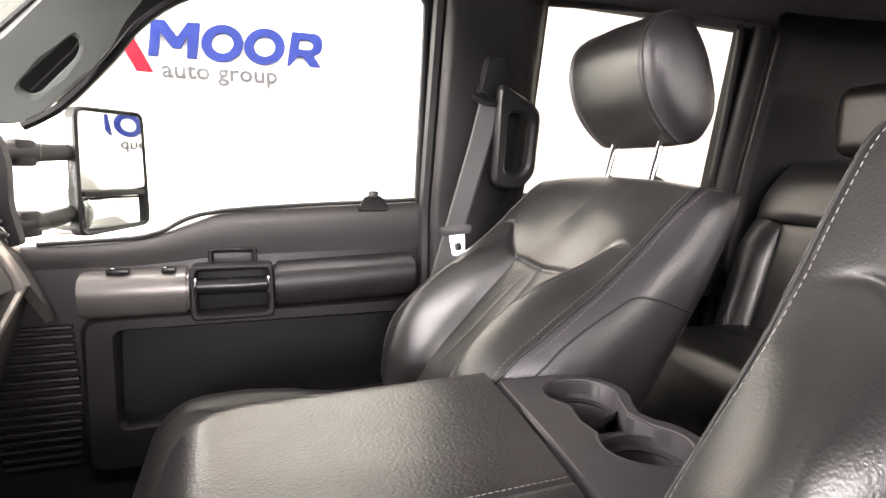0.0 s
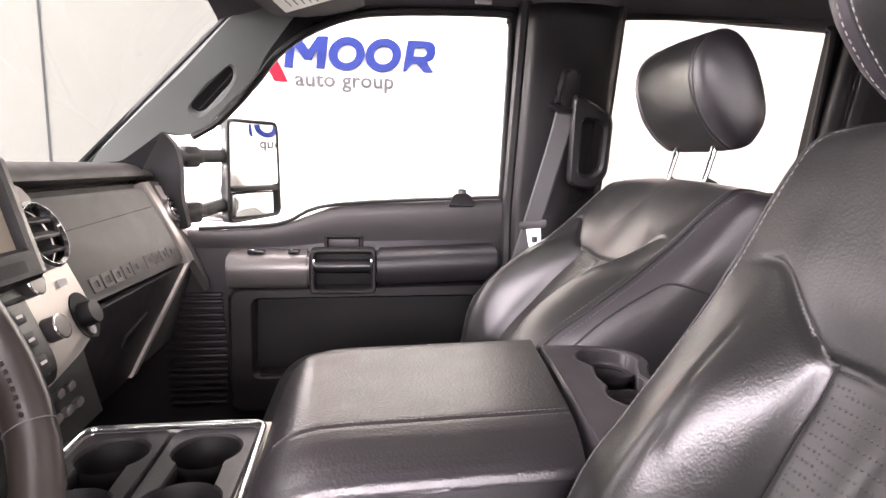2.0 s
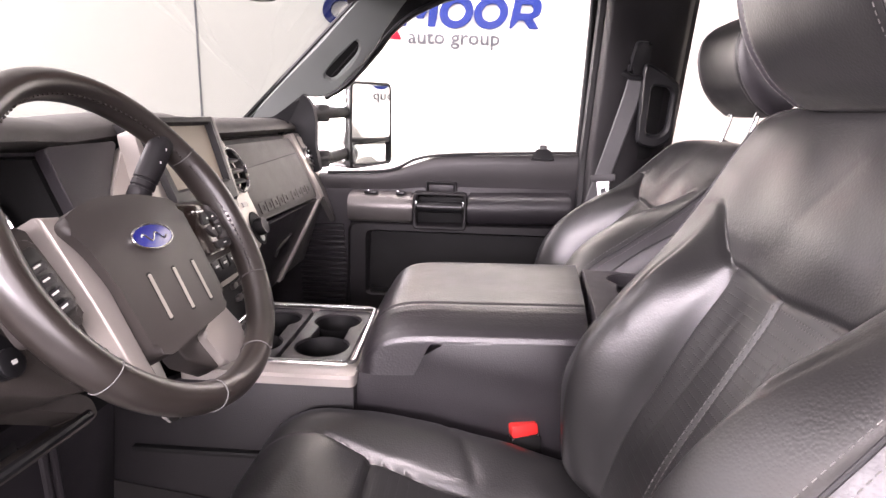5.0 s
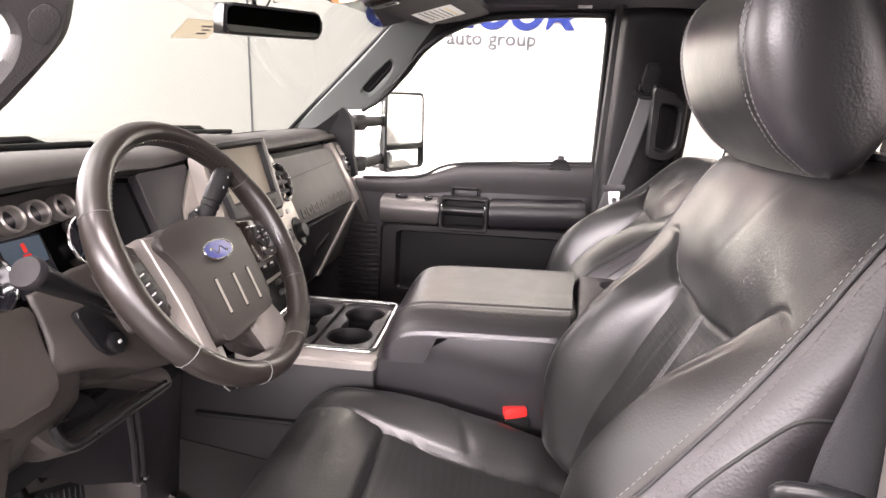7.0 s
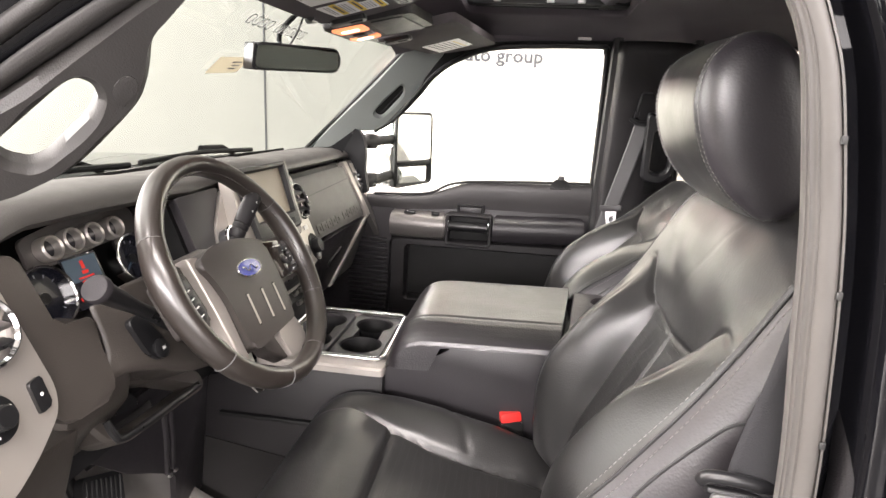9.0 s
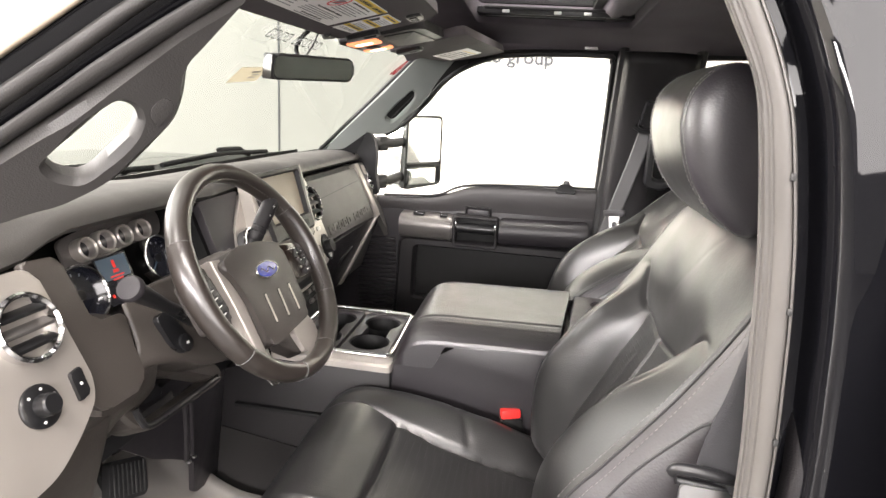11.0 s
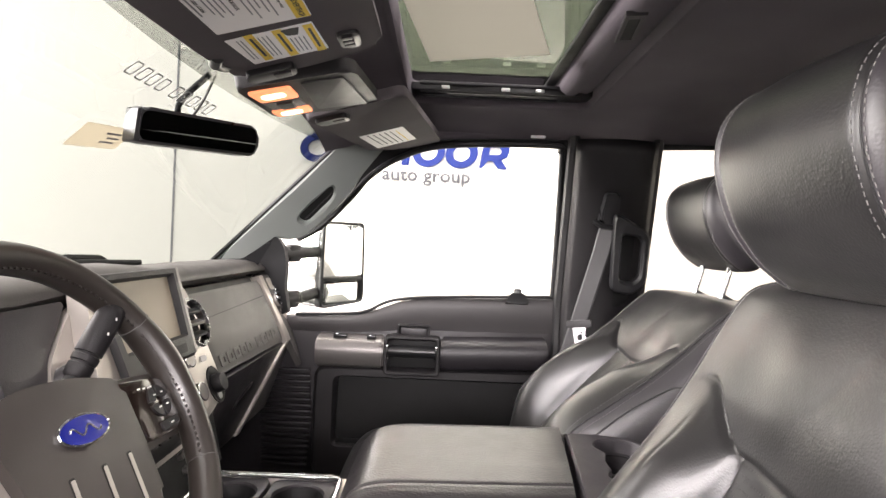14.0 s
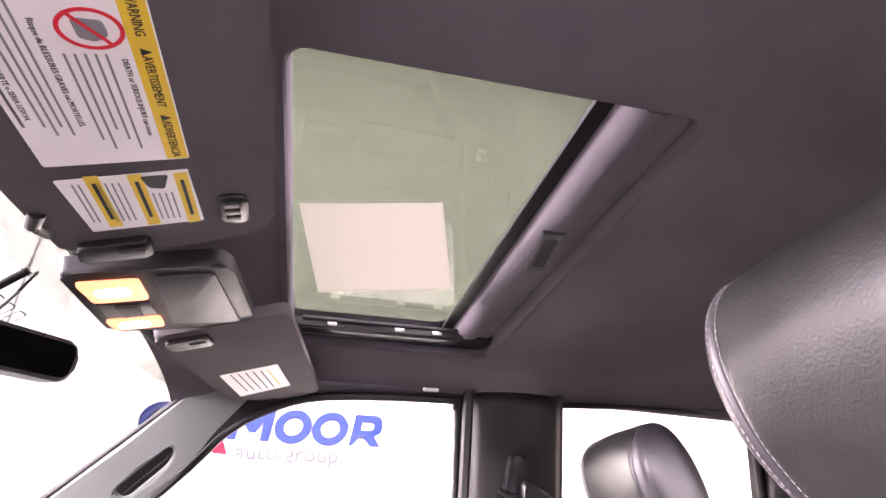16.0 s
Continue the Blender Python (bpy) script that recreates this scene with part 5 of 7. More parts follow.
def buckle():
    b = root("seat_belt_buckle", "black belt buckle with a red release button", "buckle", (-0.09, -0.155, 0.95))
    m = basis((-0.112, -0.158, 1.004), (0.95, 0.25, 0.10), (-0.25, 0.05, 1))
    slab("housing", [(-0.021, -0.05), (0.021, -0.05), (0.023, 0.062), (-0.023, 0.062)], 0.024, PLASTIC_MATT, b, m @ Matrix.Translation((0, 0, -0.012)), bevel=0.004, r=0.006)
    slab("release_button", [(-0.020, 0.060), (0.020, 0.060), (0.020, 0.080), (-0.020, 0.080)], 0.020, RED, b, m @ Matrix.Translation((0, 0, -0.010)), bevel=0.003, r=0.004)
    slab("chrome_edge", [(-0.021, 0.057), (0.021, 0.057), (0.021, 0.061), (-0.021, 0.061)], 0.022, STEEL, b, m @ Matrix.Translation((0, 0, -0.011)))
    tube("stalk", [(-0.088, -0.155, 0.98), (-0.07, -0.155, 0.88)], 0.012, PLASTIC_MATT, b)


def near_belt():
    b = root("seat_belt", "black webbing seat belt beside the near seat with its guide", "seat belt", (0.13, -0.74, 1.2))
    pts = smooth_path([(0.128, -0.722, 1.64), (0.110, -0.728, 1.54), (0.092, -0.735, 1.45), (0.076, -0.740, 1.385), (0.066, -0.735, 1.25), (0.05, -0.71, 1.0)], 5)
    verts, faces = [], []
    for p in pts:
        for k in range(7):
            verts.append(p + Vector((0.93, -0.30, 0)).normalized() * 0.024 * (k / 3 - 1) + Vector((0, 0.0008 if k % 2 else 0, 0)))
    for i in range(len(pts) - 1):
        for k in range(6):
            faces.append((i * 7 + k, i * 7 + k + 1, i * 7 + 8 + k, i * 7 + 7 + k))
    ob = link("webbing", verts, faces, WEBBING_DARK, b)
    mod = ob.modifiers.new("thickness", "SOLIDIFY")
    mod.thickness = 0.002
    tube("tongue_grip", smooth_path([(0.030, -0.738, 1.366), (0.034, -0.742, 1.373), (0.050, -0.744, 1.374), (0.075, -0.742, 1.370), (0.095, -0.738, 1.366)], 4), 0.0055, PLASTIC_SMOOTH, b, seg=10)
    tube("tongue_bar", [(0.034, -0.740, 1.360), (0.092, -0.738, 1.355)], 0.004, PLASTIC_SMOOTH, b, seg=10)
    slab("tongue", [(-0.02, -0.05), (0.02, -0.05), (0.024, 0.0), (-0.024, 0.0)], 0.003, STEEL, b, basis((0.060, -0.742, 1.358), (1, 0.1, -0.1), (0, 0.1, 1)), r=0.006)


# ---- centre console ----
def console():
    c = root("centre_console", "black centre console with padded leather lid and silver cup holder tray", "console", (-0.2, 0, 0.8))
    # base body
    side = [(-0.40, 0.80), (0.16, 0.80), (0.17, 1.12), (0.0, 1.12), (-0.004, 1.21), (-0.25, 1.205), (-0.285, 1.168), (-0.365, 1.168), (-0.40, 1.08)]
    extrude_profile("body", side, -0.150, 0.172, PLASTIC_GREY, c, "dark grey grained console body", bevel=0.006)
    # padded lid: a flat top, a stitched edge, a sloping near side with a rolled lower edge, and a raked front
    y0, y1 = -0.166, 0.172

    def lid_top(x):
        return curve([(-0.376, 1.160), (-0.373, 1.176), (-0.362, 1.203), (-0.346, 1.225), (-0.325, 1.239), (-0.290, 1.246), (-0.20, 1.249), (0.0, 1.253)], x)

    def lid_lip(x):
        return curve([(-0.376, 1.154), (-0.292, 1.157), (-0.286, 1.160), (-0.266, 1.203), (-0.260, 1.207), (0.0, 1.216)], x)

    near_drop = [(0.0, 0.0), (0.030, 0.0008), (0.058, 0.0016), (0.064, 0.0036), (0.070, 0.0020), (0.090, 0.0050), (0.105, 0.0100), (0.118, 0.0155), (0.128, 0.0215), (0.135, 0.0285), (0.138, 0.0360), (0.1385, 0.0480), (0.1385, 0.0900)]
    xs = sorted(set(np.linspace(-0.376, -0.30, 34).tolist() + np.linspace(-0.30, -0.25, 34).tolist() + np.linspace(-0.25, -0.001, 40).tolist()))
    verts, faces = [], []

    def lid_ring(x):
        t, lo = lid_top(x), lid_lip(x)
        inset = 0.016 * max(0, (-0.345 - x) / 0.031) ** 2
        pts = [(y1 - inset, lo), (y1 - inset, max(lo, t - 0.014)), (y1 - 0.003 - inset, max(lo, t - 0.006)), (y1 - 0.010 - inset, max(lo, t - 0.0015))]
        pts += [(y, t + 0.0006 * math.sin(31 * y + 19 * x)) for y in np.linspace(y1 - 0.022, -0.014, 16)]
        for k in range(len(near_drop) * 4 - 3):
            i, f = k // 4, (k % 4) / 4
            p, q = near_drop[i], near_drop[min(i + 1, len(near_drop) - 1)]
            a_, d_ = p[0] + (q[0] - p[0]) * f, p[1] + (q[1] - p[1]) * f
            pts.append((-0.0275 - a_ + inset * a_ / 0.1385, max(lo, t - d_)))
        pts.append((y0 + 0.004 + inset, lo - 0.001))
        return [Vector((x - 0.040 * max(0, (x + 0.374) / 0.374) ** 4 * (y1 - y) / (y1 - y0), y, z)) for y, z in pts]

    for x in xs:
        verts += lid_ring(x)
    per = len(verts) // len(xs)
    for j in range(len(xs) - 1):
        for i in range(per):
            k = (i + 1) % per
            faces.append((j * per + i, j * per + k, (j + 1) * per + k, (j + 1) * per + i))
    faces.append(tuple(range(per)))
    faces.append(tuple((len(xs) - 1) * per + i for i in range(per))[::-1])
    ld = link("lid", verts, faces, LEATHER_PEBBLE, c, "padded black pebbled leather lid", True, 50)
    for yy, dd in ((-0.0865, 0.0016), (-0.0965, 0.0028)):
        pts = [Vector((x - 0.040 * max(0, (x + 0.374) / 0.374) ** 4 * (y1 - yy) / (y1 - y0), yy, lid_top(x) - dd + 0.0004)) for x in np.linspace(-0.345, -0.004, 60)]
        stitches("stitching", pts, (0, -0.25, 1), ld, length=0.0034, gap=0.0022, wide=0.0005, mat=THREAD)
    # rear tray with two joined cup wells
    cups = [((0.082, 0.075), 0.041), ((0.073, -0.052), 0.042)]
    (ax, ay), ra = cups[0]
    (bx, by), rb = cups[1]

    def peanut(grow, waist):
        pts = [(ax + (ra + grow) * math.cos(t), ay + (ra + grow) * math.sin(t)) for t in np.radians(np.linspace(-42, 222, 22))]
        pts += [(0.042 - waist, 0.010)]
        pts += [(bx + (rb + grow) * math.cos(t), by + (rb + grow) * math.sin(t)) for t in np.radians(np.linspace(138, 402, 22))]
        return pts + [(0.098 + waist, 0.010)]
    wo = peanut(0, 0)
    tc = (0.072, 0.010)
    # the tray top: straight along the lid, curved round the wells behind
    outer = [(0.006, 0.140), (0.060, 0.139)] + [(ax + (ra + 0.016) * math.cos(t), ay + (ra + 0.016) * math.sin(t)) for t in np.radians(np.linspace(80, -38, 12))]
    outer += [(0.114, 0.008)] + [(bx + (rb + 0.018) * math.cos(t), by + (rb + 0.018) * math.sin(t)) for t in np.radians(np.linspace(40, -50, 10))] + [(0.080, -0.160), (-0.028, -0.160)]
    angles = sorted({math.atan2(p[1] - tc[1], p[0] - tc[0]) for p in outer + wo} | set(np.linspace(-math.pi, math.pi, 48, endpoint=False).tolist()))
    slab("rear_tray", radial(outer, tc, angles), 0.120, TRAY_GREY, c, Matrix.Translation((0, 0, 1.129)), hole=radial(wo, tc, angles), bevel=0.004)
    slab("tray_end", [(-0.002, -0.150), (0.150, -0.150), (0.150, 0.150), (-0.002, 0.150)], 0.03, PLASTIC_GREY, c, Matrix.Translation((0, 0, 1.10)))
    slab("well_floor", radial(peanut(0.004, 0.004), tc, angles), 0.004, TRAY_GREY, c, Matrix.Translation((0, 0, 1.196)))
    for (x, y), rr in cups:
        turned("cup_well", [(rr + 0.001, 1.236), (rr - 0.001, 1.226), (rr * 0.80, 1.2235), (rr * 0.77, 1.221), (rr * 0.74, 1.2012), (rr * 0.4, 1.2008)], TRAY_GREY, Matrix.Translation((x, y, 0)), c, seg=36, open_top=True)
        tube("well_rib", [Vector((x + rr * 0.80 * math.cos(t), y + rr * 0.80 * math.sin(t), 1.2235)) for t in np.linspace(0, 2 * math.pi, 40, endpoint=False)], 0.0015, PLASTIC_SMOOTH, c, seg=6, closed=True)
    tube("well_rim", [Vector((x, y, 1.2475)) for x, y in peanut(0.003, 0.003)], 0.0022, TRAY_GREY, c, seg=8, closed=True)
    box("well_tab", (0.070, 0.006, 1.214), (0.052, 0.020, 0.030), TRAY_GREY, c, bevel=0.005)
    # front tray: silver band, chrome frame and two cup modules
    fx0, fx1, fy0, fy1 = -0.640, -0.378, -0.170, 0.136
    extrude_profile("front_body", [(-0.66, 0.82), (-0.385, 0.82), (-0.385, 1.05), (-0.66, 1.05)], -0.145, 0.145, PLASTIC_GREY, c, bevel=0.004)
    slab("silver_band", [(fx0, fy0), (fx1 + 0.004, fy0), (fx1 + 0.004, fy1), (fx0, fy1)], 0.016, SILVER, c, Matrix.Translation((0, 0, 1.134)), r=0.012, hole=[(fx0 + 0.02, fy0 + 0.045), (fx1 - 0.018, fy0 + 0.045), (fx1 - 0.018, fy1 - 0.012), (fx0 + 0.02, fy1 - 0.012)], bevel=0.004)
    chrome = [(fx0 + 0.018, fy0 + 0.034), (fx1 - 0.006, fy0 + 0.034), (fx1 - 0.012, fy1 - 0.014), (fx0 + 0.018, fy1 - 0.014)]
    rim = [Vector((p.x, p.y, 1.1555)) for p in rounded([Vector(p) for p in chrome], 0.02, 5)]
    tube("chrome_frame", rim, 0.0048, CHROME, c, seg=10, closed=True)
    for x0, x1 in ((-0.618, -0.511), (-0.507, -0.396)):
        mx = (x0 + x1) / 2
        ra, rb, ya, yb = 0.042, 0.044, 0.060, -0.056
        pts = [(mx + ra * math.cos(t), ya + ra * math.sin(t)) for t in np.linspace(-math.pi * 0.28, math.pi * 1.28, 20)] + [(mx + rb * math.cos(t), yb + rb * math.sin(t)) for t in np.linspace(math.pi * 0.72, math.pi * 2.28, 20)]
        out = []
        for x, y in pts:
            dx, dy = x - mx, y
            k = min((x1 - x0) / 2 / max(1e-6, abs(dx)), 0.122 / max(1e-6, abs(dy)))
            out.append((mx + dx * k, dy * k))
        slab("cup_module", out, 0.02, PLASTIC_GREY, c, Matrix.Translation((0, 0, 1.130)), hole=pts, bevel=0.003)
        for yy, rr in ((ya, ra), (yb, rb)):
            turned("cup_well", [(rr + 0.001, 1.147), (rr - 0.002, 1.140), (rr - 0.005, 1.06), (rr * 0.6, 1.058), (rr * 0.5, 1.058)], PLASTIC_MATT, Matrix.Translation((mx, yy, 0)), c, seg=32, open_top=True)
        box("module_floor", (mx, 0, 1.085), (0.05, 0.05, 0.006), PLASTIC_GREY, c, bevel=0.002)
    for yy in (-0.142, 0.128):
        box("tray_wall", (-0.51, yy, 1.085), (0.25, 0.012, 0.08), PLASTIC_GREY, c, bevel=0.002)
    # carpeted lower side with its shelf
    extrude_profile("lower_side", [(-0.92, 0.84), (-0.375, 0.84), (-0.375, 1.135), (-0.64, 1.135), (-0.78, 1.08), (-0.92, 1.0)], -0.167, -0.140, PLASTIC, c, "dark grey lower console side", bevel=0.004)
    box("shelf_edge", (-0.555, -0.171, 1.015), (0.33, 0.012, 0.009), PLASTIC_MATT, c, bevel=0.002)
    turned("side_cap", [(0.020, 0), (0.020, 0.002), (0.018, 0.004), (0.002, 0.004)], PLASTIC_GREY, basis((-0.80, -0.168, 0.95), (1, 0, 0), (0, 0, 1)), c, seg=24)


# ---- dashboard ----
def dface(y, z):
    """A point on the sloping face of the dashboard."""
    return Vector((-0.73 + (1.46 - z) * 0.4, y, z))


def dpose(y, z, off=0.0):
    return basis(dface(y, z) + Vector((0.928, 0, 0.371)) * off, (0, 1, 0), (-0.4, 0, 1))


def dslab(name, pts, depth, mat, parent, label="", off=0.0, **kw):
    """A slab on the dashboard's face from points (y, z)."""
    o = dface(0, 1.46) + Vector((0.928, 0, 0.371)) * off
    m = basis(o, (0, 1, 0), (-0.4, 0, 1))
    k = 1.07703
    conv = lambda q: [(y, (z - 1.46) * k) for y, z in q]
    if kw.get("hole"):
        kw["hole"] = conv(kw["hole"])
    return slab(name, conv(pts), depth, mat, parent, m, label, **kw)


def circle(y, z, r, n=36, sq=1.0):
    return [(y + r * math.cos(t), z + r * sq * math.sin(t) / 1.07703) for t in np.linspace(0, 2 * math.pi, n, endpoint=False)]


def air_vent(y, z, r, parent, ring_mat=None, off=0.008, yaw=0):
    v = dslab("air_vent", circle(y, z, r), 0.018, ring_mat or CHROME, parent, "round air vent with chrome ring", off, hole=circle(y, z, r * 0.84), bevel=0.004)
    dslab("vent_well", circle(y, z, r * 0.86), 0.003, PLASTIC_MATT, v, "", off - 0.006)
    for i in (-1, 0, 1):
        w = r * 0.8 * math.sqrt(1 - (i * 0.45) ** 2)
        bm = bmesh.new()
        add_box(bm, (0, 0, 0), (2 * w, 0.006, 0.018), rot(30, 0, 0), 0.002)
        bmesh.ops.transform(bm, matrix=dpose(y, z + i * r * 0.42, off + 0.006), verts=bm.verts)
        part("vent_slat", bm, PLASTIC_SMOOTH if i else GUNMETAL, v)
    return v


def knob(name, y, z, r, parent, mat, depth=0.022, off=0.004, ring=True):
    k = turned(name, [(r, 0), (r, depth * 0.7), (r * 0.9, depth), (r * 0.2, depth * 1.02)], mat, dpose(y, z, off), parent, seg=28)
    if ring:
        ring_pose = dpose(y, z, off + depth * 0.92)
        tube("knob_ring", [ring_pose @ Vector((r * 0.96 * math.cos(t), r * 0.96 * math.sin(t), 0)) for t in np.linspace(0, 2 * math.pi, 32, endpoint=False)], 0.0014, CHROME, k, seg=8, closed=True)
    return k


def dashboard():
    d = root("dashboard", "dark grey dashboard with silver trim, air vents and a glovebox", "dashboard", (-0.8, 0, 1.1))
    # padded top, from the windscreen to its overhanging lip
    prof = [(-1.03, 1.455), (-0.98, 1.482), (-0.90, 1.500), (-0.82, 1.508), (-0.775, 1.507), (-0.752, 1.501), (-0.741, 1.490), (-0.740, 1.480), (-0.748, 1.472), (-0.775, 1.466), (-0.80, 1.40), (-1.03, 1.40)]
    n = len(prof)
    ys = [-0.79, -0.775, -0.74, -0.68, -0.64, -0.6, -0.57, -0.45, -0.28, -0.2, -0.1, 0.0, 0.1, 0.2, 0.3, 0.5, 0.7, 0.745, 0.772, 0.785]
    verts, faces = [], []
    for y in ys:
        e = 1 - 0.9 * max(0, (abs(y) - 0.735) / 0.055) ** 2
        for x, z in prof:
            zz = z + (0.012 * math.exp(-((y - 0.020) / 0.14) ** 4) if z > 1.47 and x > -0.85 else 0)
            zz += 0.010 * math.exp(-((y + 0.45) / 0.2) ** 4) if z > 1.47 and -0.95 < x else 0
            x = x - 0.11 if -0.82 < x < -0.77 and z < 1.467 and -0.61 < y < -0.27 else x
            zz -= 0.024 * step(-0.57, -0.66, y) if x > -0.79 and 1.466 <= z < 1.506 else 0
            xx = x + (0.012 * math.exp(-((y + 0.45) / 0.2) ** 4) if x > -0.80 and z > 1.46 else 0)
            verts.append((xx + 0.10 * (abs(y) > 0.7) * max(0, (abs(y) - 0.7)) / 0.09 * (x < -0.9), y, 1.45 + (zz - 1.45) * (0.55 + 0.45 * e)))
    for j in range(len(ys) - 1):
        for i in range(n):
            k = (i + 1) % n
            faces.append((j * n + i, j * n + k, (j + 1) * n + k, (j + 1) * n + i))
    faces += [tuple(range(n)), tuple((len(ys) - 1) * n + i for i in range(n))[::-1]]
    link("top_pad", verts, faces, DASH, d, "", True, 40)
    # core behind the face
    extrude_profile("core", [(-0.97, 1.46), (-0.75, 1.462), (-0.685, 1.30), (-0.745, 1.09), (-0.97, 1.08)], -0.265, 0.70, PLASTIC_MATT, d)
    extrude_profile("cluster_core", [(-0.97, 1.46), (-0.885, 1.465), (-0.80, 1.30), (-0.80, 1.09), (-0.97, 1.08)], -0.62, -0.265, PLASTIC_MATT, d)
    extrude_profile("cluster_sill", [(-0.80, 1.322), (-0.70, 1.338), (-0.70, 1.29), (-0.80, 1.28)], -0.60, -0.265, PLASTIC, d)
    # glovebox
    g = dslab("glovebox", [(0.240, 1.296), (0.700, 1.288), (0.668, 1.455), (0.225, 1.455)], 0.016, DASH, d, "dark grey glovebox lid", -0.015, bevel=0.008, r=0.012)
    dslab("glovebox_upper_line", [(0.24, 1.401), (0.66, 1.413), (0.66, 1.4145), (0.24, 1.4025)], 0.0165, PLASTIC_MATT, g, "", -0.015)
    y = 0.275
    for i, w in enumerate((0.032, 0.033, 0.032, 0.031, 0.033, 0, 0.034, 0.033, 0.032, 0.033)):
        if w:
            dslab("raised_bar", [(y, 1.306), (y + w, 1.306), (y + w, 1.329), (y, 1.329)], 0.0022, DASH, g, "", 0.0012, hole=[(y + 0.008, 1.312), (y + w - 0.008, 1.312), (y + w - 0.008, 1.323), (y + 0.008, 1.323)], r=0.004, bevel=0.0006)
            y += w + 0.0075
        else:
            y += 0.026
    # lower lid, turning back under
    lm = basis((-0.676, 0, 1.287), (0, 1, 0), (0.067, 0, 0.207))
    slab("lower_panel", [(0.235, -0.225), (0.540, -0.225), (0.738, -0.006), (0.255, -0.006)], 0.012, PLASTIC_GREY, d, lm, bevel=0.005, r=0.01)
    slab("latch", [(0.44, -0.10), (0.53, -0.072), (0.51, -0.10), (0.44, -0.122)], 0.006, PLASTIC, d, lm @ Matrix.Translation((0, 0, 0.011)), bevel=0.002, r=0.004)
    # silver blade
    dslab("silver_blade", [(0.668, 1.466), (0.705, 1.466), (0.758, 1.300), (0.756, 1.280), (0.722, 1.280), (0.720, 1.296)], 0.024, SILVER, d, "satin silver trim blade", -0.019, bevel=0.004)
    slab("silver_blade", [(0.756, 0.004), (0.724, -0.004), (0.542, -0.222), (0.568, -0.222)], 0.020, SILVER, d, lm, "satin silver trim blade", bevel=0.004)
    # outer end with its vent
    dslab("end_panel", [(0.700, 1.468), (0.805, 1.462), (0.815, 1.30), (0.79, 1.20), (0.757, 1.290)], 0.018, DASH, d, "", -0.018, bevel=0.006, r=0.01)
    slab("end_lower", [(0.815, 0.0), (0.772, 0.0), (0.566, -0.222), (0.80, -0.222)], 0.012, DASH, d, lm, bevel=0.004)
    dslab("silver_frame", [(0.735, 1.458), (0.795, 1.450), (0.806, 1.33), (0.775, 1.345)], 0.003, SILVER, d, "", -0.001, bevel=0.001, r=0.012)
    air_vent(0.766, 1.399, 0.036, d, off=-0.002)
    # centre stack
    dslab("stack_panel", [(-0.112, 1.472), (0.222, 1.475), (0.238, 1.300), (0.214, 1.262), (0.160, 1.248), (0.03, 1.230), (-0.14, 1.230), (-0.165, 1.25), (-0.206, 1.35), (-0.192, 1.405)], 0.014, SILVER, d, "satin silver centre panel", -0.006, bevel=0.004, r=0.02)
    dslab("hood_cheek", [(-0.264, 1.476), (-0.118, 1.478), (-0.186, 1.412), (-0.212, 1.36), (-0.264, 1.33)], 0.016, PLASTIC_GREY, d, "dark side of the instrument hood", -0.012, bevel=0.004, r=0.008)
    scr = [(-0.088, 1.390), (0.096, 1.390), (0.118, 1.487), (-0.092, 1.487)]
    hood = [(-0.106, 1.352), (0.104, 1.352), (0.137, 1.500), (-0.110, 1.500)]
    dslab("screen_hood", hood, 0.040, PLASTIC, d, "black screen surround", 0.004, bevel=0.005, hole=scr)
    dslab("stack_flank", [(-0.1075, 1.352), (-0.111, 1.490), (-0.120, 1.472), (-0.142, 1.405), (-0.160, 1.352), (-0.150, 1.330), (-0.112, 1.330)], 0.028, SILVER, d, "satin silver flank beside the screen", 0.006, bevel=0.006, r=0.010)
    dslab("hood_edge", [(0.106, 1.356), (0.114, 1.356), (0.147, 1.498), (0.139, 1.498)], 0.040, GUNMETAL, d, "", 0.002, bevel=0.003, r=0.003)
    dslab("screen", [(-0.094, 1.384), (0.102, 1.384), (0.124, 1.493), (-0.098, 1.493)], 0.002, SCREEN, d, "unlit tan-grey touch screen", 0.030)
    dslab("hood_slot", [(0.0, 1.362), (0.075, 1.362), (0.078, 1.376), (0.0, 1.376)], 0.0015, PLASTIC_MATT, d, "", 0.0435, r=0.003)
    dslab("button_panel", [(-0.095, 1.240), (0.070, 1.240), (0.084, 1.262), (0.084, 1.350), (-0.098, 1.350)], 0.006, PLASTIC_SMOOTH, d, "glossy black control panel", 0.014, bevel=0.002, r=0.012)
    dslab("disc_slot", [(-0.03, 1.335), (0.085, 1.335), (0.085, 1.341), (-0.03, 1.341)], 0.002, PLASTIC_MATT, d, "", 0.0198)
    for r_ in range(3):
        for c in range(5):
            yy, zz = -0.084 + c * 0.031, 1.312 - r_ * 0.028
            b = dslab("button", [(yy, zz), (yy + 0.025, zz), (yy + 0.025, zz + 0.018), (yy, zz + 0.018)], 0.004, PLASTIC_GREY, d, "", 0.019, bevel=0.001, r=0.004)
            dslab("button_mark", [(yy + 0.008, zz + 0.007), (yy + 0.020, zz + 0.007), (yy + 0.020, zz + 0.0105), (yy + 0.008, zz + 0.0105)], 0.0005, WHITE_MARK, b, "", 0.0232)
    shelf = dslab("switch_shelf", [(-0.14, 1.236), (0.20, 1.258), (0.17, 1.165), (-0.13, 1.165)], 0.012, PLASTIC_MATT, d, "dark recess with silver toggles", -0.020, bevel=0.003)
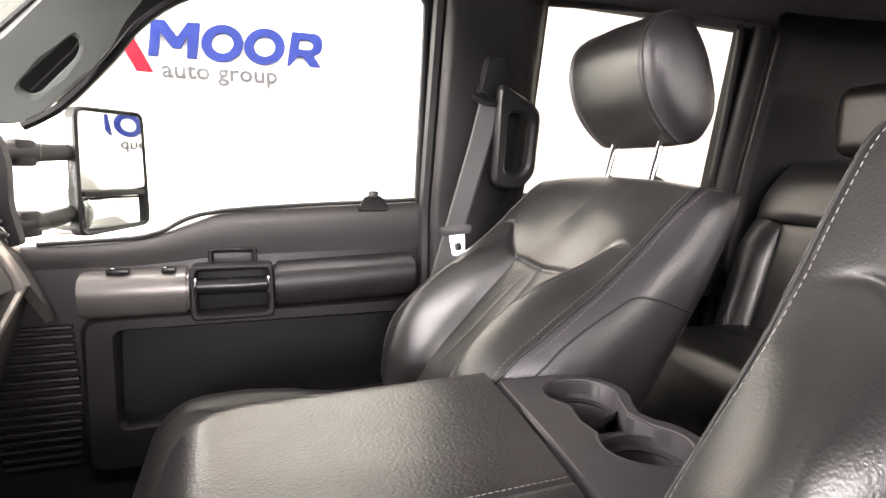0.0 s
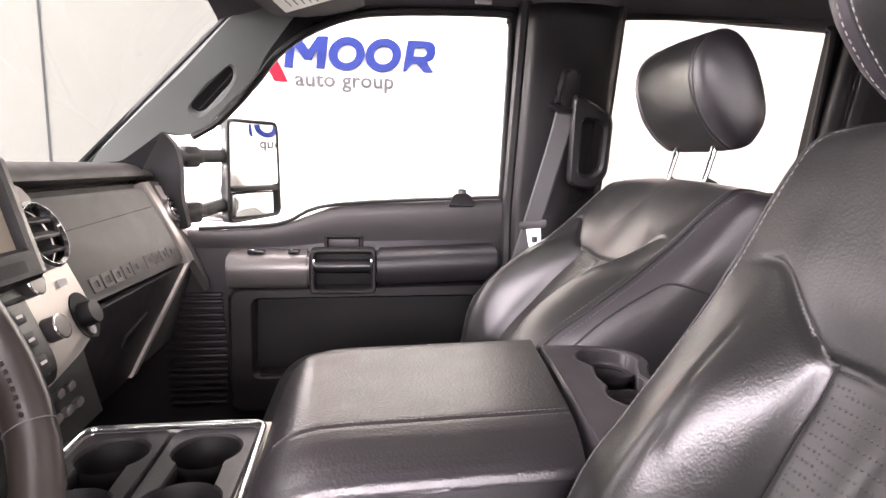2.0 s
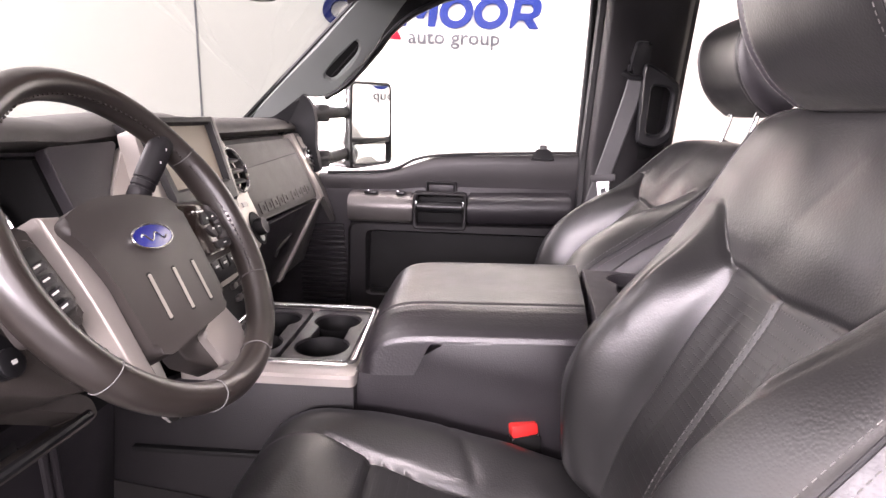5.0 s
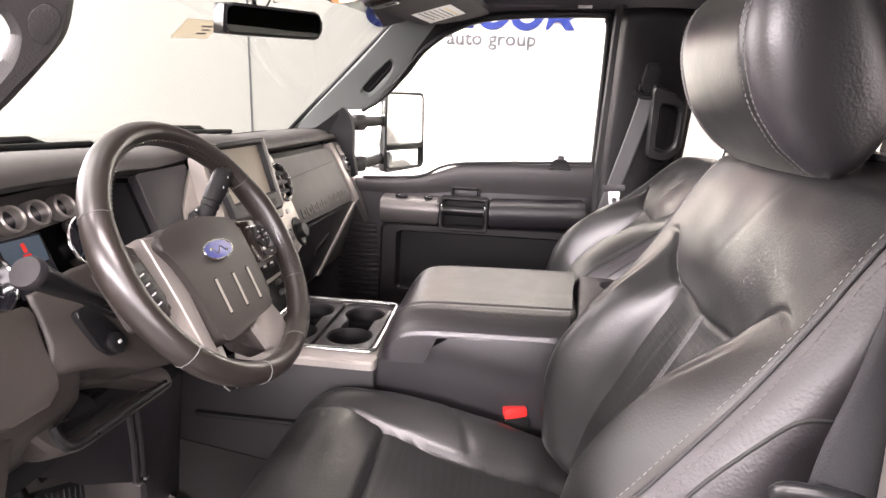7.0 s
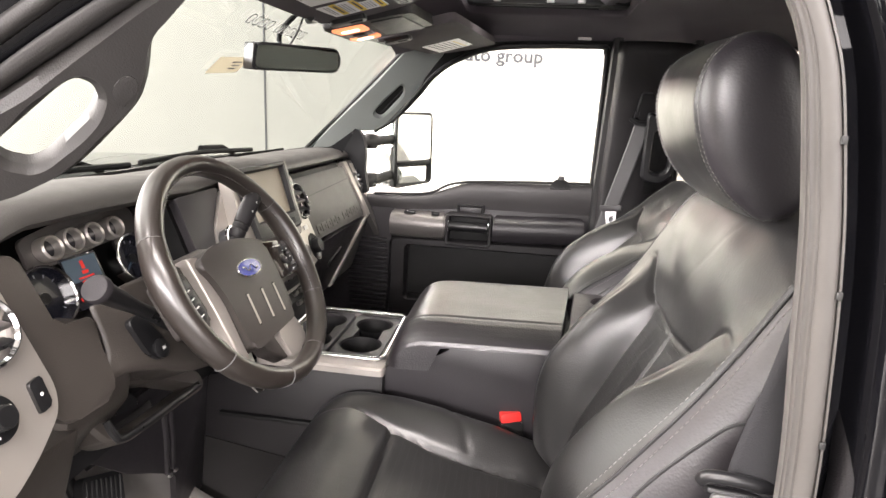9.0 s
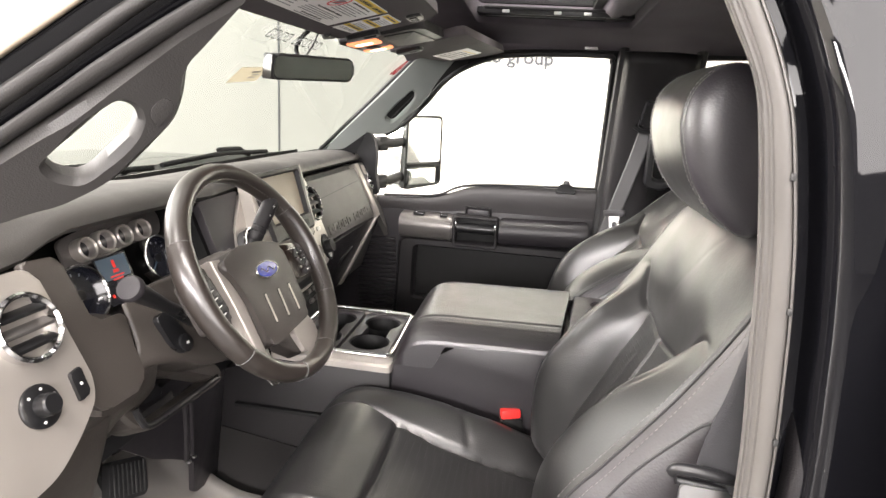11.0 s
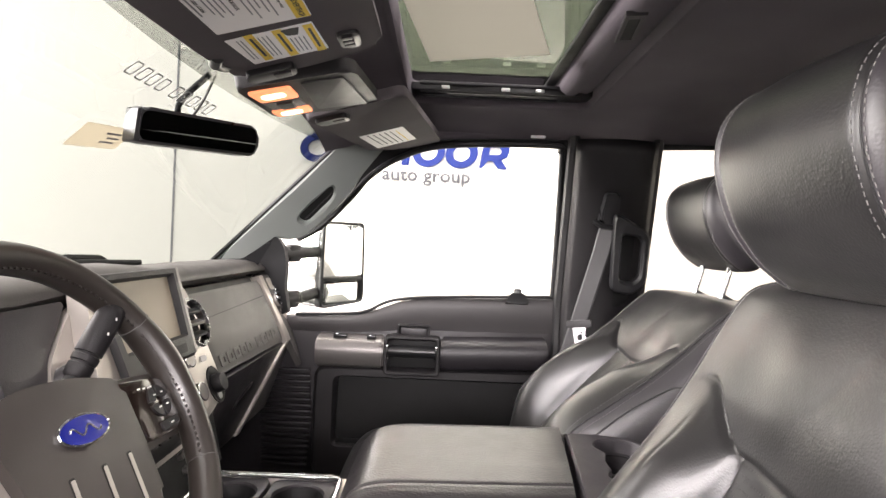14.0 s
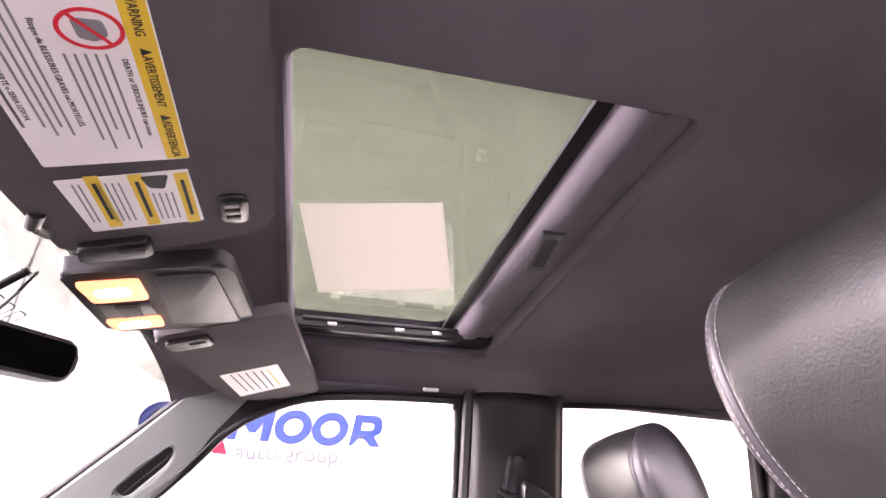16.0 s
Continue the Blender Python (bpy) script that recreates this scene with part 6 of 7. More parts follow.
    for i in range(8):
        yy, zz = 0.030 + (i % 4) * 0.027, 1.213 - (i // 4) * 0.022
        dslab("toggle", [(yy, zz), (yy + 0.018, zz + 0.002), (yy + 0.018, zz + 0.011), (yy, zz + 0.009)], 0.010, GUNMETAL, shelf, "", -0.010, bevel=0.002, r=0.003)
    air_vent(0.180, 1.402, 0.048, d, off=0.012)
    air_vent(-0.168, 1.375, 0.034, d, off=0.012)
    knob("tuning_knob", 0.111, 1.350, 0.0170, d, GUNMETAL, 0.020, 0.008)
    knob("tuning_knob", 0.116, 1.291, 0.0165, d, GUNMETAL, 0.020, 0.008)
    knob("tuning_knob", -0.120, 1.335, 0.0165, d, GUNMETAL, 0.020, 0.008)
    k = knob("selector_knob", 0.206, 1.288, 0.0185, d, PLASTIC_SMOOTH, 0.018, 0.009, ring=False)
    dslab("selector_plate", circle(0.208, 1.287, 0.030, sq=1.2), 0.002, PLASTIC_MATT, d, "", 0.0078)
    dslab("chrome_arc", circle(0.206, 1.268, 0.009), 0.004, STEEL, d, "", 0.0078)
    dslab("switch_plate", [(0.182, 1.333), (0.205, 1.333), (0.205, 1.343), (0.182, 1.343)], 0.003, WHITE_MARK, d, "pale rectangular switch", 0.0078, r=0.002)
    # instrument cluster
    deep = -0.080
    dslab("cluster_bezel", [(-0.66, 1.462), (-0.604, 1.458), (-0.594, 1.366), (-0.536, 1.362), (-0.546, 1.325), (-0.548, 1.28), (-0.562, 1.260), (-0.634, 1.262), (-0.66, 1.29)], 0.010, DASH_LOWER, d, "black instrument surround", 0.0, bevel=0.004, r=0.012)
    dslab("gauge_panel", [(-0.515, 1.432), (-0.36, 1.444), (-0.29, 1.446), (-0.275, 1.480), (-0.300, 1.494), (-0.44, 1.489), (-0.515, 1.477)], 0.006, GUNMETAL, d, "satin grey gauge strip", deep, bevel=0.002, r=0.012)
    for yy, zz in ((-0.480, 1.457), (-0.4385, 1.460), (-0.3965, 1.4605), (-0.3495, 1.4615)):
        g2 = dslab("small_gauge", circle(yy, zz, 0.0185), 0.022, SILVER, d, "small round gauge in a silver pod", deep + 0.003, hole=circle(yy, zz, 0.0142), bevel=0.0025)
        dslab("gauge_face", circle(yy, zz, 0.0146), 0.002, GAUGE, g2, "", deep + 0.007)
        dslab("needle", [(yy - 0.0005, zz - 0.004), (yy + 0.0005, zz - 0.004), (yy - 0.0055, zz + 0.006), (yy - 0.0062, zz + 0.0055)], 0.001, THREAD, g2, "", deep + 0.0092)
    for yy, z3, rr in ((-0.515, 1.398, 0.046), (-0.328, 1.408, 0.042)):
        g3 = dslab("dial", circle(yy, z3, rr), 0.020, CHROME, d, "large round dial with chrome rim", deep, hole=circle(yy, z3, rr * 0.92), bevel=0.003)
        dslab("dial_face", circle(yy, z3, rr * 0.93), 0.002, GAUGE, g3, "", deep + 0.005)
        for i in range(11):
            t = math.radians(220 - i * 26)
            a, b = rr * 0.66, rr * 0.76
            pts = [(yy + a * math.cos(t) - 0.0007, z3 + a * math.sin(t) / 1.077), (yy + a * math.cos(t) + 0.0007, z3 + a * math.sin(t) / 1.077), (yy + b * math.cos(t) + 0.0008, z3 + b * math.sin(t) / 1.077), (yy + b * math.cos(t) - 0.0008, z3 + b * math.sin(t) / 1.077)]
            dslab("dial_mark", pts, 0.0008, GREY_MARK, g3, "", deep + 0.0072)
        dslab("needle", [(yy - 0.0012, z3), (yy + 0.0012, z3), (yy - 0.020, z3 - 0.017), (yy - 0.022, z3 - 0.016)], 0.001, LED_BLUE, g3, "", deep + 0.0085)
        dslab("hub", circle(yy, z3, 0.008), 0.004, PLASTIC_SMOOTH, g3, "", deep + 0.0078)
    disp = dslab("display", [(-0.470, 1.365), (-0.400, 1.365), (-0.400, 1.438), (-0.470, 1.439)], 0.003, GAUGE, d, "dark driver display with red warnings", deep + 0.008, r=0.004)
    dslab("display_glow", [(-0.467, 1.402), (-0.405, 1.402), (-0.403, 1.435), (-0.467, 1.436)], 0.0005, LED_BLUE, disp, "", deep + 0.0112)
    for a, b, zz, h in ((-0.437, -0.431, 1.418, 0.012), (-0.440, -0.428, 1.411, 0.005), (-0.450, -0.420, 1.405, 0.0025), (-0.446, -0.424, 1.400, 0.0025), (-0.462, -0.457, 1.376, 0.005), (-0.448, -0.444, 1.376, 0.003)):
        dslab("warning_mark", [(a, zz), (b, zz), (b, zz + h), (a, zz + h)], 0.0005, LED_RED, disp, "", deep + 0.0118)
    # near end panel
    dslab("near_end_panel", [(-0.81, 1.455), (-0.652, 1.455), (-0.644, 1.38), (-0.638, 1.31), (-0.648, 1.284), (-0.688, 1.257), (-0.735, 1.234), (-0.81, 1.228)], 0.018, SILVER, d, "satin silver end panel with vent and lamp switch", 0.0, bevel=0.006, r=0.02)
    air_vent(-0.697, 1.393, 0.042, d, off=0.016)
    lamp = turned("lamp_switch", [(0.026, 0), (0.026, 0.004), (0.024, 0.006), (0.014, 0.007), (0.013, 0.020), (0.011, 0.022), (0.001, 0.022)], PLASTIC_SMOOTH, dpose(-0.719, 1.311, 0.017), d, "black round lamp switch", seg=32)
    for a in (20, 75, 130, 250):
        t = math.radians(a)
        dslab("switch_mark", circle(-0.719 + 0.0195 * math.cos(t), 1.311 + 0.018 * math.sin(t), 0.0018, 8), 0.0006, WHITE_MARK, lamp, "", 0.0235)
    dslab("dimmer_switch", [(-0.672, 1.292), (-0.654, 1.296), (-0.653, 1.330), (-0.671, 1.327)], 0.006, PLASTIC_SMOOTH, d, "small black dimmer switch", 0.017, bevel=0.002, r=0.004)
    dslab("dimmer_mark", circle(-0.662, 1.311, 0.0022, 8), 0.0006, WHITE_MARK, d, "", 0.0228)
    # knee panels
    extrude_profile("knee_panel", [(-0.90, 1.34), (-0.690, 1.345), (-0.655, 1.28), (-0.665, 1.23), (-0.74, 1.14), (-0.90, 1.10)], -0.62, -0.50, DASH_LOWER, d, bevel=0.01)
    extrude_profile("knee_panel", [(-0.90, 1.34), (-0.690, 1.345), (-0.665, 1.27), (-0.69, 1.20), (-0.76, 1.12), (-0.90, 1.10)], -0.30, -0.17, DASH_LOWER, d, bevel=0.01)
    extrude_profile("near_lower_panel", [(-0.90, 1.24), (-0.655, 1.245), (-0.70, 1.10), (-0.80, 0.98), (-0.90, 0.96)], -0.80, -0.60, DASH_LOWER, d, bevel=0.012)
    # column cover with the open tray let into it
    cover = [(-0.572, 1.250), (-0.53, 1.262), (-0.47, 1.272), (-0.38, 1.250), (-0.315, 1.198), (-0.316, 1.175), (-0.34, 1.173), (-0.42, 1.177), (-0.515, 1.182), (-0.548, 1.198)]
    mouth = [(-0.524, 1.234), (-0.494, 1.247), (-0.470, 1.247), (-0.407, 1.225), (-0.340, 1.185), (-0.418, 1.188), (-0.516, 1.193), (-0.534, 1.208)]
    cy, cz = sum(p[0] for p in mouth) / len(mouth), sum(p[1] for p in mouth) / len(mouth)
    cover, mouth = ([tuple(p) for p in rounded([Vector(q) for q in o], r, 4)] for o, r in ((cover, 0.02), (mouth, 0.010)))
    angles = sorted({math.atan2(p[1] - cz, p[0] - cy) for p in cover + mouth} | set(np.linspace(-math.pi, math.pi, 48, endpoint=False).tolist()))
    dslab("tray_surround", radial(cover, (cy, cz), angles), 0.045, DASH_LOWER, d, "brown-grey panel below the column", -0.092, hole=radial(mouth, (cy, cz), angles), bevel=0.006)
    tray = dslab("lower_tray", [(cy - 0.11, cz - 0.05), (cy + 0.10, cz - 0.05), (cy + 0.10, cz + 0.05), (cy - 0.11, cz + 0.05)], 0.004, PLASTIC_SMOOTH, d, "black open tray", -0.130)
    dslab("tray_rib", [(cy - 0.035, cz - 0.03), (cy - 0.026, cz - 0.03), (cy - 0.020, cz + 0.03), (cy - 0.029, cz + 0.03)], 0.040, PLASTIC_SMOOTH, tray, "", -0.127, bevel=0.004)
    dslab("tray_cup", [(cy - 0.010, cz - 0.006), (cy + 0.050, cz - 0.016), (cy + 0.040, cz + 0.014), (cy + 0.0, cz + 0.020)], 0.030, PLASTIC_SMOOTH, tray, "", -0.127, bevel=0.005, r=0.010)
    lip = [(-0.536, 1.226), (-0.534, 1.206), (-0.517, 1.192), (-0.418, 1.187), (-0.336, 1.184)]
    tube("tray_lip", smooth_path([dface(y, z) + Vector((0.928, 0, 0.371)) * -0.046 for y, z in lip], 5), 0.006, PLASTIC_SMOOTH, d, "black lip of the tray", seg=8)

    # lower column shroud: a rounded housing that stands out of the panel and rolls under at its foot
    def shroud(u, v):
        left = curve([(1.150, -0.590), (1.268, -0.563), (1.279, -0.556), (1.307, -0.541), (1.334, -0.536), (1.40, -0.533)], 1.395 - 0.125 * min(v, 0.8) / 0.8)
        y = left + (-0.20 - left) * u
        foot = curve([(-0.58, 1.262), (-0.563, 1.268), (-0.53, 1.277), (-0.47, 1.258), (-0.43, 1.236), (-0.388, 1.222), (-0.33, 1.214), (-0.20, 1.214)], y)
        off = curve([(-0.60, -0.010), (-0.560, -0.004), (-0.545, 0.002), (-0.525, 0.009), (-0.49, 0.016), (-0.46, 0.020), (-0.40, 0.025), (-0.30, 0.025), (-0.23, 0.010), (-0.20, -0.02)], y)
        top = 1.372 + 0.010 * step(-0.53, -0.47, y)
        w = min(v / 0.8, 1.0)
        z = top + (foot - top) * w
        roll = max(0.0, (v - 0.72) / 0.28)
        return dface(y, z) + Vector((0.928, 0, 0.371)) * (off - 0.085 * roll ** 2)
    sheet("column_shroud", shroud, 44, 30, DASH_LOWER, d, "brown-grey lower shroud of the steering column", 0.003)
    dslab("tilt_track", [(-0.502, 1.337), (-0.473, 1.339), (-0.448, 1.288), (-0.452, 1.272), (-0.476, 1.270), (-0.491, 1.287)], 0.010, PLASTIC_SMOOTH, d, "black plastic strip on the column", 0.0135, bevel=0.002, r=0.010)
    pc = dface(-0.466, 1.284) + Vector((0.928, 0, 0.371)) * 0.0235
    sw = turned("round_switch", [(0.0145, 0), (0.0145, 0.004), (0.012, 0.006), (0.002, 0.006)], PLASTIC_SMOOTH, basis(pc, (0, 1, 0), (-0.4, 0, 1)), d, seg=24)
    dslab("switch_mark", [(-0.469, 1.282), (-0.463, 1.282), (-0.463, 1.286), (-0.469, 1.286)], 0.0005, WHITE_MARK, sw, "", 0.0296)
    # panel beside the tunnel with its moulded ribs and two clips
    wing = [(-0.52, 1.170), (-0.17, 1.170), (-0.17, 0.83), (-0.265, 0.85), (-0.275, 0.945), (-0.30, 0.957), (-0.36, 1.000), (-0.415, 1.037), (-0.483, 1.100), (-0.52, 1.130)]
    wm = basis((-0.865, 0, 0), (0, 1, 0), (0.10, 0, 1))
    slab("tunnel_panel", wing, 0.012, PLASTIC_GREY, d, wm, "dark grey plastic panel beside the tunnel", bevel=0.003, r=0.012)
    for y0 in (-0.326, -0.308):
        tube("tunnel_rib", [wm @ Vector((y0, 1.13, 0.013)), wm @ Vector((y0 + 0.016, 1.03, 0.013)), wm @ Vector((y0 + 0.022, 0.962, 0.013))], 0.006, PLASTIC_GREY, d, seg=8)
        box("rib_clip", wm @ Vector((y0 + 0.022, 0.958, 0.020)), (0.006, 0.008, 0.005), STEEL, d, bevel=0.001)


def steering_wheel():
    C = Vector((-0.552, -0.368, 1.395))
    t, y = radians(31), radians(-1.5)
    n = Vector((math.cos(t) * math.cos(y), math.cos(t) * math.sin(y), math.sin(t)))
    u = Vector((-math.sin(y), math.cos(y), 0))
    m = basis(C, u, n.cross(u))
    w = root("steering_wheel", "black leather steering wheel with silver spokes and a blue oval badge", "steering wheel", C)
    R = 0.179
    rim = []
    N = 96
    verts, faces = [], []
    seg = 18
    for i in range(N):
        a = 2 * math.pi * i / N
        fat = 0.0168 + 0.0022 * (math.exp(-((abs(((a - math.pi / 2 + math.pi) % (2 * math.pi)) - math.pi) - math.radians(78)) / 0.22) ** 2))
        ndeg = math.degrees(a) % 360
        g = 1.0
        for s in (28, 152, 212, 328, 252, 288):
            dd = abs((ndeg - s + 180) % 360 - 180)
            g -= 0.06 * math.exp(-(dd / 1.6) ** 2)
        for k in range(seg):
            b = 2 * math.pi * k / seg
            rr = R + fat * g * math.cos(b) * 0.92
            verts.append(m @ Vector((rr * math.cos(a), rr * math.sin(a), fat * g * 1.12 * math.sin(b))))
    for i in range(N):
        for k in range(seg):
            j, l = (i + 1) % N, (k + 1) % seg
            faces.append((i * seg + k, i * seg + l, j * seg + l, j * seg + k))
    rm = link("rim", verts, faces, LEATHER_WHEEL, w, "worn black leather rim", True, 80)
    for lo, hi in ((-30, 26), (154, 210), (30, 150)):
        pts = [m @ Vector(((R - 0.0148) * math.cos(a), (R - 0.0148) * math.sin(a), 0.008)) for a in np.radians(np.linspace(lo, hi, 40))]
        nor = [m.to_3x3() @ Vector((-math.cos(a), -math.sin(a), 0.5)) for a in np.radians(np.linspace(lo, hi, 40))]
        stitches("stitching", pts, nor, rm, length=0.0035, gap=0.0035, wide=0.0014, mat=LEATHER_WHEEL)
    for a in (28, 152, 212, 328, 252, 288):
        c, s = math.cos(math.radians(a)), math.sin(math.radians(a))
        ring = [m @ Vector(((R + 0.0158 * math.cos(b)) * c, (R + 0.0158 * math.cos(b)) * s, 0.0189 * math.sin(b))) for b in np.linspace(0, 2 * math.pi, 20, endpoint=False)]
        tube("seam", ring, 0.0006, THREAD_DIM, rm, seg=5, closed=True)
    # hub pad: a shield with three inlaid bars and the oval badge
    pad = [(-0.106, 0.036), (-0.078, 0.047), (-0.046, 0.053), (0.012, 0.049), (0.068, 0.034), (0.078, 0.022), (0.071, -0.030), (0.058, -0.096), (0.044, -0.107), (-0.078, -0.113), (-0.094, -0.103), (-0.086, -0.030), (-0.092, 0.010)]
    p = slab("hub_pad", pad, 0.046, HUB_GREY, w, m @ Matrix.Translation((0, 0, -0.040)), "dark brown-grey hub pad", bevel=0.007, r=0.020)
    slab("pad_skirt", [(x * 0.985, y * 0.985 - 0.001) for x, y in pad], 0.030, PLASTIC_SMOOTH, w, m @ Matrix.Translation((0, 0, -0.048)), bevel=0.004, r=0.014)
    for (x0, y0), (x1, y1) in (((-0.0410, -0.035), (-0.0490, -0.083)), ((0.0000, -0.039), (-0.0090, -0.086)), ((0.0370, -0.041), (0.0286, -0.088))):
        slab("pad_bar", [(x1 - 0.0021, y1), (x1 + 0.0021, y1), (x0 + 0.0021, y0), (x0 - 0.0021, y0)], 0.0022, SILVER, p, m @ Matrix.Translation((0, 0, 0.0052)), r=0.0012)
        slab("bar_recess", [(x1 - 0.0036, y1 - 0.002), (x1 + 0.0036, y1 - 0.002), (x0 + 0.0036, y0 + 0.002), (x0 - 0.0036, y0 + 0.002)], 0.0006, PLASTIC_MATT, p, m @ Matrix.Translation((0, 0, 0.0058)), r=0.002)
    turn = Matrix.Rotation(radians(-4), 4, "Z")
    oval = [(0.0335 * math.cos(a), 0.0150 * math.sin(a)) for a in np.linspace(0, 2 * math.pi, 48, endpoint=False)]
    inner = [(0.0310 * math.cos(a), 0.0126 * math.sin(a)) for a in np.linspace(0, 2 * math.pi, 48, endpoint=False)]
    bpose = m @ Matrix.Translation((-0.003, -0.001, 0.0055)) @ turn
    slab("badge_rim", oval, 0.0045, CHROME, p, bpose, hole=inner, bevel=0.001)
    slab("badge", inner, 0.0036, BLUE_BADGE, p, bpose, "deep blue oval badge")
    tube("badge_stroke", [bpose @ Vector((x, 0.004 * math.sin(x * 300) - 0.0005, 0.0038)) for x in np.linspace(-0.020, 0.020, 40)], 0.0010, CHROME, p, seg=6)
    # left: a long silver spoke between the pad and the switch pod; right: a glossy pod and a short silver spoke below
    slab("silver_spoke", [(-0.111, 0.050), (-0.085, 0.046), (-0.087, -0.034), (-0.098, -0.130), (-0.120, -0.116), (-0.110, -0.034)], 0.022, SILVER, w, m @ Matrix.Translation((0, 0, -0.026)), "satin silver spoke", bevel=0.004)
    slab("spoke_edge", [(-0.0855, 0.046), (-0.0815, 0.045), (-0.0835, -0.034), (-0.0945, -0.132), (-0.0985, -0.130), (-0.0875, -0.034)], 0.018, CHROME, w, m @ Matrix.Translation((0, 0, -0.026)), "thin bright edge of the spoke", bevel=0.001)
    slab("silver_spoke", [(0.016, -0.118), (0.080, -0.098), (0.094, -0.142), (0.064, -0.168), (0.022, -0.162)], 0.018, SILVER, w, m @ Matrix.Translation((0, 0, -0.036)), "satin silver short spoke", bevel=0.005, r=0.006)
    slab("lower_cover", [(-0.022, -0.108), (0.030, -0.105), (0.030, -0.162), (0.014, -0.158), (-0.018, -0.130)], 0.024, HUB_GREY, w, m @ Matrix.Translation((0, 0, -0.052)), bevel=0.003)
    for s in (-1, 1):
        arm = [(0.072, 0.036), (0.166, 0.024), (0.172, -0.052), (0.078, -0.052)] if s > 0 else [(-0.172, 0.034), (-0.120, 0.050), (-0.118, -0.048), (-0.172, -0.044)]
        slab("spoke", arm, 0.022, LEATHER_WHEEL if s > 0 else HUB_GREY, w, m @ Matrix.Translation((0, 0, -0.034)), bevel=0.006, r=0.008)
        pod_line = [(0.080, 0.028), (0.150, 0.017), (0.168, 0.006), (0.166, -0.036), (0.152, -0.047), (0.086, -0.044)] if s > 0 else [(-0.166, 0.026), (-0.130, 0.036), (-0.126, -0.036), (-0.150, -0.040), (-0.166, -0.030)]
        pod = slab("switch_pod", pod_line, 0.010, PIANO if s > 0 else HUB_GREY, w, m @ Matrix.Translation((0, 0, -0.0130)), "glossy brown-black switch pod" if s > 0 else "brown-grey switch pod", bevel=0.003, r=0.010)
        top = m @ Matrix.Translation((0, 0, -0.0028))
        if s > 0:
            for a0 in (8, 98, 188, 278):
                arc = [(0.134 + r * math.cos(t), -0.009 + r * math.sin(t)) for r, ts in ((0.0185, np.radians(np.linspace(a0, a0 + 74, 9))), (0.0065, np.radians(np.linspace(a0 + 74, a0, 9)))) for t in ts]
                slab("switch_key", arc, 0.0028, PLASTIC, pod, top, bevel=0.0007)
            for dx, dy, wd in ((0.104, 0.011, 0.006), (0.114, 0.0095, 0.004), (0.122, 0.0085, 0.008), (0.126, -0.002, 0.004), (0.141, -0.002, 0.004), (0.126, -0.017, 0.004), (0.141, -0.017, 0.004), (0.132, -0.0385, 0.006)):
                slab("switch_mark", [(dx, dy), (dx + wd, dy), (dx + wd, dy + 0.0018), (dx, dy + 0.0018)], 0.0006, WHITE_MARK, pod, m @ Matrix.Translation((0, 0, 0.0003)))
            slab("phone_switch", [(0.116, -0.032), (0.152, -0.032), (0.150, -0.041), (0.116, -0.042)], 0.0028, PLASTIC, pod, top, bevel=0.001, r=0.004)
        else:
            slab("key_plate", [(-0.161, 0.020), (-0.134, 0.028), (-0.131, -0.030), (-0.150, -0.034), (-0.161, -0.026)], 0.0016, PLASTIC_SMOOTH, pod, top, bevel=0.0006, r=0.008)
            for i in range(4):
                y0 = 0.013 - i * 0.0125
                slab("switch_key", [(-0.158, y0 - 0.004), (-0.136, y0), (-0.136, y0 - 0.009), (-0.158, y0 - 0.012)], 0.003, PLASTIC_GREY, pod, m @ Matrix.Translation((0, 0, -0.0014)), bevel=0.001, r=0.003)
                slab("switch_mark", [(-0.151, y0 - 0.0065), (-0.143, y0 - 0.005), (-0.143, y0 - 0.0032), (-0.151, y0 - 0.0047)], 0.0005, WHITE_MARK, pod, m @ Matrix.Translation((0, 0, 0.0016)))
    slab("column_bracket", [(-0.084, -0.104), (-0.036, -0.108), (-0.046, -0.150), (-0.056, -0.176), (-0.072, -0.172), (-0.084, -0.140)], 0.003, STEEL, w, m @ Matrix.Translation((0, 0, -0.044)), "pale metal bracket under the hub", r=0.003)
    # column with its shroud
    col = root("steering_column", "dark grey steering column with gear lever and stalk", "steering column", C - n * 0.12)
    axis = [C - n * 0.02, C - n * 0.06, C - n * 0.16, C - n * 0.28]
    tube("shroud", axis, [0.045, 0.062, 0.068, 0.070], DASH_LOWER, col, seg=20)
    base, tip = C - n * 0.085 + u * 0.055 + Vector((0, 0, 0.02)), Vector((-0.60, -0.232, 1.492))
    dirv = (tip - base).normalized()
    tube("gear_lever", [base, base.lerp(tip, 0.5)], 0.010, PLASTIC_MATT, col, seg=12)
    grip = [(0.40, 0.011), (0.42, 0.0135), (0.50, 0.0140), (0.505, 0.0128), (0.52, 0.0128), (0.525, 0.0142), (0.57, 0.0145), (0.575, 0.0130), (0.59, 0.0130), (0.595, 0.0148), (0.70, 0.0152), (0.90, 0.0150), (0.97, 0.0140), (1.0, 0.0095)]
    tube("lever_grip", [base.lerp(tip, k) for k, r in grip], [r for k, r in grip], PLASTIC, col, seg=16, flat=0.85)
    gb = base.lerp(tip, 0.78) + n * 0.0165
    for k in (-0.012, 0.006):
        box("lever_mark", gb + dirv * k, (0.0006, 0.0022, 0.003), WHITE_MARK, col, bevel=0)
    box("lever_boot", base, (0.05, 0.05, 0.06), RUBBER, col, bevel=0.016, seg=3)
    sb, st = C - n * 0.10 - u * 0.06 - Vector((0, 0, 0.03)), Vector((-0.632, -0.582, 1.418))
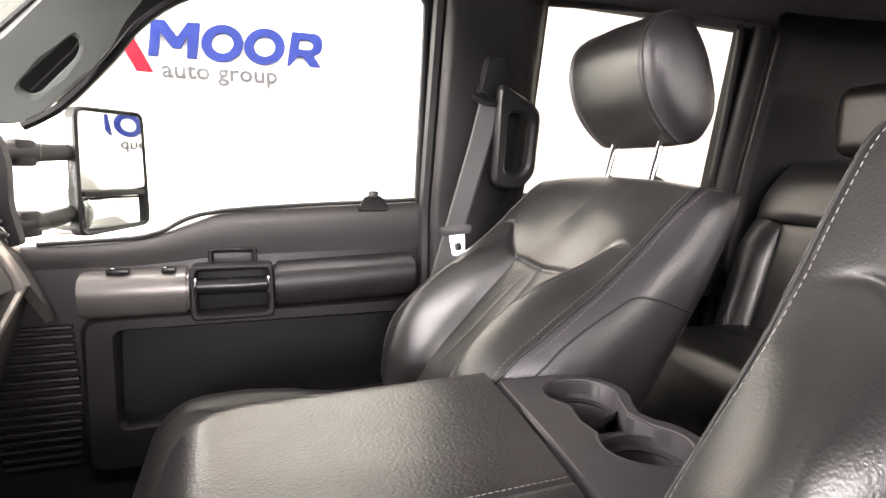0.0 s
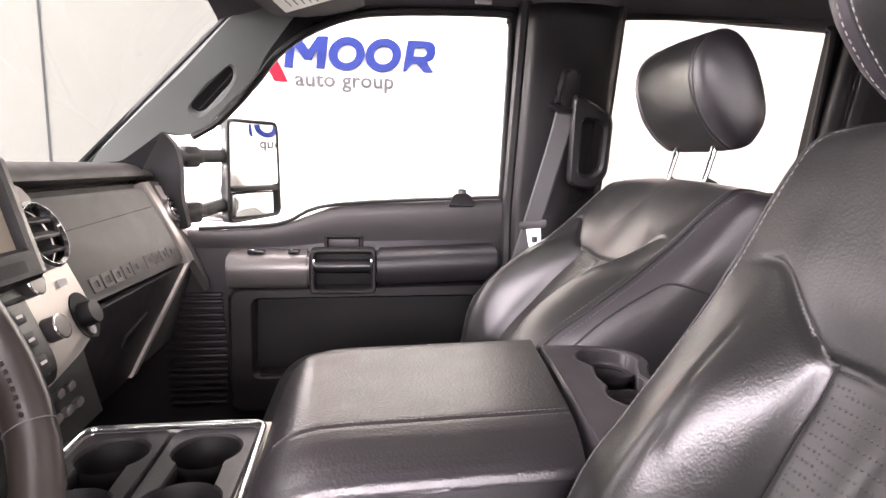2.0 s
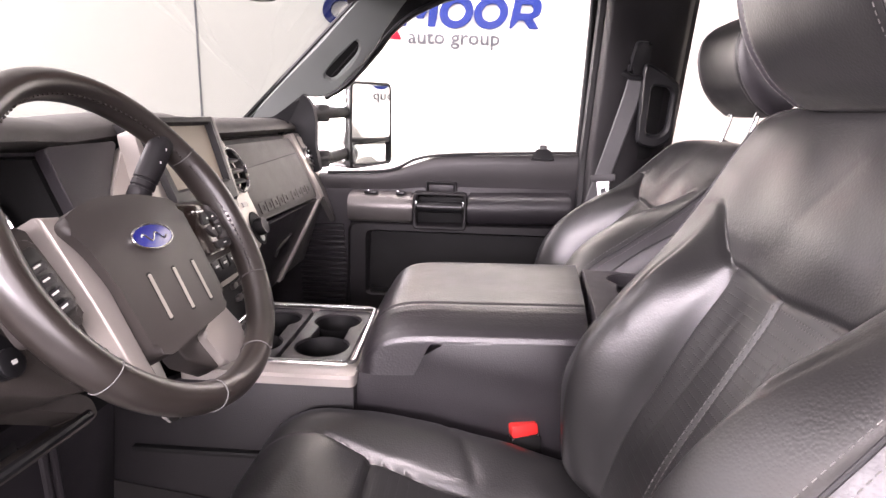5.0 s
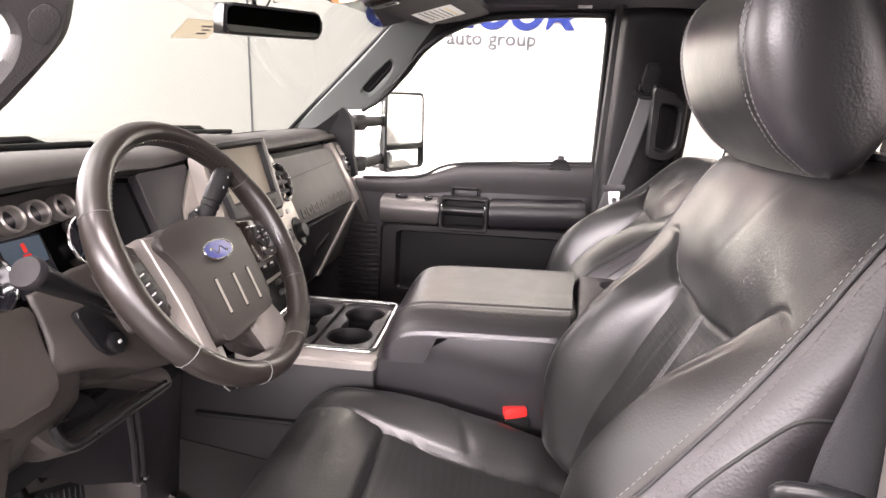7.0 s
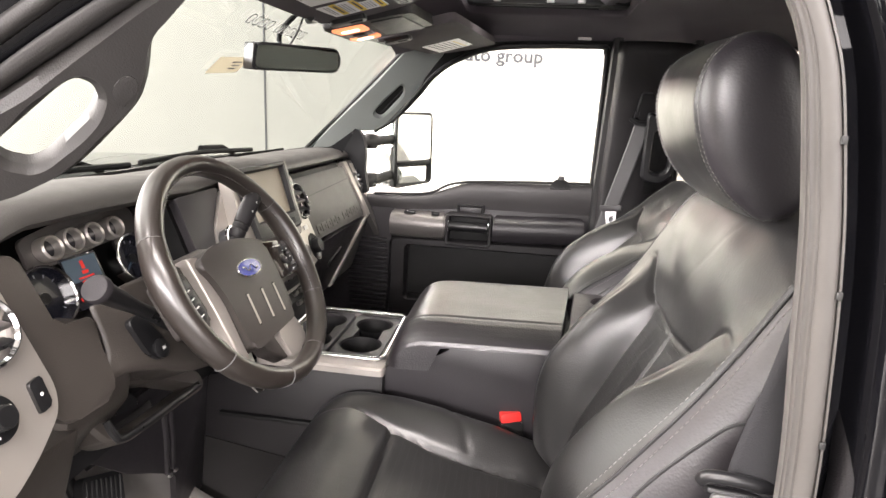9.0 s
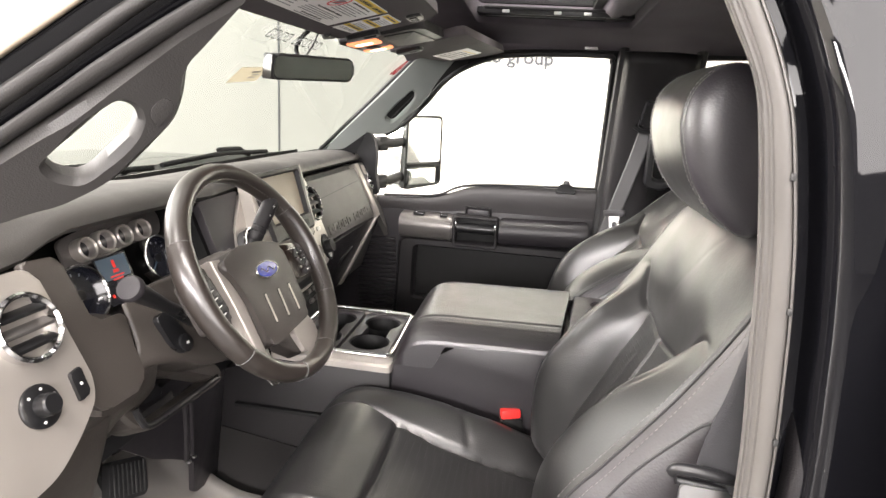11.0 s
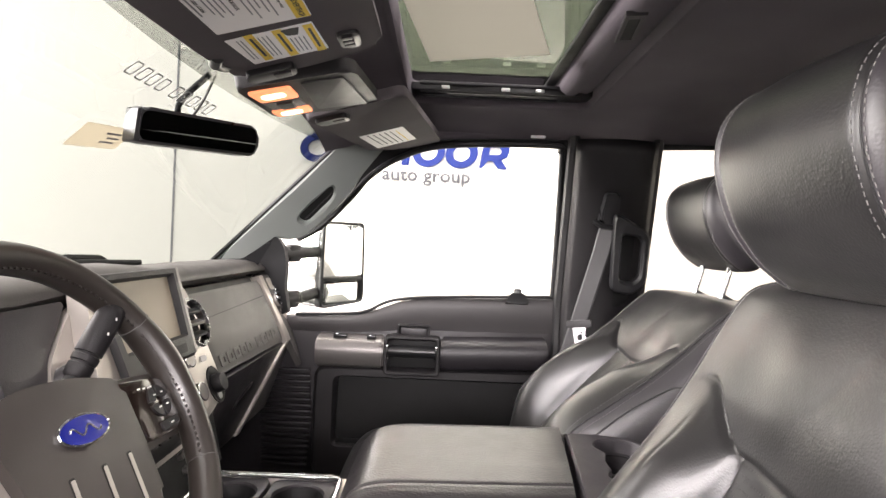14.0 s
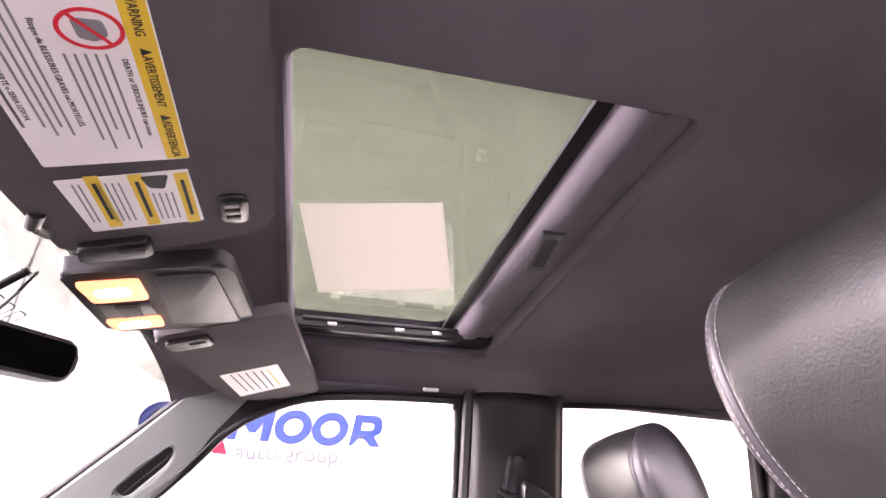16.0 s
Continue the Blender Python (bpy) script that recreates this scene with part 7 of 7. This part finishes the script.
    tube("turn_stalk", [sb, sb.lerp(st, 0.55), sb.lerp(st, 0.62), st], [0.012, 0.0095, 0.0105, 0.0150], PLASTIC_SMOOTH, col, seg=14)
    turned("stalk_cap", [(0.018, 0), (0.0185, 0.006), (0.016, 0.010), (0.002, 0.011)], PLASTIC_GREY, basis(st, n.cross((st - sb).normalized()), (st - sb).normalized().cross(n.cross((st - sb).normalized()))), col, seg=20)


def pedals():
    p = root("brake_pedal", "black ribbed rubber brake pedal", "pedal", (-0.82, -0.44, 0.95))
    pm = basis((-0.805, -0.425, 0.985), (0.05, 1, -0.45), (-0.35, 0.4, 1))
    slab("pad", [(-0.050, -0.035), (0.050, -0.035), (0.046, 0.036), (-0.046, 0.036)], 0.016, RUBBER, p, pm, bevel=0.003, r=0.012)
    for i in range(8):
        slab("pad_rib", [(-0.040 + i * 0.011, -0.028), (-0.034 + i * 0.011, -0.028), (-0.034 + i * 0.011, 0.028), (-0.040 + i * 0.011, 0.028)], 0.003, RUBBER, p, pm @ Matrix.Translation((0, 0, 0.0155)), bevel=0.001)
    tube("arm", [(-0.83, -0.43, 0.965), (-0.90, -0.42, 1.10)], 0.01, PLASTIC_MATT, p)
    a = root("accelerator_pedal", "black accelerator pedal with a worn grey metal edge", "pedal", (-0.82, -0.36, 0.97))
    am = basis((-0.81, 0.02, 0.04), (0, 1, 0), (-0.3, 0, 1))
    face = [(-0.432, 1.034), (-0.403, 1.042), (-0.350, 1.000), (-0.296, 0.916), (-0.336, 0.905), (-0.385, 0.975)]
    slab("pad", face, 0.018, PLASTIC_SMOOTH, a, am @ Matrix.Translation((0, 0, -0.01)), bevel=0.005, r=0.012)
    slab("metal_edge", [(-0.372, 0.972), (-0.350, 0.985), (-0.306, 0.920), (-0.334, 0.912)], 0.004, GUNMETAL, a, am @ Matrix.Translation((0, 0, 0.0075)), bevel=0.001, r=0.006)
    tube("arm", [(-0.83, -0.40, 1.02), (-0.92, -0.38, 1.12)], 0.009, PLASTIC_MATT, a)
    m = root("floor_mat", "grey moulded rubber floor mat", "floor mat", (-0.6, -0.45, 0.79))

    def moulded(u, v):
        x, y = -0.28 - 0.72 * u, -0.73 + 0.53 * v
        edge = min(u, 1 - u, v, 1 - v)
        ridge = 0.004 * max(0.0, math.sin((x + 0.3) * 125)) * step(0.10, 0.16, edge) * step(-0.80, -0.76, x)
        return Vector((x, y, 0.792 + 0.20 * step(-0.66, -1.06, x) + 0.022 * step(0.07, 0.0, edge) + ridge))
    sheet("mat", moulded, 90, 30, MAT_RUBBER, m, "", 0.006)


# ---- overhead ----
def vface(x, y, off=0.0):
    """A point on the plane of the folded visors; off: below it."""
    return Vector((-0.385, 0, 1.832)) + Vector((x + 0.385, y, (x + 0.385) * 0.23)) + Vector((0.224, 0, -0.974)) * off


def vslab(name, pts, depth, mat, parent, label="", off=0.0, **kw):
    """A slab on the visors' plane from points (x, y), growing downwards."""
    m = basis(vface(-0.385, 0, off), (0, 1, 0), (1, 0, 0.23))
    conv = lambda q: [(y, (x + 0.385) * 1.0261) for x, y in q]
    if kw.get("hole"):
        kw["hole"] = conv(kw["hole"])
    return slab(name, conv(pts), depth, mat, parent, m, label, **kw)


def vtext(text, x, y, size, mat, parent, off, squeeze=0.8):
    m = basis(vface(x, y, off), (0, 1, 0), (1, 0, 0.23))
    return lettering("printed_text", text, size, m, mat, parent, 0.0002, squeeze=squeeze)


def vbar(x, y0, y1, h, mat, parent, off):
    return vslab("print_bar", [(x, y0), (x, y1), (x + h, y1), (x + h, y0)], 0.0003, mat, parent, "", off)


def near_visor():
    v = root("sun_visor", "charcoal sun visor folded up, with warning labels and garage buttons", "sun visor", (-0.42, -0.3, 1.83), group="sun visors")
    body = vslab("visor_body", [(-0.540, -0.62), (-0.335, -0.63), (-0.318, -0.56), (-0.320, -0.14), (-0.345, -0.115), (-0.43, -0.095), (-0.520, -0.090), (-0.530, -0.20)], 0.020, VISOR_CLOTH, v, "", -0.012, bevel=0.008, r=0.022)
    b0 = 0.0084
    w = vslab("warning_label", [(-0.492, -0.520), (-0.386, -0.520), (-0.386, -0.256), (-0.491, -0.250)], 0.0006, PAPER, v, "white and yellow multilingual warning label", b0, r=0.003)
    o = b0 + 0.0007
    vslab("yellow_band", [(-0.4025, -0.519), (-0.387, -0.519), (-0.387, -0.257), (-0.4025, -0.257)], 0.0003, YELLOW, w, "", o)
    o2 = o + 0.0004
    for y, word in ((-0.428, "\u25b2WARNING"), (-0.378, "\u25b2AVERTISSEMENT"), (-0.312, "\u25b2ADVERTENCIA")):
        vtext(word, -0.3975, y, 0.0088, BLACK_MARK, w, o2, 0.78)
    vtext("DEATH or SERIOUS INJURY can occur.", -0.4100, -0.368, 0.0055, BLACK_MARK, w, o, 0.9)
    for i in range(5):
        vbar(-0.4185 - i * 0.0058, -0.372, -0.272 - 0.012 * (i % 3), 0.0015, GREY_MARK, w, o)
    vtext("Risque de BLESSURES GRAVES ou MORTELLES.", -0.4520, -0.400, 0.0055, BLACK_MARK, w, o, 0.92)
    for i in range(4):
        vbar(-0.4590 - i * 0.0052, -0.415, -0.290 - 0.010 * (i % 2), 0.0015, GREY_MARK, w, o)
    vtext("RIESGO de MUERTE o SERIA LESION.", -0.4830, -0.385, 0.0053, BLACK_MARK, w, o, 0.92)
    for i in range(2):
        vbar(-0.4875 - i * 0.0, -0.40, -0.30, 0.0018, GREY_MARK, w, o)
    for i in range(9):
        vbar(-0.412 - i * 0.0086, -0.515, -0.445 + 0.008 * (i % 3), 0.0016, GREY_MARK, w, o)
    ring_o = [(-0.421 + 0.0185 * math.cos(a), -0.393 + 0.0165 * math.sin(a)) for a in np.linspace(0, 2 * math.pi, 40, endpoint=False)]
    ring_i = [(-0.421 + 0.0158 * math.cos(a), -0.393 + 0.0138 * math.sin(a)) for a in np.linspace(0, 2 * math.pi, 40, endpoint=False)]
    vslab("white_disc", ring_o, 0.0003, PAPER, w, "", o + 0.0002)
    vslab("grey_drawing", [(-0.430, -0.402), (-0.413, -0.400), (-0.412, -0.388), (-0.420, -0.383), (-0.429, -0.386)], 0.0003, GREY_MARK, w, "", o + 0.0006, r=0.003)
    vslab("red_ring", ring_o, 0.0003, RED_INK, w, "red prohibition ring", o + 0.0006, hole=ring_i)
    vslab("red_slash", [(-0.4315, -0.4045), (-0.4300, -0.4065), (-0.4105, -0.3815), (-0.4120, -0.3795)], 0.0003, RED_INK, w, "", o + 0.0010)
    s = vslab("rollover_label", [(-0.491, -0.230), (-0.390, -0.240), (-0.388, -0.152), (-0.485, -0.142)], 0.0006, PAPER, v, "white label with yellow bands", b0, r=0.002)
    for x in (-0.402, -0.437, -0.469):
        vslab("yellow_band", [(x, -0.235), (x + 0.011, -0.236), (x + 0.011, -0.151), (x, -0.149)], 0.0003, YELLOW, s, "", o)
        vbar(x + 0.004, -0.225, -0.165, 0.003, BLACK_MARK, s, o2)
    for x in (-0.4085, -0.4135, -0.4185, -0.4235, -0.446, -0.451, -0.456, -0.461, -0.4755, -0.480):
        vbar(x, -0.224 if x < -0.44 else -0.205, -0.160, 0.0014, GREY_MARK, s, o)
    vslab("black_drawing", [(-0.428, -0.232), (-0.406, -0.233), (-0.412, -0.212), (-0.424, -0.214)], 0.0003, BLACK_MARK, s, "", o, r=0.003)
    h = vslab("garage_buttons", [(-0.372, -0.197), (-0.345, -0.196), (-0.347, -0.146), (-0.372, -0.148)], 0.005, PLASTIC_SMOOTH, v, "black oval panel of three buttons", b0 - 0.001, bevel=0.002, r=0.010)
    for i in range(3):
        vslab("button", [(-0.367, -0.188 + i * 0.0125), (-0.354, -0.188 + i * 0.0125), (-0.354, -0.179 + i * 0.0125), (-0.367, -0.179 + i * 0.0125)], 0.002, PLASTIC_GREY, h, "", b0 + 0.0038, bevel=0.0006, r=0.002)
    clip = vslab("visor_clip", [(-0.505, -0.122), (-0.440, -0.128), (-0.442, -0.094), (-0.510, -0.088)], 0.010, PLASTIC_SMOOTH, v, "black visor clip", b0 - 0.002, bevel=0.003, r=0.008)
    vslab("clip_bar", [(-0.470, -0.116), (-0.446, -0.118), (-0.448, -0.104), (-0.470, -0.102)], 0.003, PLASTIC_GREY, clip, "", b0 + 0.0075, bevel=0.001)
    tube("hinge_arm", [vface(-0.518, -0.18, 0.006), vface(-0.528, -0.16, 0.006), vface(-0.522, -0.14, 0.004)], 0.008, PLASTIC_SMOOTH, v)


def far_visor():
    v = root("sun_visor", "charcoal sun visor folded up, with a pale label", "sun visor", (-0.40, 0.4, 1.83), group="sun visors")
    vslab("visor_body", [(-0.500, 0.178), (-0.310, 0.140), (-0.296, 0.26), (-0.250, 0.66), (-0.262, 0.69), (-0.36, 0.690), (-0.436, 0.617), (-0.475, 0.36)], 0.020, VISOR_CLOTH, v, "", -0.012, bevel=0.008, r=0.022)
    s = vslab("label", [(-0.334, 0.399), (-0.312, 0.572), (-0.412, 0.606), (-0.434, 0.422)], 0.0006, PAPER, v, "pale printed label", 0.0084, r=0.002)
    for i in range(6):
        x = -0.350 - i * 0.013
        vslab("print_bar", [(x, 0.425), (x + 0.020, 0.565), (x + 0.018, 0.566), (x - 0.002, 0.426)], 0.0003, SIGN_GREY if i else YELLOW, s, "", 0.0092)
    c = vslab("visor_clip", [(-0.485, 0.195), (-0.425, 0.185), (-0.420, 0.222), (-0.478, 0.232)], 0.010, PLASTIC_SMOOTH, v, "black visor clip", 0.0064, bevel=0.003, r=0.008)
    vslab("clip_bar", [(-0.452, 0.200), (-0.430, 0.197), (-0.428, 0.213), (-0.450, 0.216)], 0.003, PLASTIC_GREY, c, "", 0.0155, bevel=0.001)


def overhead_console():
    o = root("overhead_console", "black overhead console with two lit reading lamps and a closed bin", "overhead console", (-0.45, 0.06, 1.82))
    vslab("surround", [(-0.545, -0.050), (-0.385, -0.040), (-0.372, -0.02), (-0.358, 0.165), (-0.372, 0.178), (-0.540, 0.140)], 0.022, PLASTIC, o, "", -0.016, bevel=0.006, r=0.014)
    vslab("bin_door", [(-0.455, -0.028), (-0.393, -0.022), (-0.378, 0.150), (-0.462, 0.128)], 0.003, PLASTIC_GREY, o, "closed bin door", 0.0058, bevel=0.001, r=0.006)
    for y0, y1 in ((-0.028, 0.034), (0.092, 0.132)):
        vslab("reading_lamp", [(-0.534, y0), (-0.472, y0 + 0.004), (-0.472, y1), (-0.530, y1 - 0.004)], 0.004, BULB, o, "lit warm reading lamp", 0.0058, bevel=0.001, r=0.006)
        vslab("bulb", [(-0.522, (y0 + y1) / 2 - 0.012), (-0.486, (y0 + y1) / 2 - 0.012), (-0.486, (y0 + y1) / 2 + 0.013), (-0.522, (y0 + y1) / 2 + 0.013)], 0.0012, BULB_CORE, o, "", 0.0094, bevel=0.0004, r=0.010)
    vslab("switch_panel", [(-0.530, 0.038), (-0.474, 0.042), (-0.474, 0.088), (-0.528, 0.086)], 0.003, PLASTIC_SMOOTH, o, "", 0.0058, bevel=0.001)
    vslab("switch", [(-0.512, 0.046), (-0.488, 0.048), (-0.488, 0.080), (-0.510, 0.080)], 0.004, PLASTIC_GREY, o, "", 0.0085, bevel=0.001)


def roof_window():
    w = root("window_3", "closed green-tinted glass sunroof with its dark frame", "window", (-0.1, 0.05, 1.95), kind="structure")
    g = slab("pane", [(-0.36, -0.36), (0.06, -0.36), (0.06, 0.55), (-0.36, 0.55)], 0.005, ROOF_GLASS, w, Matrix.Translation((0, 0, 1.972)))
    g.visible_shadow = False
    # cloth-wrapped edge of the opening
    ring = rounded([Vector(p) for p in ((-0.322, -0.292), (0.105, -0.292), (0.105, 0.518), (-0.322, 0.518))], 0.03, 5)
    verts, faces = [], []
    cx, cy = -0.11, 0.113
    for p in ring:
        dx, dy = p.x - cx, p.y - cy
        z0 = 1.935 - 0.06 * abs(p.y / 0.71) ** 4
        for k, z in ((1.06, z0 + 0.002), (1.01, z0 - 0.002), (0.995, z0 + 0.004), (0.992, 1.97)):
            verts.append((cx + dx * k, cy + dy * k, z))
    n = len(ring)
    for i in range(n):
        j = (i + 1) % n
        for k in range(3):
            faces.append((i * 4 + k, j * 4 + k, j * 4 + k + 1, i * 4 + k + 1))
    link("opening_trim", verts, faces, HEADLINER, w, "charcoal cloth edge of the opening", True, 60)
    box("track_ledge", (-0.108, 0.486, 1.944), (0.424, 0.068, 0.018), PLASTIC_SMOOTH, w, "glossy black track ledge beside the glass", bevel=0.003)
    for y, z in ((0.449, 1.951), (0.462, 1.936), (0.500, 1.936)):
        tube("track", [(-0.30, y, z), (0.03, y, z)], 0.004, PLASTIC_SMOOTH, w, seg=8)
    for x in (-0.24, -0.10, -0.02):
        box("track_clip", (x, 0.453, 1.942), (0.02, 0.012, 0.008), STEEL, w, bevel=0.002)
    # blind: padded bar and its finger grip
    b = root("roof_blind", "charcoal padded sunroof blind drawn back, with a finger grip", "blind", (0.05, 0.05, 1.94))
    prof = [(0.018, 1.962), (0.027, 1.947), (0.042, 1.936), (0.060, 1.936), (0.072, 1.943), (0.088, 1.941), (0.100, 1.946), (0.100, 1.968), (0.018, 1.968)]
    extrude_profile("bar", prof, -0.286, 0.512, HEADLINER, b, sharp=60)
    box("gap_seal", (0.007, 0.111, 1.966), (0.022, 0.797, 0.008), PLASTIC_MATT, b, bevel=0.002)
    gm = basis((0.053, 0.03, 1.936), (0.15, 1, 0), (1, -0.15, 0.02))
    grip = slab("finger_grip", [(-0.060, -0.016), (0.060, -0.016), (0.060, 0.016), (-0.060, 0.016)], 0.007, PLASTIC_GREY, b, gm @ Matrix.Translation((0, 0, -0.003)), "dark plastic finger grip", hole=[(-0.042, -0.009), (0.042, -0.009), (0.042, 0.009), (-0.042, 0.009)], bevel=0.002)
    slab("grip_well", [(-0.044, -0.010), (0.044, -0.010), (0.044, 0.010), (-0.044, 0.010)], 0.002, PLASTIC_MATT, grip, gm)
    # A translucent film drawn for a patch of light reflected in the glass.
    s = root("roof_light_patch", "pale film standing in for a patch of light in the sunroof glass", "paper", (-0.2, 0.2, 1.969))
    slab("sheet", [(-0.312, 0.040), (-0.114, -0.012), (-0.031, 0.275), (-0.275, 0.355)], 0.002, PATCH_FILM, s, Matrix.Translation((0, 0, 1.9690)))


def roof_hook():
    h = root("coat_label", "small pale tab on the roof rail above the door", "tab", (0.017, 0.68, 1.88))
    box("tab", (0.017, 0.684, 1.881), (0.040, 0.008, 0.010), PAPER, h, bevel=0.003)


def rear_mirror():
    r = root("rear_view_mirror", "black rear-view mirror hanging from the windscreen", "mirror", (-0.64, 0.05, 1.75))
    c = Vector((-0.636, 0.066, 1.742))
    m = basis(c, (0.58, 0.81, 0.06), (0.02, -0.04, 1))
    n = m.to_3x3() @ Vector((0, 0, 1))
    out = [(-0.112, -0.024), (0.108, -0.028), (0.112, 0.026), (-0.104, 0.032)]
    slab("housing", out, 0.034, PLASTIC_SMOOTH, r, m @ Matrix.Translation((0, 0, -0.034)), "", bevel=0.006, r=0.018)
    slab("end_cap", [(-0.113, -0.023), (-0.100, -0.023), (-0.094, 0.0), (-0.096, 0.030), (-0.105, 0.031)], 0.0365, PLASTIC_SMOOTH, r, m @ Matrix.Translation((0, 0, -0.0355)), "black end cap", bevel=0.006, r=0.004)
    slab("back_shell", [(x * 0.8, y * 0.75) for x, y in out], 0.02, PLASTIC_SMOOTH, r, m @ Matrix.Translation((0, 0, -0.052)), r=0.02)
    slab("mirror_glass", [(x * 0.94, y * 0.82) for x, y in out], 0.002, MIRROR_DIM, r, m @ Matrix.Translation((0, 0, -0.0005)), "mirror glass, darkened to show a dark cab", r=0.014)
    tube("stem", smooth_path([c - n * 0.05, c - n * 0.06 + Vector((-0.01, 0.0, 0.05)), Vector((-0.640, 0.095, 1.850))], 5), 0.0055, PLASTIC_SMOOTH, r)
    tube("cable", smooth_path([c - n * 0.05 + Vector((0, 0, 0.02)), Vector((-0.648, 0.088, 1.80)), Vector((-0.634, 0.105, 1.852))], 6), 0.0022, RUBBER, r)


def tow_mirror():
    t = root("door_mirror", "black towing door mirror with flat and wide-angle glasses", "door mirror", (-0.6, 1.0, 1.45))
    n = Vector((0.846, -0.533, 0.0)).normalized()
    u = Vector((0.533, 0.846, 0))
    c = Vector((-0.576, 1.117, 1.488))
    m = basis(c, u, (0, 0, 1))
    if (m.to_3x3() @ Vector((0, 0, 1))).dot(n) < 0:
        m = basis(c, -u, (0, 0, 1))
    s = 1 if (m.to_3x3() @ Vector((1, 0, 0))).dot(u) > 0 else -1
    W, Hh = 0.112, 0.150
    out = [(-W, -Hh), (W, -Hh + 0.012), (W * 0.94, Hh), (-W * 0.94, Hh - 0.004)]
    slab("shell", out, 0.085, CHROME, t, m @ Matrix.Translation((0, 0, -0.090)), "bright chrome mirror shell", r=0.03, bevel=0.004)
    slab("frame", out, 0.030, PLASTIC_MATT, t, m @ Matrix.Translation((0, 0, -0.022)), "matt black mirror frame", hole=[(x * 0.90, y * 0.94) for x, y in out], r=0.026, bevel=0.005)
    slab("flat_glass", [(-W * 0.88, -0.040), (W * 0.88, -0.040), (W * 0.84, Hh * 0.92), (-W * 0.84, Hh * 0.90)], 0.003, MIRROR, t, m @ Matrix.Translation((0, 0, -0.007)) @ Matrix.Rotation(radians(-4.7), 4, "Y"), "flat mirror glass", r=0.014)
    box("divider", c + Vector((0, 0, -0.052)) + n * 0.002, (0.19, 0.012, 0.014), PLASTIC_MATT, t, m=Matrix.Rotation(math.atan2(u.y, u.x), 4, "Z"), bevel=0.003)

    def bulge(a, b):
        x, z = (-0.80 + 1.6 * a) * W, -0.136 + 0.074 * b
        return m @ Vector((x, z, -0.004 + 0.010 * (1 - (2 * a - 1) ** 2) * (1 - 0.4 * (2 * b - 1) ** 2)))
    sheet("wide_glass", bulge, 14, 8, MIRROR, t, "bulging wide-angle mirror glass", 0.002)
    for z0, z1 in ((1.532, 1.530), (1.388, 1.395)):
        tube("arm", [(-0.74, 0.86, z0 - 0.01), (-0.68, 0.95, z0 - 0.005), (-0.645, 1.06, z1)], [0.022, 0.020, 0.019], PLASTIC_MATT, t, seg=12)
        box("arm_collar", (-0.70, 0.915, z0 - 0.007), (0.05, 0.03, 0.055), PLASTIC_MATT, t, m=Matrix.Rotation(radians(60), 4, "Z"), bevel=0.008)


def wipers():
    for y0, y1 in ((-0.62, 0.02), (0.10, 0.62)):
        w = root("wiper", "black windscreen wiper resting on the cowl", "wiper", (-1.04, y0, 1.48), group="wipers")
        tube("blade", [(-1.055, y0, 1.489), (-1.045, (y0 + y1) / 2, 1.500), (-1.025, y1, 1.492)], 0.007, RUBBER, w, seg=8)
        tube("arm", [(-1.08, y1 - 0.02, 1.478), (-1.06, y1 - 0.12, 1.505), (-1.05, (y0 + y1) / 2, 1.510)], 0.008, PLASTIC_MATT, w, seg=8)


# ---- the place ----
studio()
wall_sign((0.0, 3.365, 2.125), (1, 0, 0), 1.0, "blue, red and grey raised sign shapes on the white wall")
wall_sign((9.30, 2.14, 1.99), (0, -1, 0), 1.9, "large blue, red and grey sign on the wall behind the truck")
ceiling_panels()
cab_shell()
window_sticker(windscreen())
far_windscreen_pillar()
near_windscreen_pillar()
centre_pillar()
front_door()
rear_door()
rear_quarter()
near_pillar()
seat("reclined black leather front seat with perforated centre and pale stitching", (0.110, 0.385, 1.10), 30, 0.302, "front seats", 0.945, 13, 0.605)
seat("upright black leather front seat with perforated centre beside the open door", (0.075, -0.400, 1.115), 12, 0.047, "front seats", 0.925, 16)
rear_bench()
console()
dashboard()
steering_wheel()
pedals()
seat_belt()
near_belt()
pillar_handle()
buckle()
near_visor()
far_visor()
overhead_console()
roof_window()
roof_hook()
rear_mirror()
tow_mirror()
wipers()
